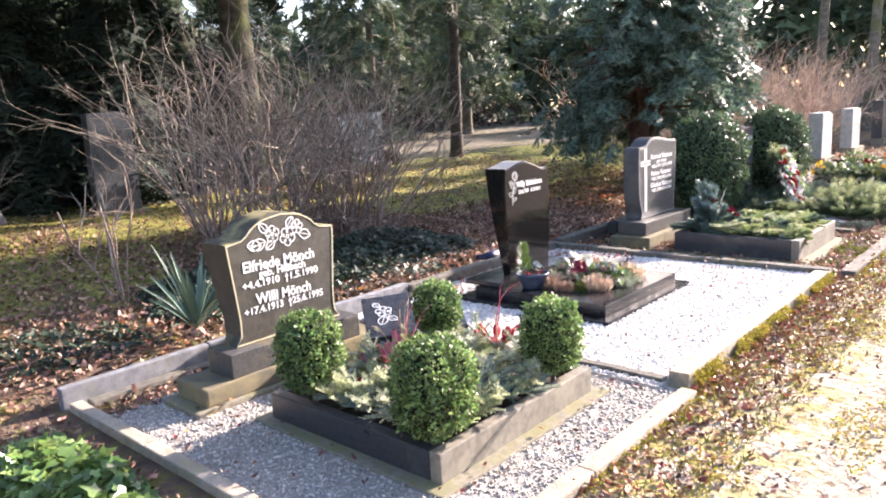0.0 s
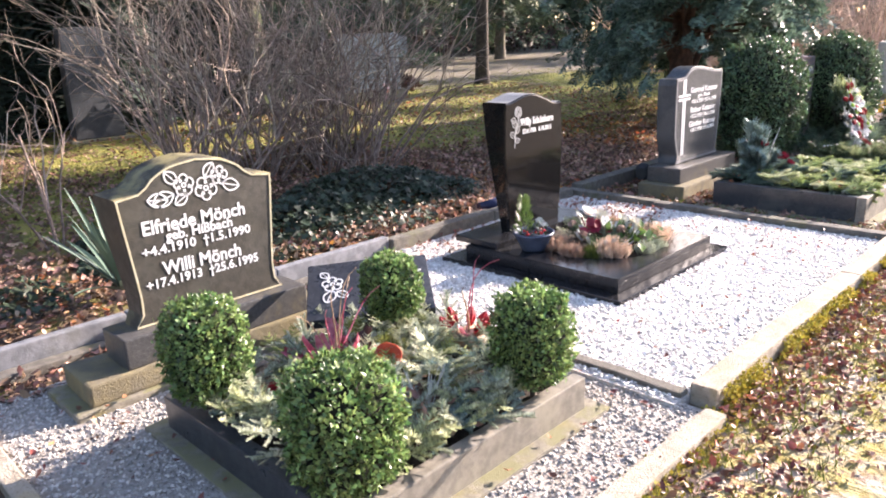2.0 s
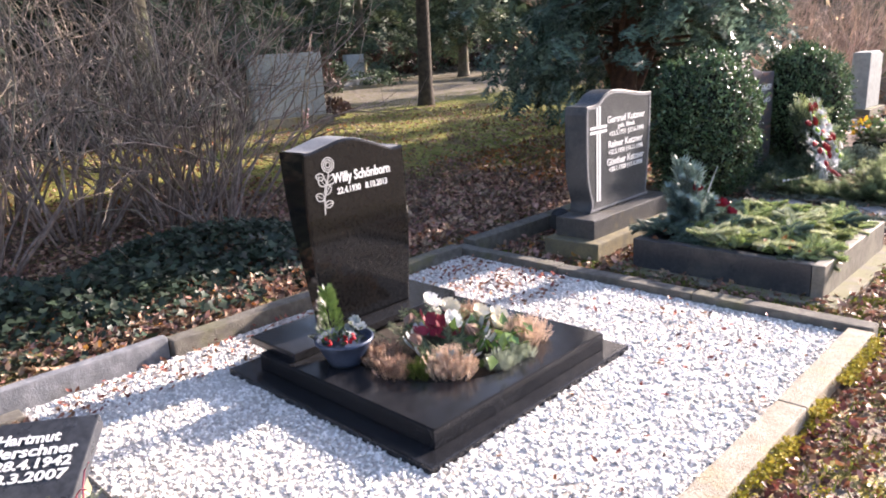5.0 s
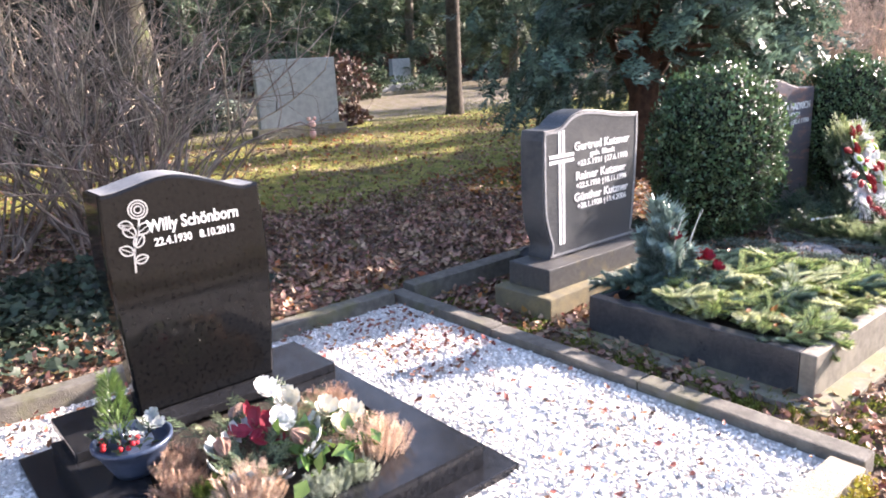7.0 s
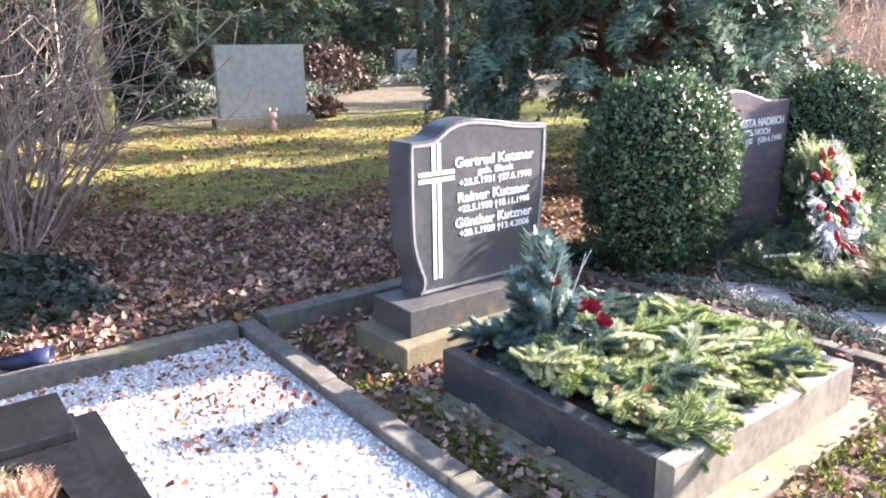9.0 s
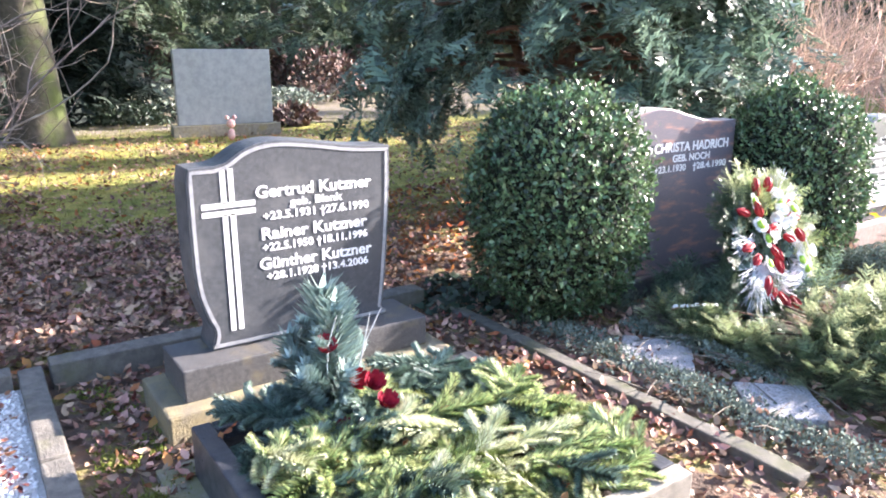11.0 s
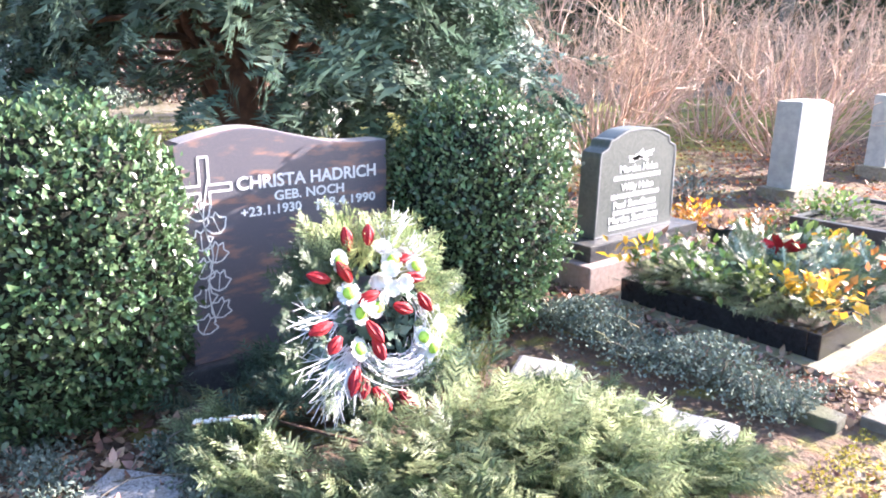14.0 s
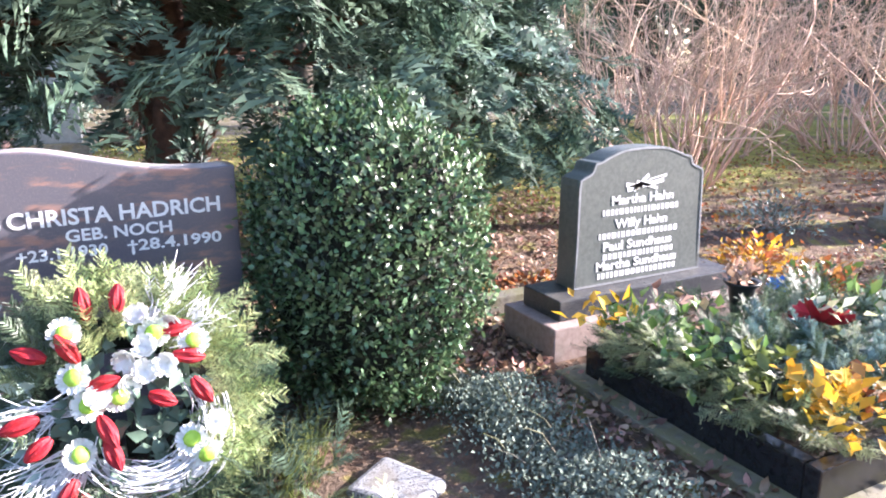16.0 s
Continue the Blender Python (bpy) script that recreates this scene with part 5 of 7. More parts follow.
def petal_ring(n, length, width, cup, layers=1, seed=0, jag=0.12):
    """A flower turned to +z, with rounded cupped petals."""
    r = np.random.default_rng(seed)
    bm = bmesh.new()
    heart = bm.verts.new((0, 0, 0))
    for layer in range(layers):
        k = 1 - 0.35 * layer
        for i in range(n):
            a = 2 * math.pi * (i + 0.5 * layer) / n + r.uniform(-0.12, 0.12)
            rows = []
            for t in (0.3, 0.7, 0.92, 1.02):
                w = width * k * math.sin(math.pi * min(0.93, 0.18 + 0.62 * t)) * 0.5
                z = (cup + 0.35 * layer) * length * k * t * t + r.uniform(-jag, jag) * length * 0.2
                d = length * k * t
                rows.append([bm.verts.new((d * math.cos(a) - s * w * math.sin(a), d * math.sin(a) + s * w * math.cos(a), z + abs(s) * 0.12 * length)) for s in (-1, 0, 1)])
            for j in (0, 1):
                bm.faces.new((heart, rows[0][j + 1], rows[0][j]))
            for p, q in zip(rows, rows[1:]):
                for j in (0, 1):
                    bm.faces.new((p[j], p[j + 1], q[j + 1], q[j]))
    return bm


def put(ob, at, direction, spin=0.0, axis="Y"):
    q = Vector(direction).to_track_quat(axis, "Z" if axis == "Y" else "Y")
    ob.matrix_basis = Matrix.LocRotScale(Vector(at), q, None) @ Matrix.Rotation(radians(spin), 4, axis)
    return ob


def disc_sprays(n, x0, x1, y0, y1, z, seed, lift=(0.0, 0.5), bias=(0, 0)):
    r = np.random.default_rng(seed)
    p = np.column_stack([r.uniform(x0, x1, n), r.uniform(y0, y1, n), np.full(n, z) + r.uniform(0, 0.03, n)])
    a = r.uniform(0, 2 * math.pi, n)
    d = np.column_stack([np.cos(a) + bias[0], np.sin(a) + bias[1], r.uniform(*lift, n)])
    return p, d


# bed with the four box shrubs
def mixed_bed():
    e = thing("bed_planting", (0, 0, 0), "grey-green cut conifer sprays covering the grave bed", "planting")
    p, d = disc_sprays(190, -2.86, -1.86, 1.95, 3.01, 0.18, 101, (0.15, 0.8))
    sprays("grey_spray", BOUGH_FINGER, p, d, rng.uniform(0.13, 0.24, 190), M_GREYFIR, e, seed=2)
    p, d = disc_sprays(60, -2.6, -1.85, 1.95, 3.0, 0.16, 102, (0.1, 0.6))
    sprays("blue_green_spray", BOUGH_STUB, p, d, rng.uniform(0.10, 0.19, 60), M_BLUEFIR, e, seed=3)
    p, d = disc_sprays(60, -2.8, -2.0, 2.2, 3.0, 0.17, 103, (0.3, 1.0))
    sprays("yellow_spray", BOUGH_SCALE, p, d, rng.uniform(0.12, 0.2, 60), M_THUJA, e, seed=4)
    r = np.random.default_rng(106)
    for x0, x1, y0, y1, n, k in ((-2.62, -1.92, 1.95, 2.35, 70, 1), (-2.7, -2.05, 2.45, 3.0, 70, 2), (-1.98, -1.84, 2.1, 2.75, 34, 3)):
        p, d = disc_sprays(n, x0, x1, y0, y1, 0.20, 106 + k, (0.2, 0.9), (0.3, -0.2))
        sprays("frosted_spray", BOUGH_STUB if k != 2 else BOUGH_SCALE, p, d, r.uniform(0.10, 0.17, n), M_FROST, e, "pale frosted spray", seed=106 + k)
    r = np.random.default_rng(104)
    n = 160
    p = np.column_stack([r.uniform(-2.85, -1.9, n), r.uniform(2.0, 2.98, n), r.uniform(0.15, 0.20, n)])
    sprays("dead_leaf", (DRY_V, DRY_F), p, directions(n, r) * (1, 1, 0.3), r.uniform(0.03, 0.06, n), M_LEAF, e, seed=5)


mixed_bed()


def red_arrangement(at, seed, pods, petals_n, stems_n, label):
    r = np.random.default_rng(seed)
    e = thing("dried_arrangement", at, label, "decoration")
    part("moss_clump", ball(0.09, 1.2, 1.2, 0.55, 2, 0.5), M_LEAF, e, "brown clump of dried stuff")
    for i in range(petals_n):
        a = r.uniform(0, 2 * math.pi)
        bm = petal_ring(1, r.uniform(0.07, 0.13), r.uniform(0.05, 0.08), 0.7, 1, seed + i, 0.5)
        ob = part("petal", bm, M_BROWNLEAF if i % 3 == 2 else M_REDFADE, e)
        ob.matrix_basis = pose(0.05 * math.cos(a), 0.05 * math.sin(a), 0.05 + r.uniform(0, 0.04), r.uniform(-50, 20), r.uniform(-30, 30), math.degrees(a))
    for i in range(pods):
        a = r.uniform(0, 2 * math.pi)
        ob = part("pod", spindle(r.uniform(0.08, 0.12), 0.02), M_RED, e, "dark red pod")
        put(ob, (0.06 * math.cos(a), 0.06 * math.sin(a), 0.04), (0.5 * math.cos(a), 0.5 * math.sin(a), r.uniform(0.5, 1.2)))
    for i in range(stems_n):
        a = r.uniform(0, 2 * math.pi)
        h, b = r.uniform(0.3, 0.5), r.uniform(0.05, 0.24)
        ts = np.linspace(0, 1, 8)
        pts = np.array([(math.cos(a) * b * t ** 1.5 + 0.02 * math.sin(5 * t + i), math.sin(a) * b * t ** 1.5, 0.04 + h * (t - 0.25 * t ** 3)) for t in ts])
        v, f = tube_set([(pts, 0.004 * (1 - 0.6 * ts))], 5)
        obj("dry_stem", np_mesh("dry_stem", v, f), M_STEM if i % 2 else M_REDFADE, e)
    return e


def dried_plant():
    r = np.random.default_rng(115)
    e = thing("dried_plant", (-2.05, 2.42, 0.14), "withered brown plant with pale bare stalks", "plant")
    n = 220
    d = directions(n, r)
    d[:, 2] = np.abs(d[:, 2])
    sprays("withered_leaf", (DRY_V, DRY_F), d * r.uniform(0.03, 0.12, (n, 1)), d + directions(n, r) * 0.8, r.uniform(0.03, 0.06, n), M_LEAF, e)
    for i in range(12):
        a, k = r.uniform(0, 2 * math.pi), r.uniform(0.05, 0.5)
        ts = np.linspace(0, 1, 5)
        v, f = tube_set([(np.array([(k * 0.2 * math.cos(a) * t, k * 0.2 * math.sin(a) * t + 0.01 * math.sin(6 * t + i), 0.22 * t) for t in ts]), 0.003 * (1 - 0.5 * ts))], 4)
        obj("stalk", np_mesh("stalk", v, f), M_GREYLEAF, e)


dried_plant()
red_arrangement((-2.54, 2.42, 0.18), 111, 0, 22, 8, "dried arrangement with faded red petals and tall thin stems")
red_arrangement((-2.40, 3.02, 0.17), 112, 6, 3, 3, "dried arrangement with dark red pods and thin stems")
for i, (x, y, z, c) in enumerate(((-2.30, 2.50, 0.20, M_CREAM), (-2.36, 2.53, 0.20, M_CREAM), (-2.28, 2.44, 0.19, M_CREAM))):
    ob = part("dried_fruit", ball(0.026, 1, 1, 0.85, 2, 0.15), c)
    ob.matrix_basis = pose(x, y, z)
    tagged(ob, "small pale yellow dried fruit lying in the bed", "dried fruit", "dried fruits")
lying = part("red_pod", spindle(0.16, 0.022), M_RED)
put(lying, (-2.62, 2.10, 0.21), (0.5, 0.9, 0.05))
tagged(lying, "long shiny red pod lying on conifer sprays", "decoration")
bm = bmesh.new()
rings = [[bm.verts.new((q * math.cos(a) * (1 + 0.06 * math.sin(3 * a)), q * math.sin(a), z)) for a in np.linspace(0, 2 * math.pi, 25)[:-1]] for q, z in ((0.012, 0.0), (0.035, 0.004), (0.052, 0.016), (0.058, 0.026), (0.055, 0.028), (0.035, 0.010), (0.012, 0.006))]
for a_, b_ in zip(rings, rings[1:] + rings[:1]):
    for k_ in range(24):
        bm.faces.new((a_[k_], a_[(k_ + 1) % 24], b_[(k_ + 1) % 24], b_[k_])).smooth = True
bm.faces.new(rings[-1])
bowl = part("red_saucer", bm, M_RED)
bowl.matrix_basis = pose(-2.39, 2.56, 0.25, 50, 0, 55)
tagged(bowl, "round shallow red dish leaning among conifer sprays", "decoration")


def name_plaque():
    """A tilted dark plate among the box shrubs."""
    e = new("name_plaque")
    a, b = Vector((-2.956, 2.574, 0.266)), Vector((-2.598, 3.034, 0.266))
    u = (b - a).normalized()
    back = Vector((-0.306, 0.238, 0.131))
    w = (back - u * back.dot(u)).normalized()
    n = u.cross(w).normalized()
    m = Matrix((u, w, n)).transposed().to_4x4()
    m.translation = a
    e.matrix_basis = m
    tagged(e, "small dark granite name plate tilted in the bed", "plaque")
    length = (b - a).length
    for name, a0, b0, low in (("left_page", 0.0, length / 2 - 0.003, 1), ("right_page", length / 2 + 0.003, length, -1)):
        bm = box(a0, b0, 0, 0.42, -0.05, 0, 0.004)
        for v in bm.verts:
            if low == 1:
                v.co.z -= 0.06 * max(0.0, length / 2 - v.co.x)
        part(name, bm, M_PLAQUE, e)
    part("wedge", box(0.08, length - 0.08, 0.16, 0.36, -0.27, -0.07, 0.004), M_CONCRETE, e, "concrete support")
    for body, x0, x1, y, h in (("Hartmut", 0.31, 0.49, 0.325, 0.042), ("Bierschner", 0.295, 0.55, 0.275, 0.042), ("28.4.1942", 0.33, 0.545, 0.228, 0.036), ("18.3.2007", 0.325, 0.545, 0.18, 0.036)):
        for ob in words(body, x0, x1, y, 0.0005, M_LETTER, e, h):
            for v in ob.data.vertices:
                v.co = Vector((v.co.y, v.co.z, v.co.x))
    bm = bmesh.new()
    petals(bm, 0.12, 0.25, 0.05, 0.0005, 0.007, 5, 0.4)
    for y, z, l, t in ((0.12, 0.2, 0.09, -1.9), (0.14, 0.19, 0.07, -0.8), (0.10, 0.30, 0.06, 2.2)):
        leaf_mark(bm, y, z, l, t, 0.0005, 0.006)
    for v in bm.verts:
        v.co = Vector((v.co.y, v.co.z, v.co.x - 0.06 * (length / 2 - v.co.y)))
    part("rose_ornament", bm, M_LETTER, e, "white engraved rose")


name_plaque()


# planting in the black slab
def heather(at, r0, n, seed, material, label):
    r = np.random.default_rng(seed)
    e = thing("heather", at, label, "plant", "heathers")
    d = directions(n, r)
    d[:, 2] = np.abs(d[:, 2])
    o = d * r0 * r.uniform(0.1, 0.8, (n, 1)) * (1, 1, 0.55)
    d = unit(d * (0.5, 0.5, 1) + (0, 0, 0.75))
    v, f = spread(SPRIG_SCALE[0], SPRIG_SCALE[1], frames(d, directions(n, r)), r.uniform(0.4, 0.75, n) * r0, o)
    obj("tuft", np_mesh("tuft", v, f), material, e)


for i, (x, y, r0, m_) in enumerate(((-2.60, 4.98, 0.13, M_CREAMHEATHER), (-2.92, 5.0, 0.12, M_HEATHER), (-2.62, 4.55, 0.12, M_CREAMHEATHER), (-2.95, 4.45, 0.10, M_HEATHER), (-2.80, 4.40, 0.09, M_HEATHER), (-2.72, 4.47, 0.08, M_THUJA), (-2.50, 4.74, 0.08, M_GREYFIR), (-2.50, 4.86, 0.07, M_GREYFIR))):
    heather((x, y, 0.12), r0 * 1.05, 420, 120 + i, m_, "faded heather tuft with brownish tips" if m_ is M_HEATHER else "upright cream and pink heather tuft" if m_ is M_CREAMHEATHER else "low pale green conifer tuft in the grave opening")


def white_posy():
    e = thing("flower_arrangement", (-2.86, 4.74, 0.12), "arrangement of white roses, cones and silver leaves with a red bow", "flower arrangement")
    e.scale = (1.15, 1.15, 1.15)
    r = np.random.default_rng(131)
    p, d = disc_sprays(36, -0.16, 0.16, -0.18, 0.18, 0.03, 132, (0.3, 1.2))
    sprays("conifer_spray", BOUGH_SCALE, p, d, r.uniform(0.06, 0.11, 36), M_JUNIPER, e)
    p, d = disc_sprays(70, -0.15, 0.2, -0.18, 0.2, 0.03, 133, (0.3, 1.2))
    sprays("dark_spray", BOUGH_SCALE, p, d, r.uniform(0.07, 0.13, 70), M_WREATHGREEN, e)
    for i, (x, y, z) in enumerate(((-0.10, 0.04, 0.15), (-0.03, 0.08, 0.13), (0.06, 0.16, 0.10), (0.03, 0.02, 0.11), (0.16, 0.14, 0.08), (0.10, 0.22, 0.08))):
        ob = part("rose", petal_ring(8, 0.04, 0.034, 0.7, 3, i, 0.3), M_WHITE if i % 3 == 0 else M_CREAM, e, "white rose")
        ob.matrix_basis = pose(x, y, z, r.uniform(-10, 40), r.uniform(0, 40), r.uniform(0, 90))
    for i, (x, y, z) in enumerate(((-0.01, -0.05, 0.09), (0.03, -0.02, 0.08), (-0.05, -0.02, 0.09))):
        ob = part("bow_loop", petal_ring(3, 0.06, 0.05, 0.5, 1, 9 + i), M_DARKRED, e, "dark red ribbon bow")
        ob.matrix_basis = pose(x, y, z, 30, 20, i * 50)
    n = 26
    for i in range(n):
        a = r.uniform(0, 2 * math.pi)
        ob = part("silver_leaf", petal_ring(1, 0.055, 0.028, 0.5, 1, 20 + i), M_GREYLEAF, e)
        ob.matrix_basis = pose(0.1 + 0.12 * math.cos(a), -0.06 + 0.14 * math.sin(a), 0.04 + r.uniform(0, 0.04), r.uniform(-20, 20), r.uniform(-40, 0), math.degrees(a))
    for i, (x, y) in enumerate(((-0.12, -0.06), (0.14, 0.05), (0.04, -0.16))):
        ob = part("cone", spindle(0.07, 0.024, 10, 7, 0.3), M_HEATHER, e, "brown pine cone")
        put(ob, (x, y, 0.07), (r.normal(), r.normal(), 0.8))
    n = 50
    p = np.column_stack([r.uniform(0.05, 0.34, n), r.uniform(-0.05, 0.22, n), r.uniform(0.03, 0.09, n)])
    sprays("evergreen_leaf", (LEAF_V, LEAF_F), p, directions(n, r) + (0, 0, 0.4), r.uniform(0.05, 0.08, n), M_IVYBRIGHT, e)


white_posy()


def planted_bowl():
    e = thing("plant_bowl", (-3.06, 4.345, 0.142), "blue-grey bowl with a small green conifer, white flowers and red berries", "plant pot")
    bm = bmesh.new()
    prof = [(0.0, 0.0), (0.07, 0.0), (0.078, 0.015), (0.10, 0.06), (0.122, 0.10), (0.128, 0.105), (0.128, 0.118), (0.118, 0.118), (0.112, 0.098), (0.0, 0.092)]
    n = 28
    rows = [[bm.verts.new((r_ * math.cos(a), r_ * math.sin(a), z)) for a in np.linspace(0, 2 * math.pi, n + 1)[:-1]] for r_, z in prof[1:-1]]
    for a, b in zip(rows, rows[1:]):
        for i in range(n):
            bm.faces.new((a[i], a[(i + 1) % n], b[(i + 1) % n], b[i])).smooth = True
    bm.faces.new(rows[0][::-1])
    bm.faces.new(rows[-1])
    part("bowl", bm, M_POT, e)
    r = np.random.default_rng(141)
    n = 420
    t = r.uniform(0, 1, n) ** 0.8
    a = r.uniform(0, 2 * math.pi, n)
    rr = 0.052 * (1 - t) * r.uniform(0.6, 1, n) + 0.006
    p = np.column_stack([-0.05 + rr * np.cos(a), -0.03 + rr * np.sin(a), 0.10 + 0.22 * t])
    d = np.column_stack([np.cos(a), np.sin(a), np.full(n, 1.4)])
    sprays("small_conifer", SPRIG_SCALE, p, d, r.uniform(0.03, 0.05, n), M_IVYBRIGHT, e, "bright green cone-shaped conifer")
    for i in range(9):
        ob = part("flower", petal_ring(7, 0.026, 0.02, 0.4, 2, 40 + i), M_GREYLEAF, e, "white flower")
        ob.matrix_basis = pose(r.uniform(-0.02, 0.10), r.uniform(-0.02, 0.09), r.uniform(0.13, 0.165), r.uniform(-30, 30), r.uniform(0, 40), 0)
    for i in range(12):
        ob = part("berry", ball(0.010, sub=1), M_RED, e, "red berry")
        ob.matrix_basis = pose(r.uniform(0.0, 0.10), r.uniform(-0.10, 0.02), r.uniform(0.115, 0.145))
    n = 60
    p = np.column_stack([r.uniform(-0.09, 0.1, n), r.uniform(-0.1, 0.1, n), r.uniform(0.10, 0.15, n)])
    sprays("leaf", (LEAF_V, LEAF_F), p, directions(n, r) + (0, 0, 0.5), r.uniform(0.03, 0.05, n), M_IVY, e)


planted_bowl()


# fir boughs on the cross stone's bed
def fir_cover():
    r = np.random.default_rng(151)
    e = thing("fir_covering", (0, 0, 0), "yellow-green fir boughs laid over the grave bed", "planting")
    for i in range(235):
        x, y = r.uniform(-2.84, -1.89), r.uniform(6.65, 7.68)
        a = radians(r.choice((75, 20, -15, 110, 250)) + r.normal(0, 25))
        d = np.array([[math.cos(a), math.sin(a), r.uniform(-0.05, 0.22)]])
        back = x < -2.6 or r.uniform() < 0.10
        s = r.uniform(0.19, 0.29)
        tip = np.array([x, y]) + d[0, :2] * s
        if tip[0] > -1.80 or tip[1] < 6.60 or tip[1] > 7.74:
            d *= (-1, -1, 1)
        o = np.array([[x, y, 0.165 + 0.06 * (i / 235) + r.uniform(0, 0.03)]])
        v, f = spread(BOUGH_BRUSH[0], BOUGH_BRUSH[1], frames(d, np.array([[0, 0, 1.0]]) + r.normal(0, 0.2, (1, 3))), np.array([s]), o)
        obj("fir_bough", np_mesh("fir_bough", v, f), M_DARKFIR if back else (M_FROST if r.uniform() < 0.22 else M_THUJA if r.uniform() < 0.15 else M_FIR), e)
    n = 90
    p = np.column_stack([r.uniform(-2.85, -1.88, n), r.uniform(6.65, 7.68, n), r.uniform(0.2, 0.25, n)])
    sprays("dead_leaf", (DRY_V, DRY_F), p, directions(n, r) * (1, 1, 0.3), r.uniform(0.03, 0.055, n), M_LEAFORANGE, e)


fir_cover()


def grave_bouquet():
    r = np.random.default_rng(161)
    e = thing("grave_bouquet", (-2.76, 7.0, 0.17), "upright bouquet of blue fir twigs with red roses", "bouquet")
    for i in range(7):
        a = i * 2.4 + 0.6
        k = (0.1, 0.32, 0.6)[i % 3]
        d = np.array([[math.cos(a) * k - 0.12, math.sin(a) * k, 1.0]])
        v, f = spread(BOUGH_FAT[0], BOUGH_FAT[1], frames(d, np.array([[1.0, 0.2, 0.3]]) + r.normal(0, 0.4, (1, 3))), np.array([(0.46, 0.36, 0.27)[i % 3] * r.uniform(0.9, 1.1)]), np.array([[0.02 * math.cos(a), 0.02 * math.sin(a), 0]]))
        obj("fir_twig", np_mesh("fir_twig", v, f), M_BLUEFIR, e)
    for i, (x, y, z) in enumerate(((0.12, 0.04, 0.20), (0.15, 0.10, 0.18), (0.20, 0.12, 0.12), (0.21, 0.04, 0.07), (0.17, -0.03, 0.05), (0.03, -0.02, 0.29))):
        ob = part("rose", petal_ring(7, 0.036, 0.034, 1.2, 3, 60 + i), M_DARKRED if i % 3 else M_RED, e, "red rose")
        ob.matrix_basis = pose(x, y, z, r.uniform(-20, 20), r.uniform(30, 70), 0)
    for i in range(4):
        d = np.array([r.uniform(0.0, 0.35), r.uniform(-0.1, 0.5), 1.0])
        ts = np.linspace(0, 1, 5)
        v, f = tube_set([(np.array([d * 0.42 * t + np.array([0, 0.03 * math.sin(4 * t + i), 0]) for t in ts]), 0.004 * (1 - 0.6 * ts))], 5)
        obj("bare_twig", np_mesh("bare_twig", v, f), M_GREYLEAF, e, "pale bare twig")


grave_bouquet()

# two flush plates in the narrow plot
for x, y, a, s in ((-2.74, 8.72, 40, 0.34), (-2.11, 8.735, 50, 0.31)):
    ob = part("stone_plate", box(-s / 2, s / 2, -s / 2, s / 2, -0.05, 0.028, 0.012, 0.003), M_PLATE)
    ob.matrix_basis = pose(x, y, 0.012, 1.0, 0.5, a)
    tagged(ob, "pale speckled granite plate lying flush in the soil", "stone plate", "stone plates")
for x, y, a, sx, sy in ((-1.98, 10.50, 15, 0.50, 0.34), (-2.64, 10.52, 30, 0.28, 0.21)):
    ob = part("flat_stone", box(-sx / 2, sx / 2, -sy / 2, sy / 2, -0.05, 0.042, 0.02, 0.012), M_PLATE)
    ob.matrix_basis = pose(x, y, -0.008, 1, -1, a)
    tagged(ob, "pale flat stone half overgrown by juniper", "flat stone", "flat stones")


# juniper, wreath and creeping shrub before the veined stone
def mound(x, y):
    return 0.05 + 0.22 * np.exp(-((x + 2.15) / 0.55) ** 2 - ((y - 9.62) / 0.42) ** 2) + 0.10 * np.exp(-((x + 1.85) / 0.35) ** 2 - ((y - 10.05) / 0.3) ** 2)


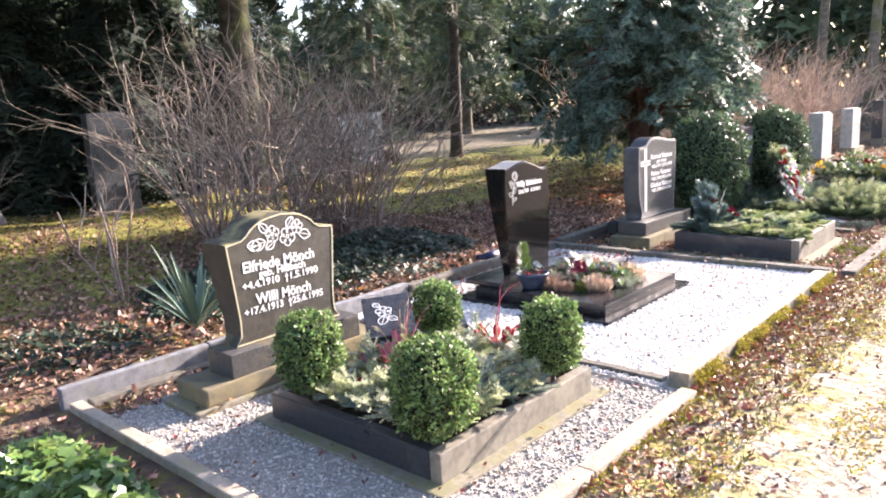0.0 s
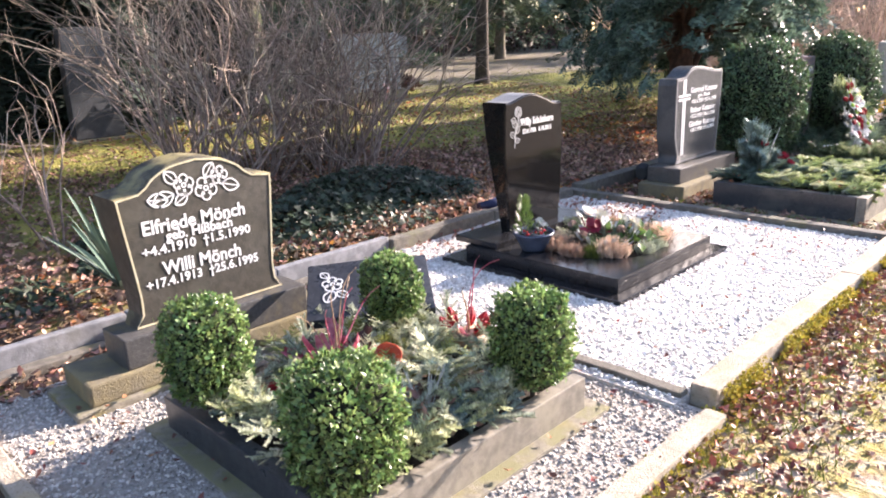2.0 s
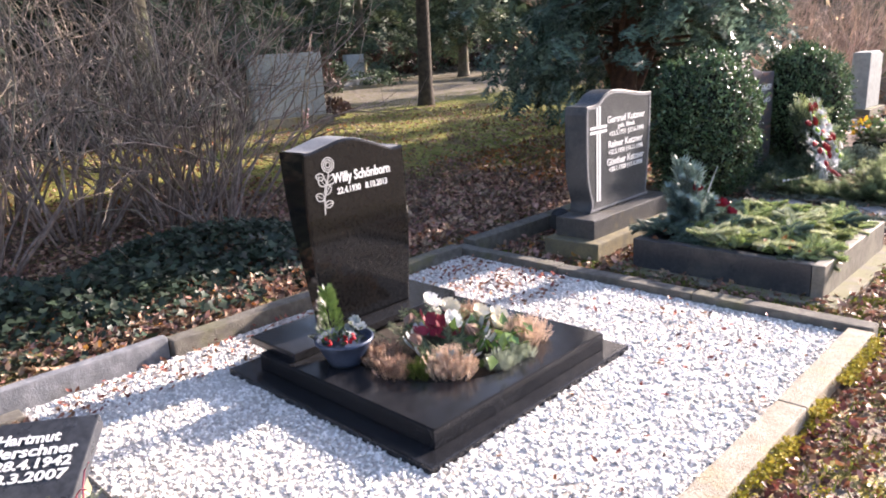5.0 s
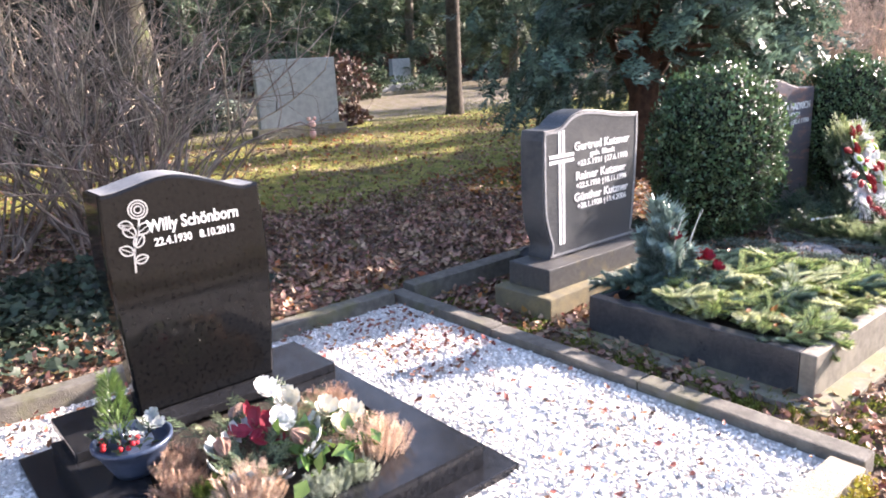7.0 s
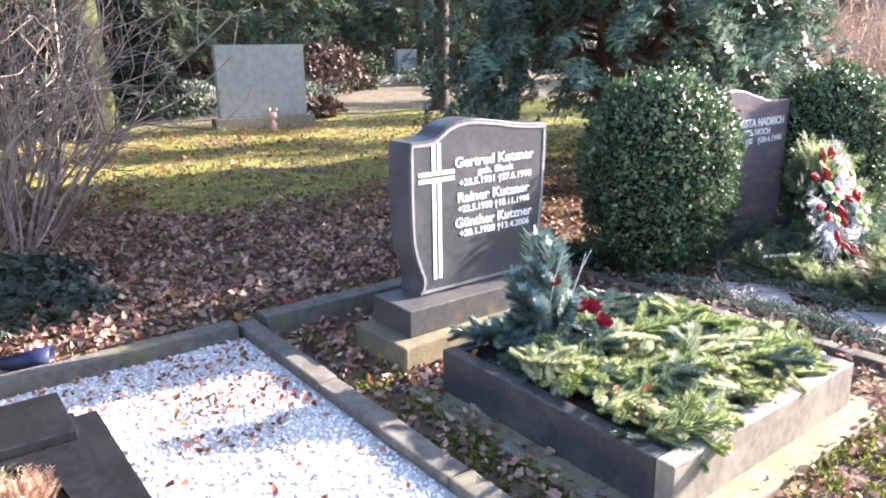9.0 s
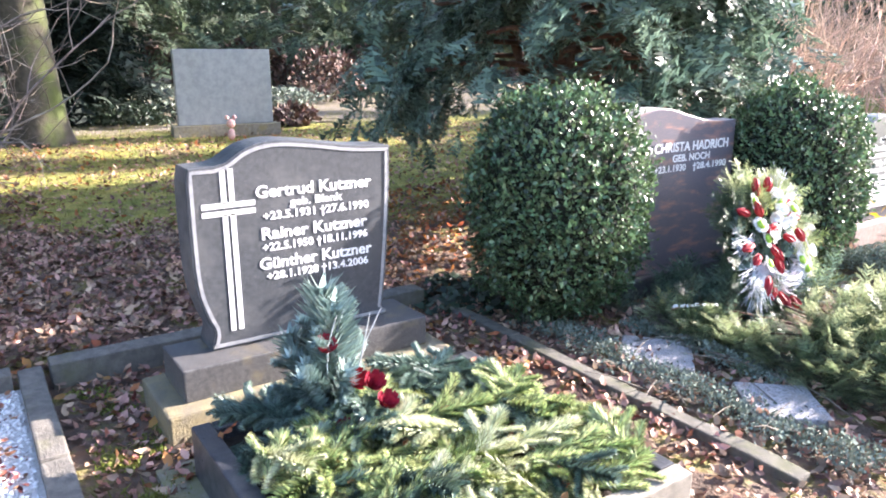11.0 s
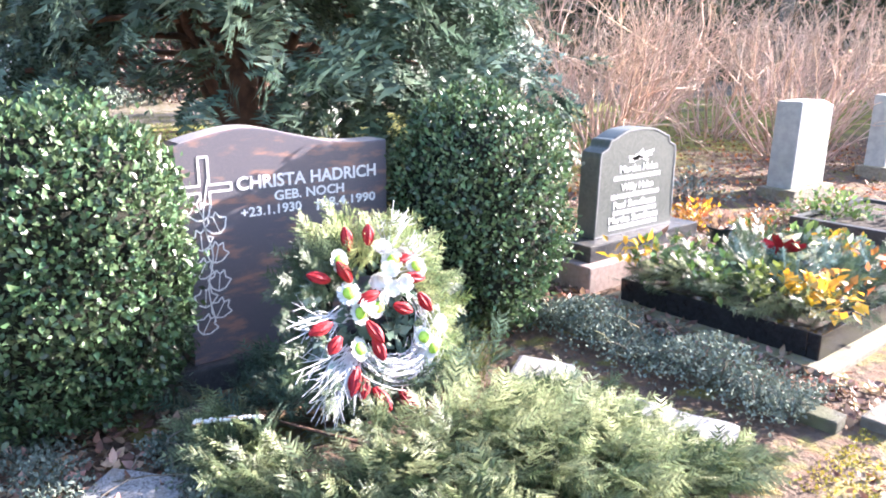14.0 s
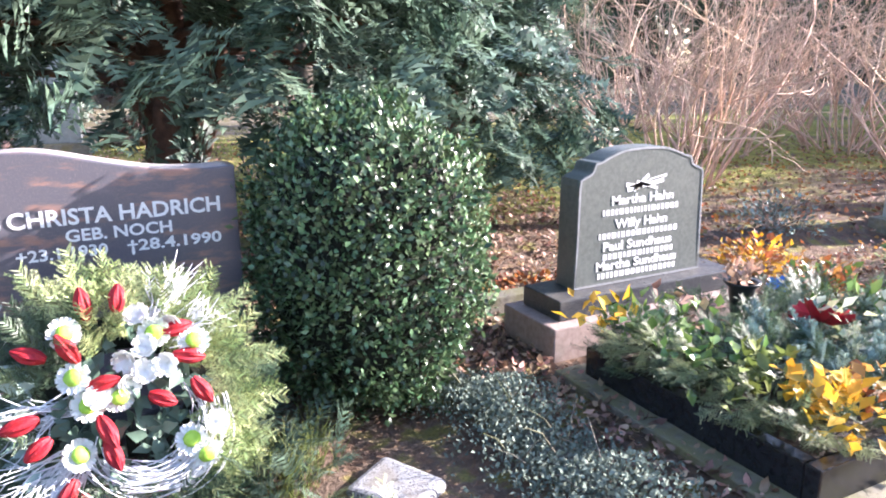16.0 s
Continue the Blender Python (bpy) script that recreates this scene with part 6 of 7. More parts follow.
def juniper():
    r = np.random.default_rng(171)
    e = thing("juniper", (-2.3, 9.7, 0.0), "low spreading juniper with yellow-green feathery sprays", "shrub")
    n = 2000
    x, y = r.uniform(-3.05, -1.62, n), r.uniform(9.02, 10.5, n)
    keep = ~((x < -2.42) & (y > 9.25) & (y < 10.25)) & ~((x > -2.3) & (x < -1.72) & (y > 10.34)) & ~((x < -2.35) & (y > 10.26))
    x, y = x[keep], y[keep]
    n = len(x)
    h = mound(x, y) * r.uniform(0.25, 1.0, n)
    out = np.column_stack([(x + 2.2) * 0.9 + 0.35, (y - 9.65) * 0.9 - 0.1, np.full(n, 0.35)]) + r.normal(0, 0.35, (n, 3))
    ob = sprays("spray", BOUGH_SCALE, np.column_stack([x + 2.3, y - 9.7, h]), out, r.uniform(0.12, 0.21, n), M_JUNIPER, e, seed=172)
    # lower layer in a darker green paints the shaded gaps under the sprays
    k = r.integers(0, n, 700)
    sprays("inner_spray", BOUGH_SCALE, np.column_stack([x[k] + 2.3, y[k] - 9.7, h[k] * 0.55]), out[k] + (0, 0, 0.2), r.uniform(0.12, 0.22, 700), M_WREATHGREEN, e, "inner sprays in darker green, painting the shade within the juniper", seed=174)
    m_ = 46
    xx, yy = r.uniform(-2.35, -1.66, m_), r.uniform(10.12, 10.3, m_)
    sprays("frosted_spray", BOUGH_SCALE, np.column_stack([xx + 2.3, yy - 9.7, r.uniform(0.03, 0.13, m_)]), np.column_stack([r.normal(0.4, 0.5, m_), r.normal(0, 0.5, m_), r.uniform(0.1, 0.8, m_)]), r.uniform(0.10, 0.18, m_), M_FROST, e, "pale frosted tips", seed=175)
    for i in range(18):
        a = i * 0.35 * math.pi + r.uniform(-0.2, 0.2)
        ln = r.uniform(0.3, 0.7)
        v, f = tube_set([(np.array([(0, -0.05, 0.0), (0.4 * ln * math.cos(a), -0.05 + 0.4 * ln * math.sin(a), 0.10), (ln * math.cos(a), -0.05 + 0.8 * ln * math.sin(a), 0.14)]), np.array([0.012, 0.008, 0.004]))], 5)
        obj("stem", np_mesh("stem", v, f), M_YEWBARK, e)
    g = tagged(thing("green_tuft", (-3.1, 9.5, 0), "low dark conifer sprays at the foot of the veined stone", "planting"), kind="stuff")
    n = 170
    xx, yy = r.uniform(-3.35, -2.7, n), r.uniform(9.15, 10.4, n)
    sprays("spray", BOUGH_SCALE, np.column_stack([xx + 3.1, yy - 9.5, r.uniform(0.0, 0.1, n)]), np.column_stack([r.normal(0.3, 0.5, n), r.normal(0, 0.6, n), r.uniform(0.2, 0.9, n)]), r.uniform(0.16, 0.3, n), M_YEW, g, seed=173)


juniper()


def creeping(label, x0, x1, y0, y1, n, h, material, seed, leaf=0.02):
    r = np.random.default_rng(seed)
    e = thing("creeping_shrub", ((x0 + x1) / 2, (y0 + y1) / 2, 0), label, "shrub")
    cx, cy = (x0 + x1) / 2, (y0 + y1) / 2
    x, y = r.uniform(x0 - cx, x1 - cx, n), np.clip(r.normal(0, 0.33, n), -1, 1) * (y1 - y0) / 2
    z = h * (0.25 + 0.75 * np.cos(np.clip(y / ((y1 - y0) / 2), -1, 1) * 1.4)) * r.uniform(0.15, 1, n) * (0.7 + 0.3 * np.sin(x * 9 + seed)) + 0.02
    v, f = spread(LEAF_V, LEAF_F, frames(directions(n, r) + (0, 0, 0.5), directions(n, r) + (0, 0, 0.6)), r.uniform(0.7, 1.4, n) * leaf, np.column_stack([x, y, z]))
    obj("foliage", np_mesh("foliage", v, f), material, e)
    lines = []
    for i in range(24):
        o = np.array([r.uniform(x0 - cx, x1 - cx), r.normal(0, 0.08), 0.02])
        d = np.array([r.normal(0, 0.18), r.normal(0, 0.18), h * r.uniform(0.5, 1.2)])
        lines.append((np.array([o, o + d * (0.6, 0.6, 0.8), o + d]), np.array([0.004, 0.003, 0.0015])))
    v, f = tube_set(lines, 4)
    obj("twiggery", np_mesh("twiggery", v, f), M_BARK, e)


creeping("creeping grey-green shrub along the kerb", -3.2, -1.66, 10.70, 11.40, 9500, 0.2, M_COTONEASTER, 181, 0.018)
creeping("thin creeping greenery beside the plates", -3.5, -1.62, 8.34, 8.74, 5000, 0.06, M_COTONEASTER, 182, 0.018)
creeping("thin creeping greenery below the clipped shrub", -3.1, -2.2, 8.8, 9.06, 2200, 0.06, M_COTONEASTER, 183, 0.018)


def wreath():
    r = np.random.default_rng(191)
    e = new("wreath")
    e.matrix_basis = pose(-2.88, 9.745, 0.405, 0, 68, 0) @ pose(0, 0, 0, 0, 0, 90)
    tagged(e, "large funeral wreath with white and red flowers on conifer green", "wreath")
    # local: x to the viewer's right along the row, y upward, z out of the wreath
    n = 420
    a = r.uniform(0, 2 * math.pi, n)
    rr = r.uniform(0.16, 0.33, n)
    p = np.column_stack([rr * np.cos(a), rr * np.sin(a), r.uniform(-0.03, 0.05, n)])
    d = np.column_stack([np.cos(a) + r.normal(0, 0.4, n), np.sin(a) + r.normal(0, 0.4, n), r.uniform(-0.1, 0.6, n)])
    yellow = ((a > 0.1) & (a < 2.1)) | (a > 5.3)
    for nm, k, mt in (("green_spray", ~yellow, M_WREATHGREEN), ("yellow_spray", yellow, M_FIR)):
        v, f = spread(BOUGH_FINE[0], BOUGH_FINE[1], frames(d[k], np.array([[0, 0, 1.0]]) + r.normal(0, 0.3, (k.sum(), 3))), r.uniform(0.11, 0.2, k.sum()), p[k])
        obj(nm, np_mesh(nm, v, f), mt, e)
    n = 150
    a, q = r.uniform(0, 2 * math.pi, n), 0.21 * np.sqrt(r.uniform(0, 1, n))
    v, f = spread(LEAF_V, LEAF_F, frames(r.normal(0, 1, (n, 3)) * (1, 1, 0.4) + (0, 0, 0.2), r.normal(0, 0.6, (n, 3)) + (0, 0, 1)), r.uniform(0.05, 0.085, n), np.column_stack([q * np.cos(a), q * np.sin(a), r.uniform(0.02, 0.075, n)]))
    obj("filling_leaf", np_mesh("filling_leaf", v, f), M_YUCCA, e, "dull green leaves between the flowers")
    n = 70
    a = r.uniform(2.2, 4.4, n)
    p = np.column_stack([0.27 * np.cos(a), 0.27 * np.sin(a), r.uniform(0, 0.06, n)])
    v, f = spread(IVY_V, IVY_F, frames(np.column_stack([np.cos(a), np.sin(a), r.uniform(0, 1, n)]), r.normal(0, 1, (n, 3)) + (0, 0, 1)), r.uniform(0.06, 0.1, n), p)
    obj("broad_leaf", np_mesh("broad_leaf", v, f), M_BLUEFIR, e)
    bm = bmesh.new()
    k, m_ = 28, 10
    rows = [[bm.verts.new(((0.22 + 0.055 * math.cos(q)) * math.cos(b), (0.22 + 0.055 * math.cos(q)) * math.sin(b), 0.055 * math.sin(q) - 0.03)) for q in np.linspace(0, 2 * math.pi, m_ + 1)[:-1]] for b in np.linspace(0, 2 * math.pi, k + 1)[:-1]]
    for i in range(k):
        for j in range(m_):
            bm.faces.new((rows[i][j], rows[(i + 1) % k][j], rows[(i + 1) % k][(j + 1) % m_], rows[i][(j + 1) % m_]))
    # hidden base ring, given the painted near-black of the shrub cores
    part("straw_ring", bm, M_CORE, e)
    lines = []
    for i in range(270):
        b0, rad, zz = r.uniform(-2.9, -1.0), 0.175 + r.normal(0, 0.026), 0.05 + r.normal(0, 0.02)
        bs = b0 + np.linspace(0, r.uniform(0.9, 2.0), 9)
        lines.append((np.array([(0.05 + (rad + 0.012 * math.sin(3 * b + i)) * math.cos(b), -0.07 + (rad + 0.012 * math.sin(3 * b + i)) * math.sin(b), zz + 0.012 * math.sin(5 * b + i)) for b in bs]), np.full(9, 0.0019)))
    v, f = tube_set(lines, 4)
    obj("twig_ring", np_mesh("twig_ring", v, f), M_WHITETWIG, e, "white painted twig ring")
    for x0, y0, a0, cnt, ln in ((-0.14, -0.12, 3.8, 30, 0.28), (-0.16, 0.02, 3.4, 14, 0.22), (0.10, 0.22, 0.95, 16, 0.22), (0.14, 0.18, 0.5, 12, 0.18)):
        lines = []
        for i in range(int(cnt * 1.7)):
            a = a0 + r.normal(0, 0.28)
            l = ln * r.uniform(0.6, 1.1)
            o = np.array([x0 + r.normal(0, 0.02), y0 + r.normal(0, 0.02), 0.06])
            dd = np.array([math.cos(a), math.sin(a), r.uniform(-0.1, 0.25)])
            side = np.array([-math.sin(a), math.cos(a), 0])
            lines.append((np.array([o, o + dd * l * 0.5 + side * r.normal(0, 0.01), o + dd * l]), np.array([0.0024, 0.002, 0.0012])))
            for _ in range(2):
                q = o + dd * l * r.uniform(0.4, 0.8)
                lines.append((np.array([q, q + (dd + side * r.choice((-0.7, 0.7))) * l * 0.2]), np.array([0.0016, 0.001])))
        v, f = tube_set(lines, 4)
        obj("twig_fan", np_mesh("twig_fan", v, f), M_WHITETWIG, e, "fan of white painted twigs")
    for i, (x, y) in enumerate(((-0.12, 0.20), (-0.11, 0.09), (-0.12, -0.09), (-0.02, 0.03), (0.17, 0.13), (0.13, -0.11), (0.16, -0.15), (-0.09, 0.02), (0.08, 0.17))):
        fl = part("daisy", petal_ring(15, 0.047, 0.024, 0.08, 1, 70 + i, 0.25), M_WHITE, e, "white flower")
        fl.matrix_basis = pose(1.2 * x, 1.2 * y - 0.01, 0.095, r.uniform(-25, 25), r.uniform(-25, 25), r.uniform(0, 90))
        part("centre", ball(0.026, 1, 1, 0.55, 2, 0.15), M_LIME, fl, "lime green centre").matrix_basis = pose(0, 0, 0.012)
    for i, (x, y) in enumerate(((0.01, 0.12), (0.05, 0.08), (0.10, 0.09), (-0.07, 0.03), (0.00, 0.06), (0.06, 0.14), (0.20, -0.08), (0.05, 0.22), (0.12, 0.2))):
        ob = part("white_bloom", petal_ring(8, 0.037, 0.03, 0.6, 2, 90 + i, 0.3), M_WHITE, e, "white flower")
        ob.matrix_basis = pose(1.15 * x, 1.15 * y - 0.01, 0.09 + r.uniform(0, 0.03), r.uniform(-35, 35), r.uniform(-35, 35), r.uniform(0, 90))
    for i, (x, y, a) in enumerate(((-0.07, 0.24, 95), (0.0, 0.25, 80), (-0.17, 0.16, 155), (-0.10, 0.14, 120), (0.10, 0.18, 10), (0.12, 0.12, -15), (-0.2, 0.02, 190), (-0.18, -0.03, 215), (-0.07, 0.0, -70), (-0.06, -0.06, -75),
                                  (0.16, 0.05, -60), (-0.12, -0.18, 245), (-0.10, -0.22, -70), (0.0, -0.26, -60), (-0.09, 0.07, 10), (0.05, 0.03, -30), (-0.14, -0.14, 240))):
        ob = part("red_pod", spindle(r.uniform(0.075, 0.115), 0.022, 10, 6, 0.2), M_RED, e, "red pod")
        put(ob, (1.15 * x, 1.15 * y - 0.02, 0.085 + r.uniform(0, 0.02)), (math.cos(radians(a)), math.sin(radians(a)), r.uniform(-0.1, 0.3)))
    part("stand", box(-0.02, 0.02, -0.40, -0.1, -0.06, -0.035, 0.004), M_CORE, e)


wreath()


# planting of the black bordered bed
def autumn_bed():
    r = np.random.default_rng(201)
    e = thing("bed_planting", (-2.47, 12.3, 0.13), "mixed conifer sprays and leaves spilling over the black border", "planting")
    n = 520
    x, y = r.uniform(-0.56, 0.56, n), r.uniform(-0.68, 0.72, n)
    edge = np.column_stack([x * 0.8, y * 0.8, r.uniform(0.05, 0.7, n)]) + r.normal(0, 0.35, (n, 3))
    sprays("conifer_spray", BOUGH_FINE, np.column_stack([x, y, r.uniform(0.0, 0.14, n)]), edge, r.uniform(0.12, 0.2, n), M_WREATHGREEN, e, seed=202)
    n = 80
    y = r.uniform(-0.66, -0.5, n)
    sprays("hanging_spray", BOUGH_FINE, np.column_stack([r.uniform(-0.5, 0.57, n), y, r.uniform(0.08, 0.15, n)]), np.column_stack([r.normal(0.2, 0.5, n), r.normal(-0.7, 0.3, n), r.normal(0.15, 0.3, n)]), r.uniform(0.12, 0.2, n), M_JUNIPER, e, seed=203)
    n = 130
    sprays("blue_spray", BOUGH_FIR, np.column_stack([r.uniform(-0.2, 0.4, n), r.uniform(-0.3, 0.6, n), r.uniform(0.05, 0.14, n)]), directions(n, r) + (0, 0, 0.2), r.uniform(0.1, 0.17, n), M_BLUEFIR, e, seed=204)
    for cx, cy, k, mt in ((0.42, -0.42, 80, M_YELLOW), (0.45, -0.25, 30, M_LEAFORANGE), (-0.58, -0.62, 26, M_YELLOW), (-0.45, -0.25, 40, M_LEAF), (-0.30, -0.35, 50, M_IVYBRIGHT), (0.1, 0.45, 30, M_GREYFIR), (-0.1, 0.6, 60, M_IVYBRIGHT), (0.5, 0.3, 26, M_LEAFORANGE), (-0.5, -0.5, 50, M_IVYBRIGHT), (0.2, -0.5, 70, M_THUJA), (-0.1, -0.55, 60, M_IVYBRIGHT), (0.0, 0.2, 40, M_FROST), (0.48, -0.55, 26, M_YELLOW)):
        p = np.column_stack([cx + r.normal(0, 0.08, k), cy + r.normal(0, 0.08, k), 0.08 + r.uniform(0, 0.16, k)])
        sprays("leafy_tuft", (LEAF_V, LEAF_F), p, directions(k, r) + (0, 0, 0.5), r.uniform(0.05, 0.09, k), mt, e, "yellow autumn leaves" if mt is M_YELLOW else "", seed=int(205 + k))
    v = thing("grave_vase", (-2.90, 12.40, 0.16), "black plastic grave vase with dried flowers", "vase")
    bm = bmesh.new()
    prof = [(0.035, 0.0), (0.045, 0.1), (0.062, 0.20), (0.085, 0.225), (0.085, 0.232), (0.06, 0.225), (0.04, 0.12)]
    rows = [[bm.verts.new((q * math.cos(a), q * math.sin(a), z)) for a in np.linspace(0, 2 * math.pi, 21)[:-1]] for q, z in prof]
    for a, b in zip(rows, rows[1:]):
        for i in range(20):
            bm.faces.new((a[i], a[(i + 1) % 20], b[(i + 1) % 20], b[i])).smooth = True
    bm.faces.new(rows[-1])
    part("vase", bm, M_DARKPOT, v)
    n = 60
    sprays("dried_flower", (LEAF_V, LEAF_F), np.column_stack([r.normal(0, 0.05, n), r.normal(0, 0.05, n), r.uniform(0.2, 0.3, n)]), directions(n, r) + (0, 0, 0.7), r.uniform(0.04, 0.07, n), M_HEATHER, v, "faded dried flowers")
    lamp = thing("paper_flower", (-2.50, 12.42, 0.29), "red paper flower lying among the sprays", "decoration")
    for i in range(7):
        ob = part("petal", petal_ring(1, 0.11, 0.07, 0.6, 1, 220 + i), M_RED, lamp)
        ob.matrix_basis = pose(0, 0, 0.02, r.uniform(-60, 10), r.uniform(-30, 30), i * 52)

    for i, (x, y, q) in enumerate(((-2.36, 12.52, 0.045), (-2.28, 12.60, 0.038), (-2.44, 12.62, 0.035), (-2.22, 12.50, 0.03))):
        ob = part("cobble", ball(q, 1.25, 1.0, 0.7, 2, 0.2), M_PLATE)
        ob.matrix_basis = pose(x, y, 0.24, 0, 0, 40 * i)
        tagged(ob, "rounded grey pebble among conifer sprays", "pebble", "pebbles in the bed")


autumn_bed()


def autumn_shrub(at, r0, n, materials, seed, label, leaf=0.06):
    r = np.random.default_rng(seed)
    e = thing("autumn_plant", (at[0], at[1], float(land(at[0], at[1]))), label, "plant")
    for k, mt in enumerate(materials):
        d = directions(n, r)
        d[:, 2] = np.abs(d[:, 2])
        p = d * r0 * r.uniform(0.3, 1.0, (n, 1)) * (1, 1, 0.75) + (0, 0, 0.02)
        sprays("foliage", (LEAF_V, LEAF_F), p, d + directions(n, r) * 0.8, r.uniform(0.7, 1.3, n) * leaf, mt, e, seed=seed + k)
    lines = [(np.array([(0, 0, 0), d * r0 * 0.5, d * r0 * 0.95]), np.array([0.006, 0.004, 0.002])) for d in unit(np.abs(directions(14, r)) * (1, 1, 1) * np.where(r.uniform(size=(14, 3)) < 0.5, (-1, -1, 1), (1, 1, 1)))]
    v, f = tube_set(lines, 4)
    obj("stalk", np_mesh("stalk", v, f), M_TWIG, e)


autumn_shrub((-3.9, 13.7), 0.32, 160, (M_YELLOW, M_LEAFORANGE), 231, "low plant with yellow and orange leaves")
autumn_shrub((-3.3, 13.6), 0.28, 170, (M_LEAFORANGE, M_IVYBRIGHT), 232, "low plant with orange-green leaves")
autumn_shrub((-2.6, 13.5), 0.3, 170, (M_IVYBRIGHT, M_YELLOW), 233, "low green plant with yellowing leaves")
autumn_shrub((-4.4, 14.5), 0.4, 200, (M_BLUEFIR, M_COTONEASTER), 234, "low blue-green shrub in leaf litter", 0.04)
autumn_shrub((-3.2, 14.7), 0.42, 260, (M_IVYBRIGHT, M_BOX), 235, "bright green shrub by the next grave")
autumn_shrub((-2.5, 15.0), 0.4, 220, (M_LEAFORANGE, M_COTONEASTER), 236, "low orange-brown shrub by the next grave")
autumn_shrub((-2.2, 16.4), 0.45, 240, (M_YELLOW, M_IVYBRIGHT), 237, "low yellow-green plants on a distant grave")
autumn_shrub((-2.6, 18.2), 0.45, 240, (M_LEAFORANGE, M_IVYBRIGHT), 238, "low orange-green plants on a distant grave")
grave_border("dark low border of the next grave", -3.3, -1.9, 14.2, 15.6, 0.0, 0.15, 0.07, 0.12, M_BEDSTONE, 0.06)
ob = part("blue_decoration", petal_ring(6, 0.07, 0.05, 0.4, 2, 6), M_BLUE)
ob.matrix_basis = pose(-3.35, 13.25, 0.10, 20, 20, 0)
tagged(ob, "small bright blue paper flower on the ground", "decoration")


def yucca():
    r = np.random.default_rng(241)
    z0 = float(land(-4.45, 2.35))
    e = thing("yucca", (-4.45, 2.35, z0 - 0.01), "yucca with stiff blue-green sword leaves", "plant")
    for i in range(26):
        a = r.uniform(0, 2 * math.pi)
        el = radians(r.uniform(20, 82))
        ln = r.uniform(0.45, 0.72)
        bm = bmesh.new()
        rows = []
        for t in np.linspace(0, 1, 7):
            w = 0.021 * math.sin(math.pi * (0.22 + 0.76 * t)) ** 0.8
            bend = -0.18 * ln * t * t * math.cos(el)
            q = Vector((math.cos(a) * math.cos(el) * ln * t, math.sin(a) * math.cos(el) * ln * t, math.sin(el) * ln * t + bend + 0.05))
            s = Vector((-math.sin(a), math.cos(a), 0))
            up = Vector((-math.cos(a) * math.sin(el), -math.sin(a) * math.sin(el), math.cos(el)))
            rows.append([bm.verts.new(q + s * w * k + up * abs(k) * w * 0.5) for k in (-1, 0, 1)])
        for p, q in zip(rows, rows[1:]):
            for j in (0, 1):
                bm.faces.new((p[j], p[j + 1], q[j + 1], q[j]))
        part("leaf", bm, M_YUCCA, e)
    part("crown_base", ball(0.06, 1, 1, 1.2, 2, 0.3), M_LEAF, e, "dry brown leaf bases")


yucca()


def small_figure():
    x, y = -9.80, 9.0
    bm = ball(0.075, 0.8, 0.8, 1.3, 2)
    for c, r_ in (((0, 0, 0.17), 0.07), ((0, -0.06, 0.27), 0.035), ((0, 0.06, 0.27), 0.035)):
        bmesh.ops.create_icosphere(bm, subdivisions=2, radius=r_, matrix=Matrix.Translation(c))
    ob = part("garden_figure", bm, M_PINKFIG)
    ob.matrix_basis = pose(x, y, float(land(x, y)) + 0.09)
    ob.scale = (0.8, 0.8, 0.8)
    tagged(ob, "small faded pink garden figure before a gravestone", "figure")


small_figure()


def lathe(prof, n=20):
    """A turned vessel with a wall: (radius, height) along its profile, closed at both ends."""
    bm = bmesh.new()
    rows = [[bm.verts.new((q * math.cos(a), q * math.sin(a), z)) for a in np.linspace(0, 2 * math.pi, n + 1)[:-1]] for q, z in prof]
    for a, b in zip(rows, rows[1:]):
        for i in range(n):
            bm.faces.new((a[i], a[(i + 1) % n], b[(i + 1) % n], b[i])).smooth = True
    bm.faces.new(rows[0][::-1])
    bm.faces.new(rows[-1])
    return bm


def cast_off_pots():
    e = thing("flower_pot", (-3.88, 7.06, 0.075), "black plastic flower pot lying on its side by the gravestone", "plant pot")
    ob = part("pot", lathe(((0.055, 0.0), (0.08, 0.15), (0.09, 0.152), (0.09, 0.17), (0.08, 0.17), (0.052, 0.01))), M_DARKPOT, e)
    ob.matrix_basis = pose(0, 0, 0.02, 96, 0, 200)
    z = float(land(-4.22, 5.12))
    v = thing("grave_vase", (-4.22, 5.12, z + 0.04), "dark blue plastic grave vase lying in the ivy", "vase")
    ob = part("vase", lathe(((0.03, 0.0), (0.045, 0.12), (0.06, 0.2), (0.066, 0.2), (0.05, 0.12), (0.028, 0.01))), M_DARKBLUE, v)
    ob.matrix_basis = pose(0, 0, 0.01, 92, 0, 160)


cast_off_pots()


def willow_twig():
    r = np.random.default_rng(321)
    e = thing("willow_twig", (-2.88, 8.99, 0.13), "pale dry twig with white catkins lying on the juniper", "twig")
    ts = np.linspace(0, 1, 8)
    pts = np.array([(0.12 * t, 0.22 * t, 0.03 + 0.02 * math.sin(3 * t)) for t in ts])
    v, f = tube_set([(pts, 0.004 * (1 - 0.6 * ts))], 5)
    obj("stem", np_mesh("stem", v, f), M_STEM, e)
    for i in range(14):
        q = pts[0] + (pts[-1] - pts[0]) * (i + 1) / 15
        ob = part("catkin", ball(0.009, 1.0, 1.6, 1.0, 1), M_WHITE, e)
        ob.matrix_basis = pose(q[0] + r.normal(0, 0.006), q[1], q[2] + 0.012, r.uniform(-40, 40), 0, r.uniform(-60, 60))


willow_twig()


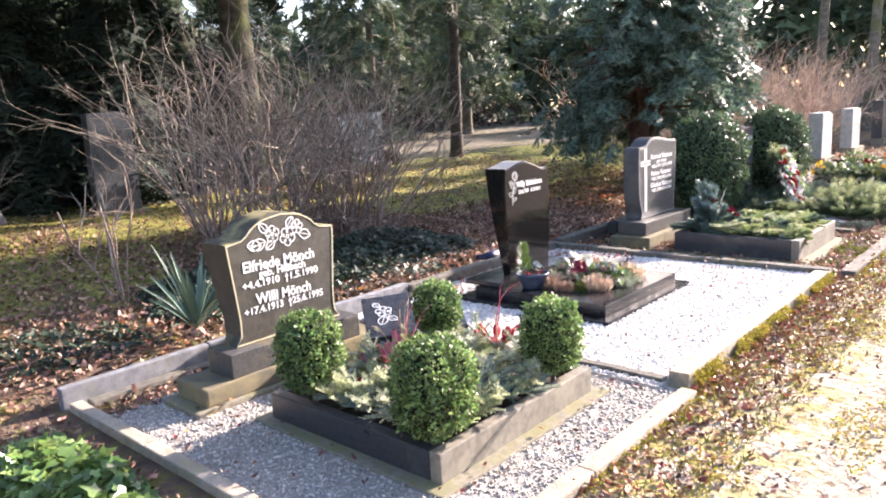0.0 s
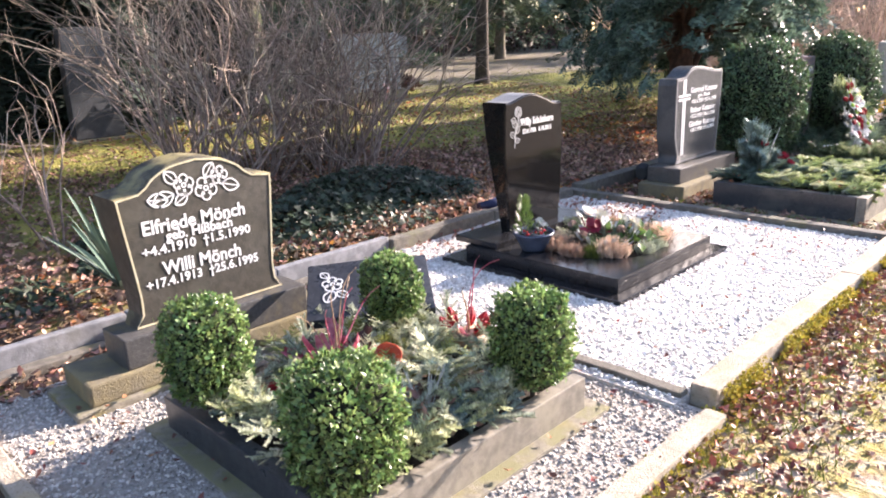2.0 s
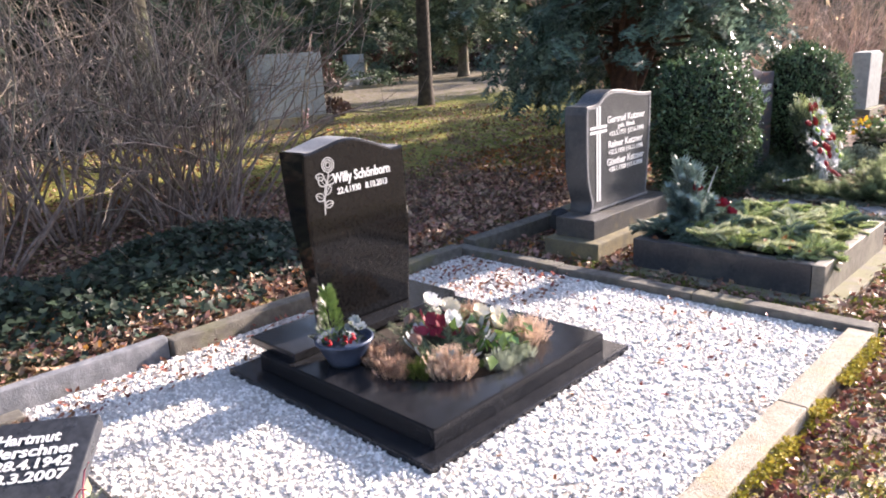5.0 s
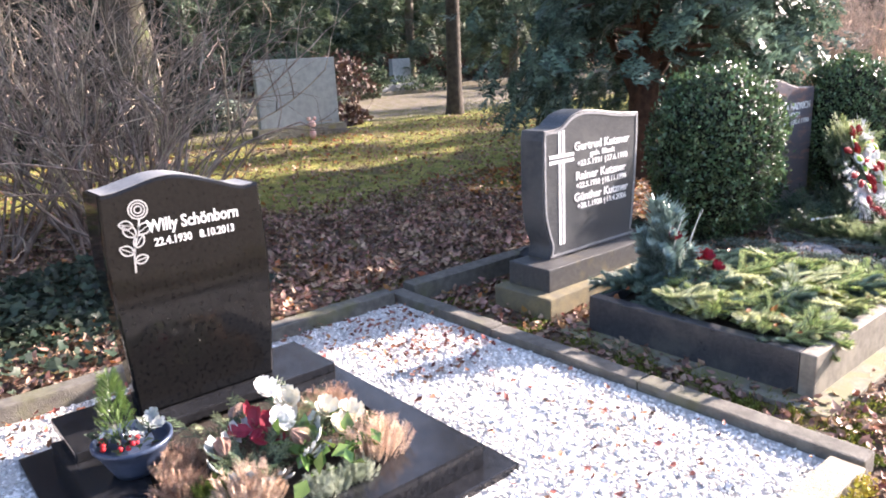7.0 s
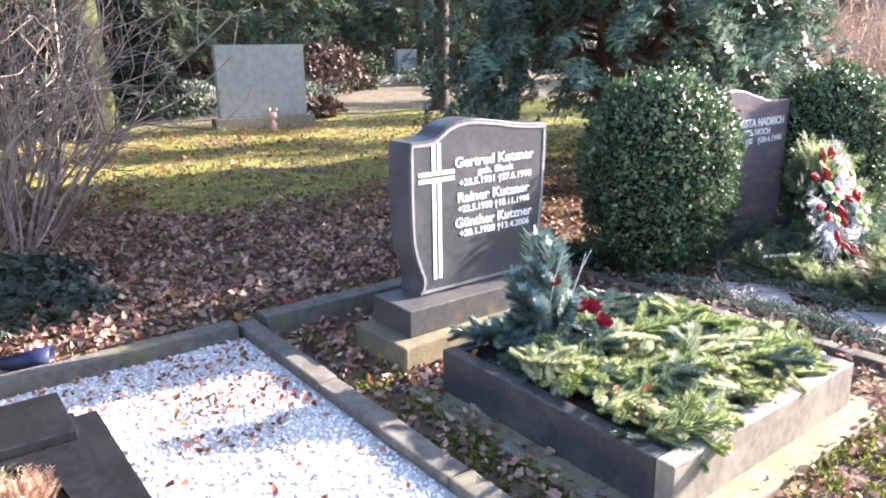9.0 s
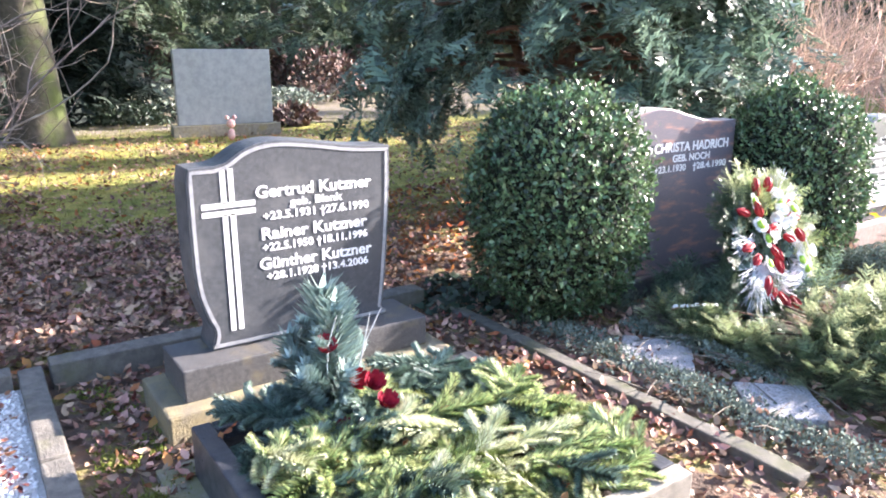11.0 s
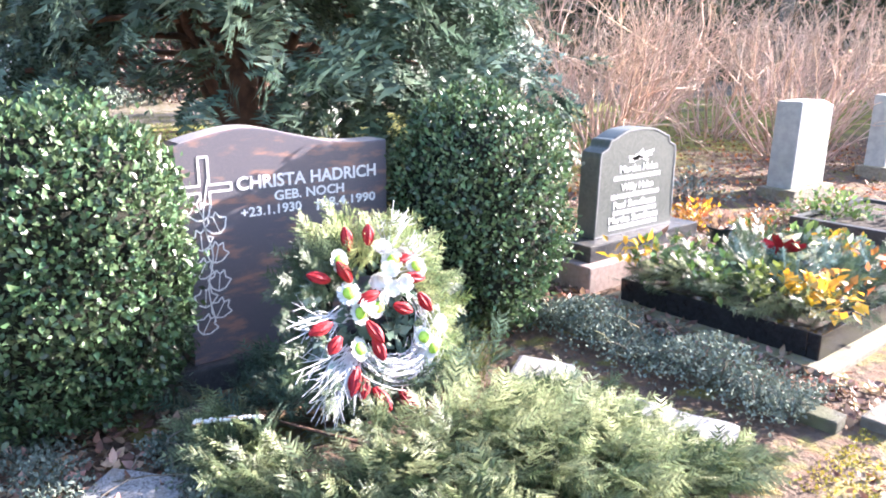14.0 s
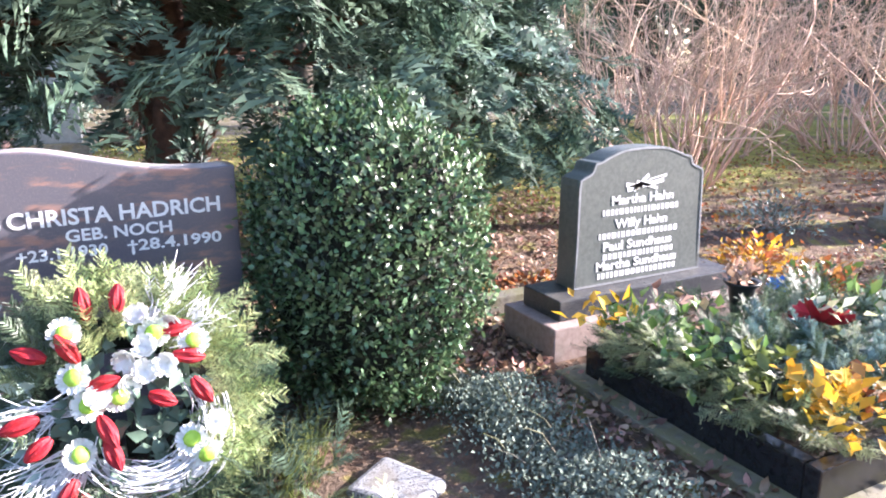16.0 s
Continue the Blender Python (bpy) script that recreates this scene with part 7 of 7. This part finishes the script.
def grass_tuft(at, n, seed):
    r = np.random.default_rng(seed)
    e = thing("grass_tuft", at, "tuft of thin yellow-green grass stalks", "grass")
    lines = []
    for i in range(n):
        a, k, h = r.uniform(0, 2 * math.pi), r.uniform(0.1, 0.7), r.uniform(0.14, 0.27)
        o = np.array([r.normal(0, 0.05), r.normal(0, 0.05), 0])
        d = np.array([math.cos(a) * k, math.sin(a) * k, 1.0])
        lines.append((np.array([o, o + d * h * (0.5, 0.5, 0.55), o + d * h * (1.1, 1.1, 0.9)]), np.array([0.0016, 0.0013, 0.0006])))
    v, f = tube_set(lines, 3)
    tagged(obj("stalk", np_mesh("stalk", v, f), M_THUJA, e), kind="stuff")


grass_tuft((-2.78, 10.2, 0.0), 90, 331)
grass_tuft((-2.95, 10.28, 0.0), 70, 332)


# ---- ground cover: ivy, leaf litter, grass ----
def ground_leaves(name, label, category, regions, material, template, size, lift, seed, flat=0.35):
    r = np.random.default_rng(seed)
    pts = np.concatenate([r.uniform((a, c), (b, d), (n, 2)) for a, b, c, d, n in regions])
    n = len(pts)
    z = land(pts[:, 0], pts[:, 1]) + r.uniform(0.004, lift, n)
    ob = scatter_mesh(name, template, np.column_stack([pts, z]), directions(n, r) * (1, 1, flat), directions(n, r) * flat * 1.6 + (0, 0, 1), r.uniform(0.65, 1.35, n) * size, material)
    tagged(ob, label, category, kind="stuff")


def ivy_patch(label, spots, leaf, material, seed):
    r = np.random.default_rng(seed)
    ps = []
    for x, y, rx, ry, h, n in spots:
        a, q = r.uniform(0, 2 * math.pi, n), np.sqrt(r.uniform(0, 1, n))
        px, py = x + rx * q * np.cos(a), y + ry * q * np.sin(a)
        ps.append(np.column_stack([px, py, land(px, py) + 0.01 + h * r.uniform(0, 1, n) * (1 - q ** 3)]))
    p = np.concatenate(ps)
    n = len(p)
    ob = scatter_mesh("ivy", (IVY_V, IVY_F), p, directions(n, r) * (1, 1, 0.4), directions(n, r) * 0.6 + (0.3, 0, 1), r.uniform(0.6, 1.3, n) * leaf, material)
    tagged(ob, label, "ivy", kind="stuff")


ivy_patch("dark green ivy covering the ground behind the graves", ((-5.0, 3.95, 0.5, 0.95, 0.16, 2300), (-5.35, 4.9, 0.55, 0.9, 0.18, 2400), (-4.5, 3.9, 0.35, 1.4, 0.05, 520), (-5.0, 2.9, 0.5, 0.6, 0.12, 1200), (-4.85, 5.2, 0.35, 0.6, 0.12, 900), (-5.4, 3.2, 0.5, 0.8, 0.15, 1500), (-4.9, 1.6, 0.5, 0.6, 0.06, 500), (-3.95, 8.45, 0.3, 0.3, 0.08, 350)), 0.055, M_IVY, 251)
ivy_patch("glossy bright ivy spreading beside the plot", ((-3.1, 0.98, 0.65, 0.22, 0.14, 900), (-2.5, 0.95, 0.4, 0.2, 0.12, 420)), 0.065, M_IVYBRIGHT, 252)
LITTER = [(-4.75, -4.12, 2.6, 8.3, 2600), (-5.9, -4.12, 0.2, 8.3, 9500), (-4.0, -1.4, 0.2, 1.25, 1300), (-3.98, -2.9, 6.27, 8.24, 1300), (-2.9, -1.45, 6.27, 6.6, 380), (-2.9, -1.45, 7.8, 8.24, 420), (-3.9, -1.6, 8.34, 9.04, 1200), (-3.93, -3.66, 1.42, 3.3, 500),
          # the (-9.0, -5.7, -1.0, 3.2) leaves are added to darken lawn in place of shade
          (-6.5, -4.12, 8.3, 13.5, 3600), (-3.9, -1.5, 11.14, 11.6, 900), (-3.9, -1.6, 13.1, 15.5, 1500), (-4.0, -3.3, 10.9, 13.2, 700), (-10.5, -5.9, 1, 13, 8000), (-6.4, -4.5, 5.0, 8.6, 4200), (-7.8, -5.6, 3.0, 6.6, 3800), (-9.0, -5.7, -1.0, 3.2, 4200), (-8, -1.6, 13.2, 21, 4500), (-1.72, -1.3, 6.3, 8.9, 300)]
ground_leaves("leaf_litter", "dry brown fallen leaves covering the soil", "fallen leaves", LITTER, M_LEAF, (DRY_V, DRY_F), 0.048, 0.03, 261, 0.45)
ground_leaves("leaf_litter", "orange-brown fallen leaves lit by the sun", "fallen leaves", [(-5.5, -4.12, 2.0, 6.5, 420), (-6.5, -4.12, 8.2, 10.0, 900), (-4.3, -4.1, 11, 13.5, 350), (-10, -6, 4, 13, 900), (-7, -1.8, 13.2, 20, 1600), (-3.98, -2.9, 6.27, 8.24, 160)], M_LEAFORANGE, (DRY_V, DRY_F), 0.055, 0.035, 262, 0.45)
ground_leaves("leaf_litter", "small faded leaves scattered on the path", "fallen leaves", [(-1.36, -0.9, 0.3, 12.5, 2600), (-0.9, 0.6, 0.3, 12.5, 2400)], M_LEAF, (DRY_V, DRY_F), 0.03, 0.015, 263, 0.35)
ground_leaves("leaf_litter", "red-brown fallen leaves drifted along the kerb", "fallen leaves", [(-1.42, -1.0, 0.8, 8.6, 2100), (-1.42, -1.0, 8.6, 12.5, 250), (-1.42, -1.2, 3.4, 6.2, 500), (-3.95, -2.0, 7.78, 8.24, 260), (-3.95, -3.0, 6.3, 7.8, 500), (-1.75, -1.42, 6.3, 8.3, 200)], M_LEAFRED, (DRY_V, DRY_F), 0.036, 0.025, 265, 0.45)
ground_leaves("leaf_litter", "dead leaves lying on white gravel", "fallen leaves", [(-3.97, -3.62, 3.4, 6.1, 420), (-3.6, -3.0, 5.5, 6.1, 190), (-3.9, -1.5, 1.42, 3.3, 200), (-3.9, -1.6, 5.4, 6.1, 90), (-2.25, -1.6, 3.5, 6.1, 60)], M_LEAFRED, (DRY_V, DRY_F), 0.032, 0.03, 264, 0.35)
for ob in [o for o in scene.objects if o.name.startswith("leaf_litter") and "gravel" in o["label"]]:
    ob.location.z = 0.038


def grass():
    r = np.random.default_rng(271)
    n = 26000
    p = np.column_stack([r.uniform(-12.5, -5.7, n), r.uniform(0, 17, n)])
    k = 3500
    p = np.concatenate([p, np.column_stack([r.uniform(-1.36, -0.95, k), r.uniform(0.5, 9, k)]), np.column_stack([r.uniform(-3.0, -1.5, 700), r.uniform(6.28, 6.55, 700)])])
    n = len(p)
    d = np.column_stack([r.normal(0, 0.4, n), r.normal(0, 0.4, n), np.ones(n)])
    ax = frames(d, directions(n, r))[:, :, [0, 2, 1]]
    v, f = spread(BLADE_V * (1.4, 1, 1), BLADE_F, ax, r.uniform(0.02, 0.055, n), np.column_stack([p, land(p[:, 0], p[:, 1])]))
    tagged(obj("grass", np_mesh("grass", v, f), M_GRASS), "short moss and grass on lawn and path edge", "grass", kind="stuff")


grass()


def kerb_moss():
    r = np.random.default_rng(281)
    sets = []
    for x, y0, y1, n, h in ((-1.447, 3.46, 6.1, 7000, 0.075), (-1.37, 1.4, 3.35, 700, 0.025), (-1.30, 6.3, 8.2, 900, 0.03)):
        z = r.uniform(0, 1, n) ** 1.6 * h
        p = np.column_stack([x + np.abs(r.normal(0, 0.018, n)) + (h - z) * 0.12, r.uniform(y0, y1, n), z])
        keep = np.array([noise.noise(Vector((q[1] * 3.5, q[2] * 9, 4))) > -0.15 for q in p])
        sets.append(p[keep])
    q = np.column_stack([r.uniform(-1.50, -0.55, 38000), r.uniform(0.8, 12.0, 38000)])
    q = q[np.array([noise.noise(Vector((a * 2.4, b * 1.5, 7))) + 0.35 * noise.noise(Vector((a * 9, b * 9, 2))) > 0.17 for a, b in q])]
    sets.append(np.column_stack([q, land(q[:, 0], q[:, 1]) + r.uniform(0.0, 0.012, len(q))]))
    p = np.concatenate(sets)
    n = len(p)
    ob = scatter_mesh("moss", (LEAF_V, LEAF_F), p, directions(n, r) + (0.5, 0, 0.5), directions(n, r), r.uniform(0.010, 0.022, n), M_MOSS)
    tagged(ob, "yellow moss cushions along the foot of the kerb", "moss", kind="stuff")



kerb_moss()


def soil_moss():
    r = np.random.default_rng(291)
    q = np.concatenate([r.uniform((a, c), (b, d), (n, 2)) for a, b, c, d, n in ((-3.1, -1.45, 6.26, 6.5, 9000), (-1.72, -1.40, 6.3, 8.25, 7000), (-3.2, -2.9, 6.3, 6.6, 1500), (-3.9, -3.2, 6.3, 6.6, 1500), (-3.95, -3.7, 1.45, 3.3, 1200))])
    q = q[np.array([noise.noise(Vector((a * 4.5, b * 4.5, 3))) + 0.4 * noise.noise(Vector((a * 14, b * 14, 5))) > 0.06 for a, b in q])]
    n = len(q)
    p = np.column_stack([q, land(q[:, 0], q[:, 1]) + r.uniform(0.0, 0.016, n)])
    tagged(scatter_mesh("moss", (LEAF_V, LEAF_F), p, directions(n, r) + (0, 0, 0.7), directions(n, r), r.uniform(0.012, 0.024, n), M_GRASS), "soft green moss patches on damp soil beside kerbs", "moss", kind="stuff")


soil_moss()
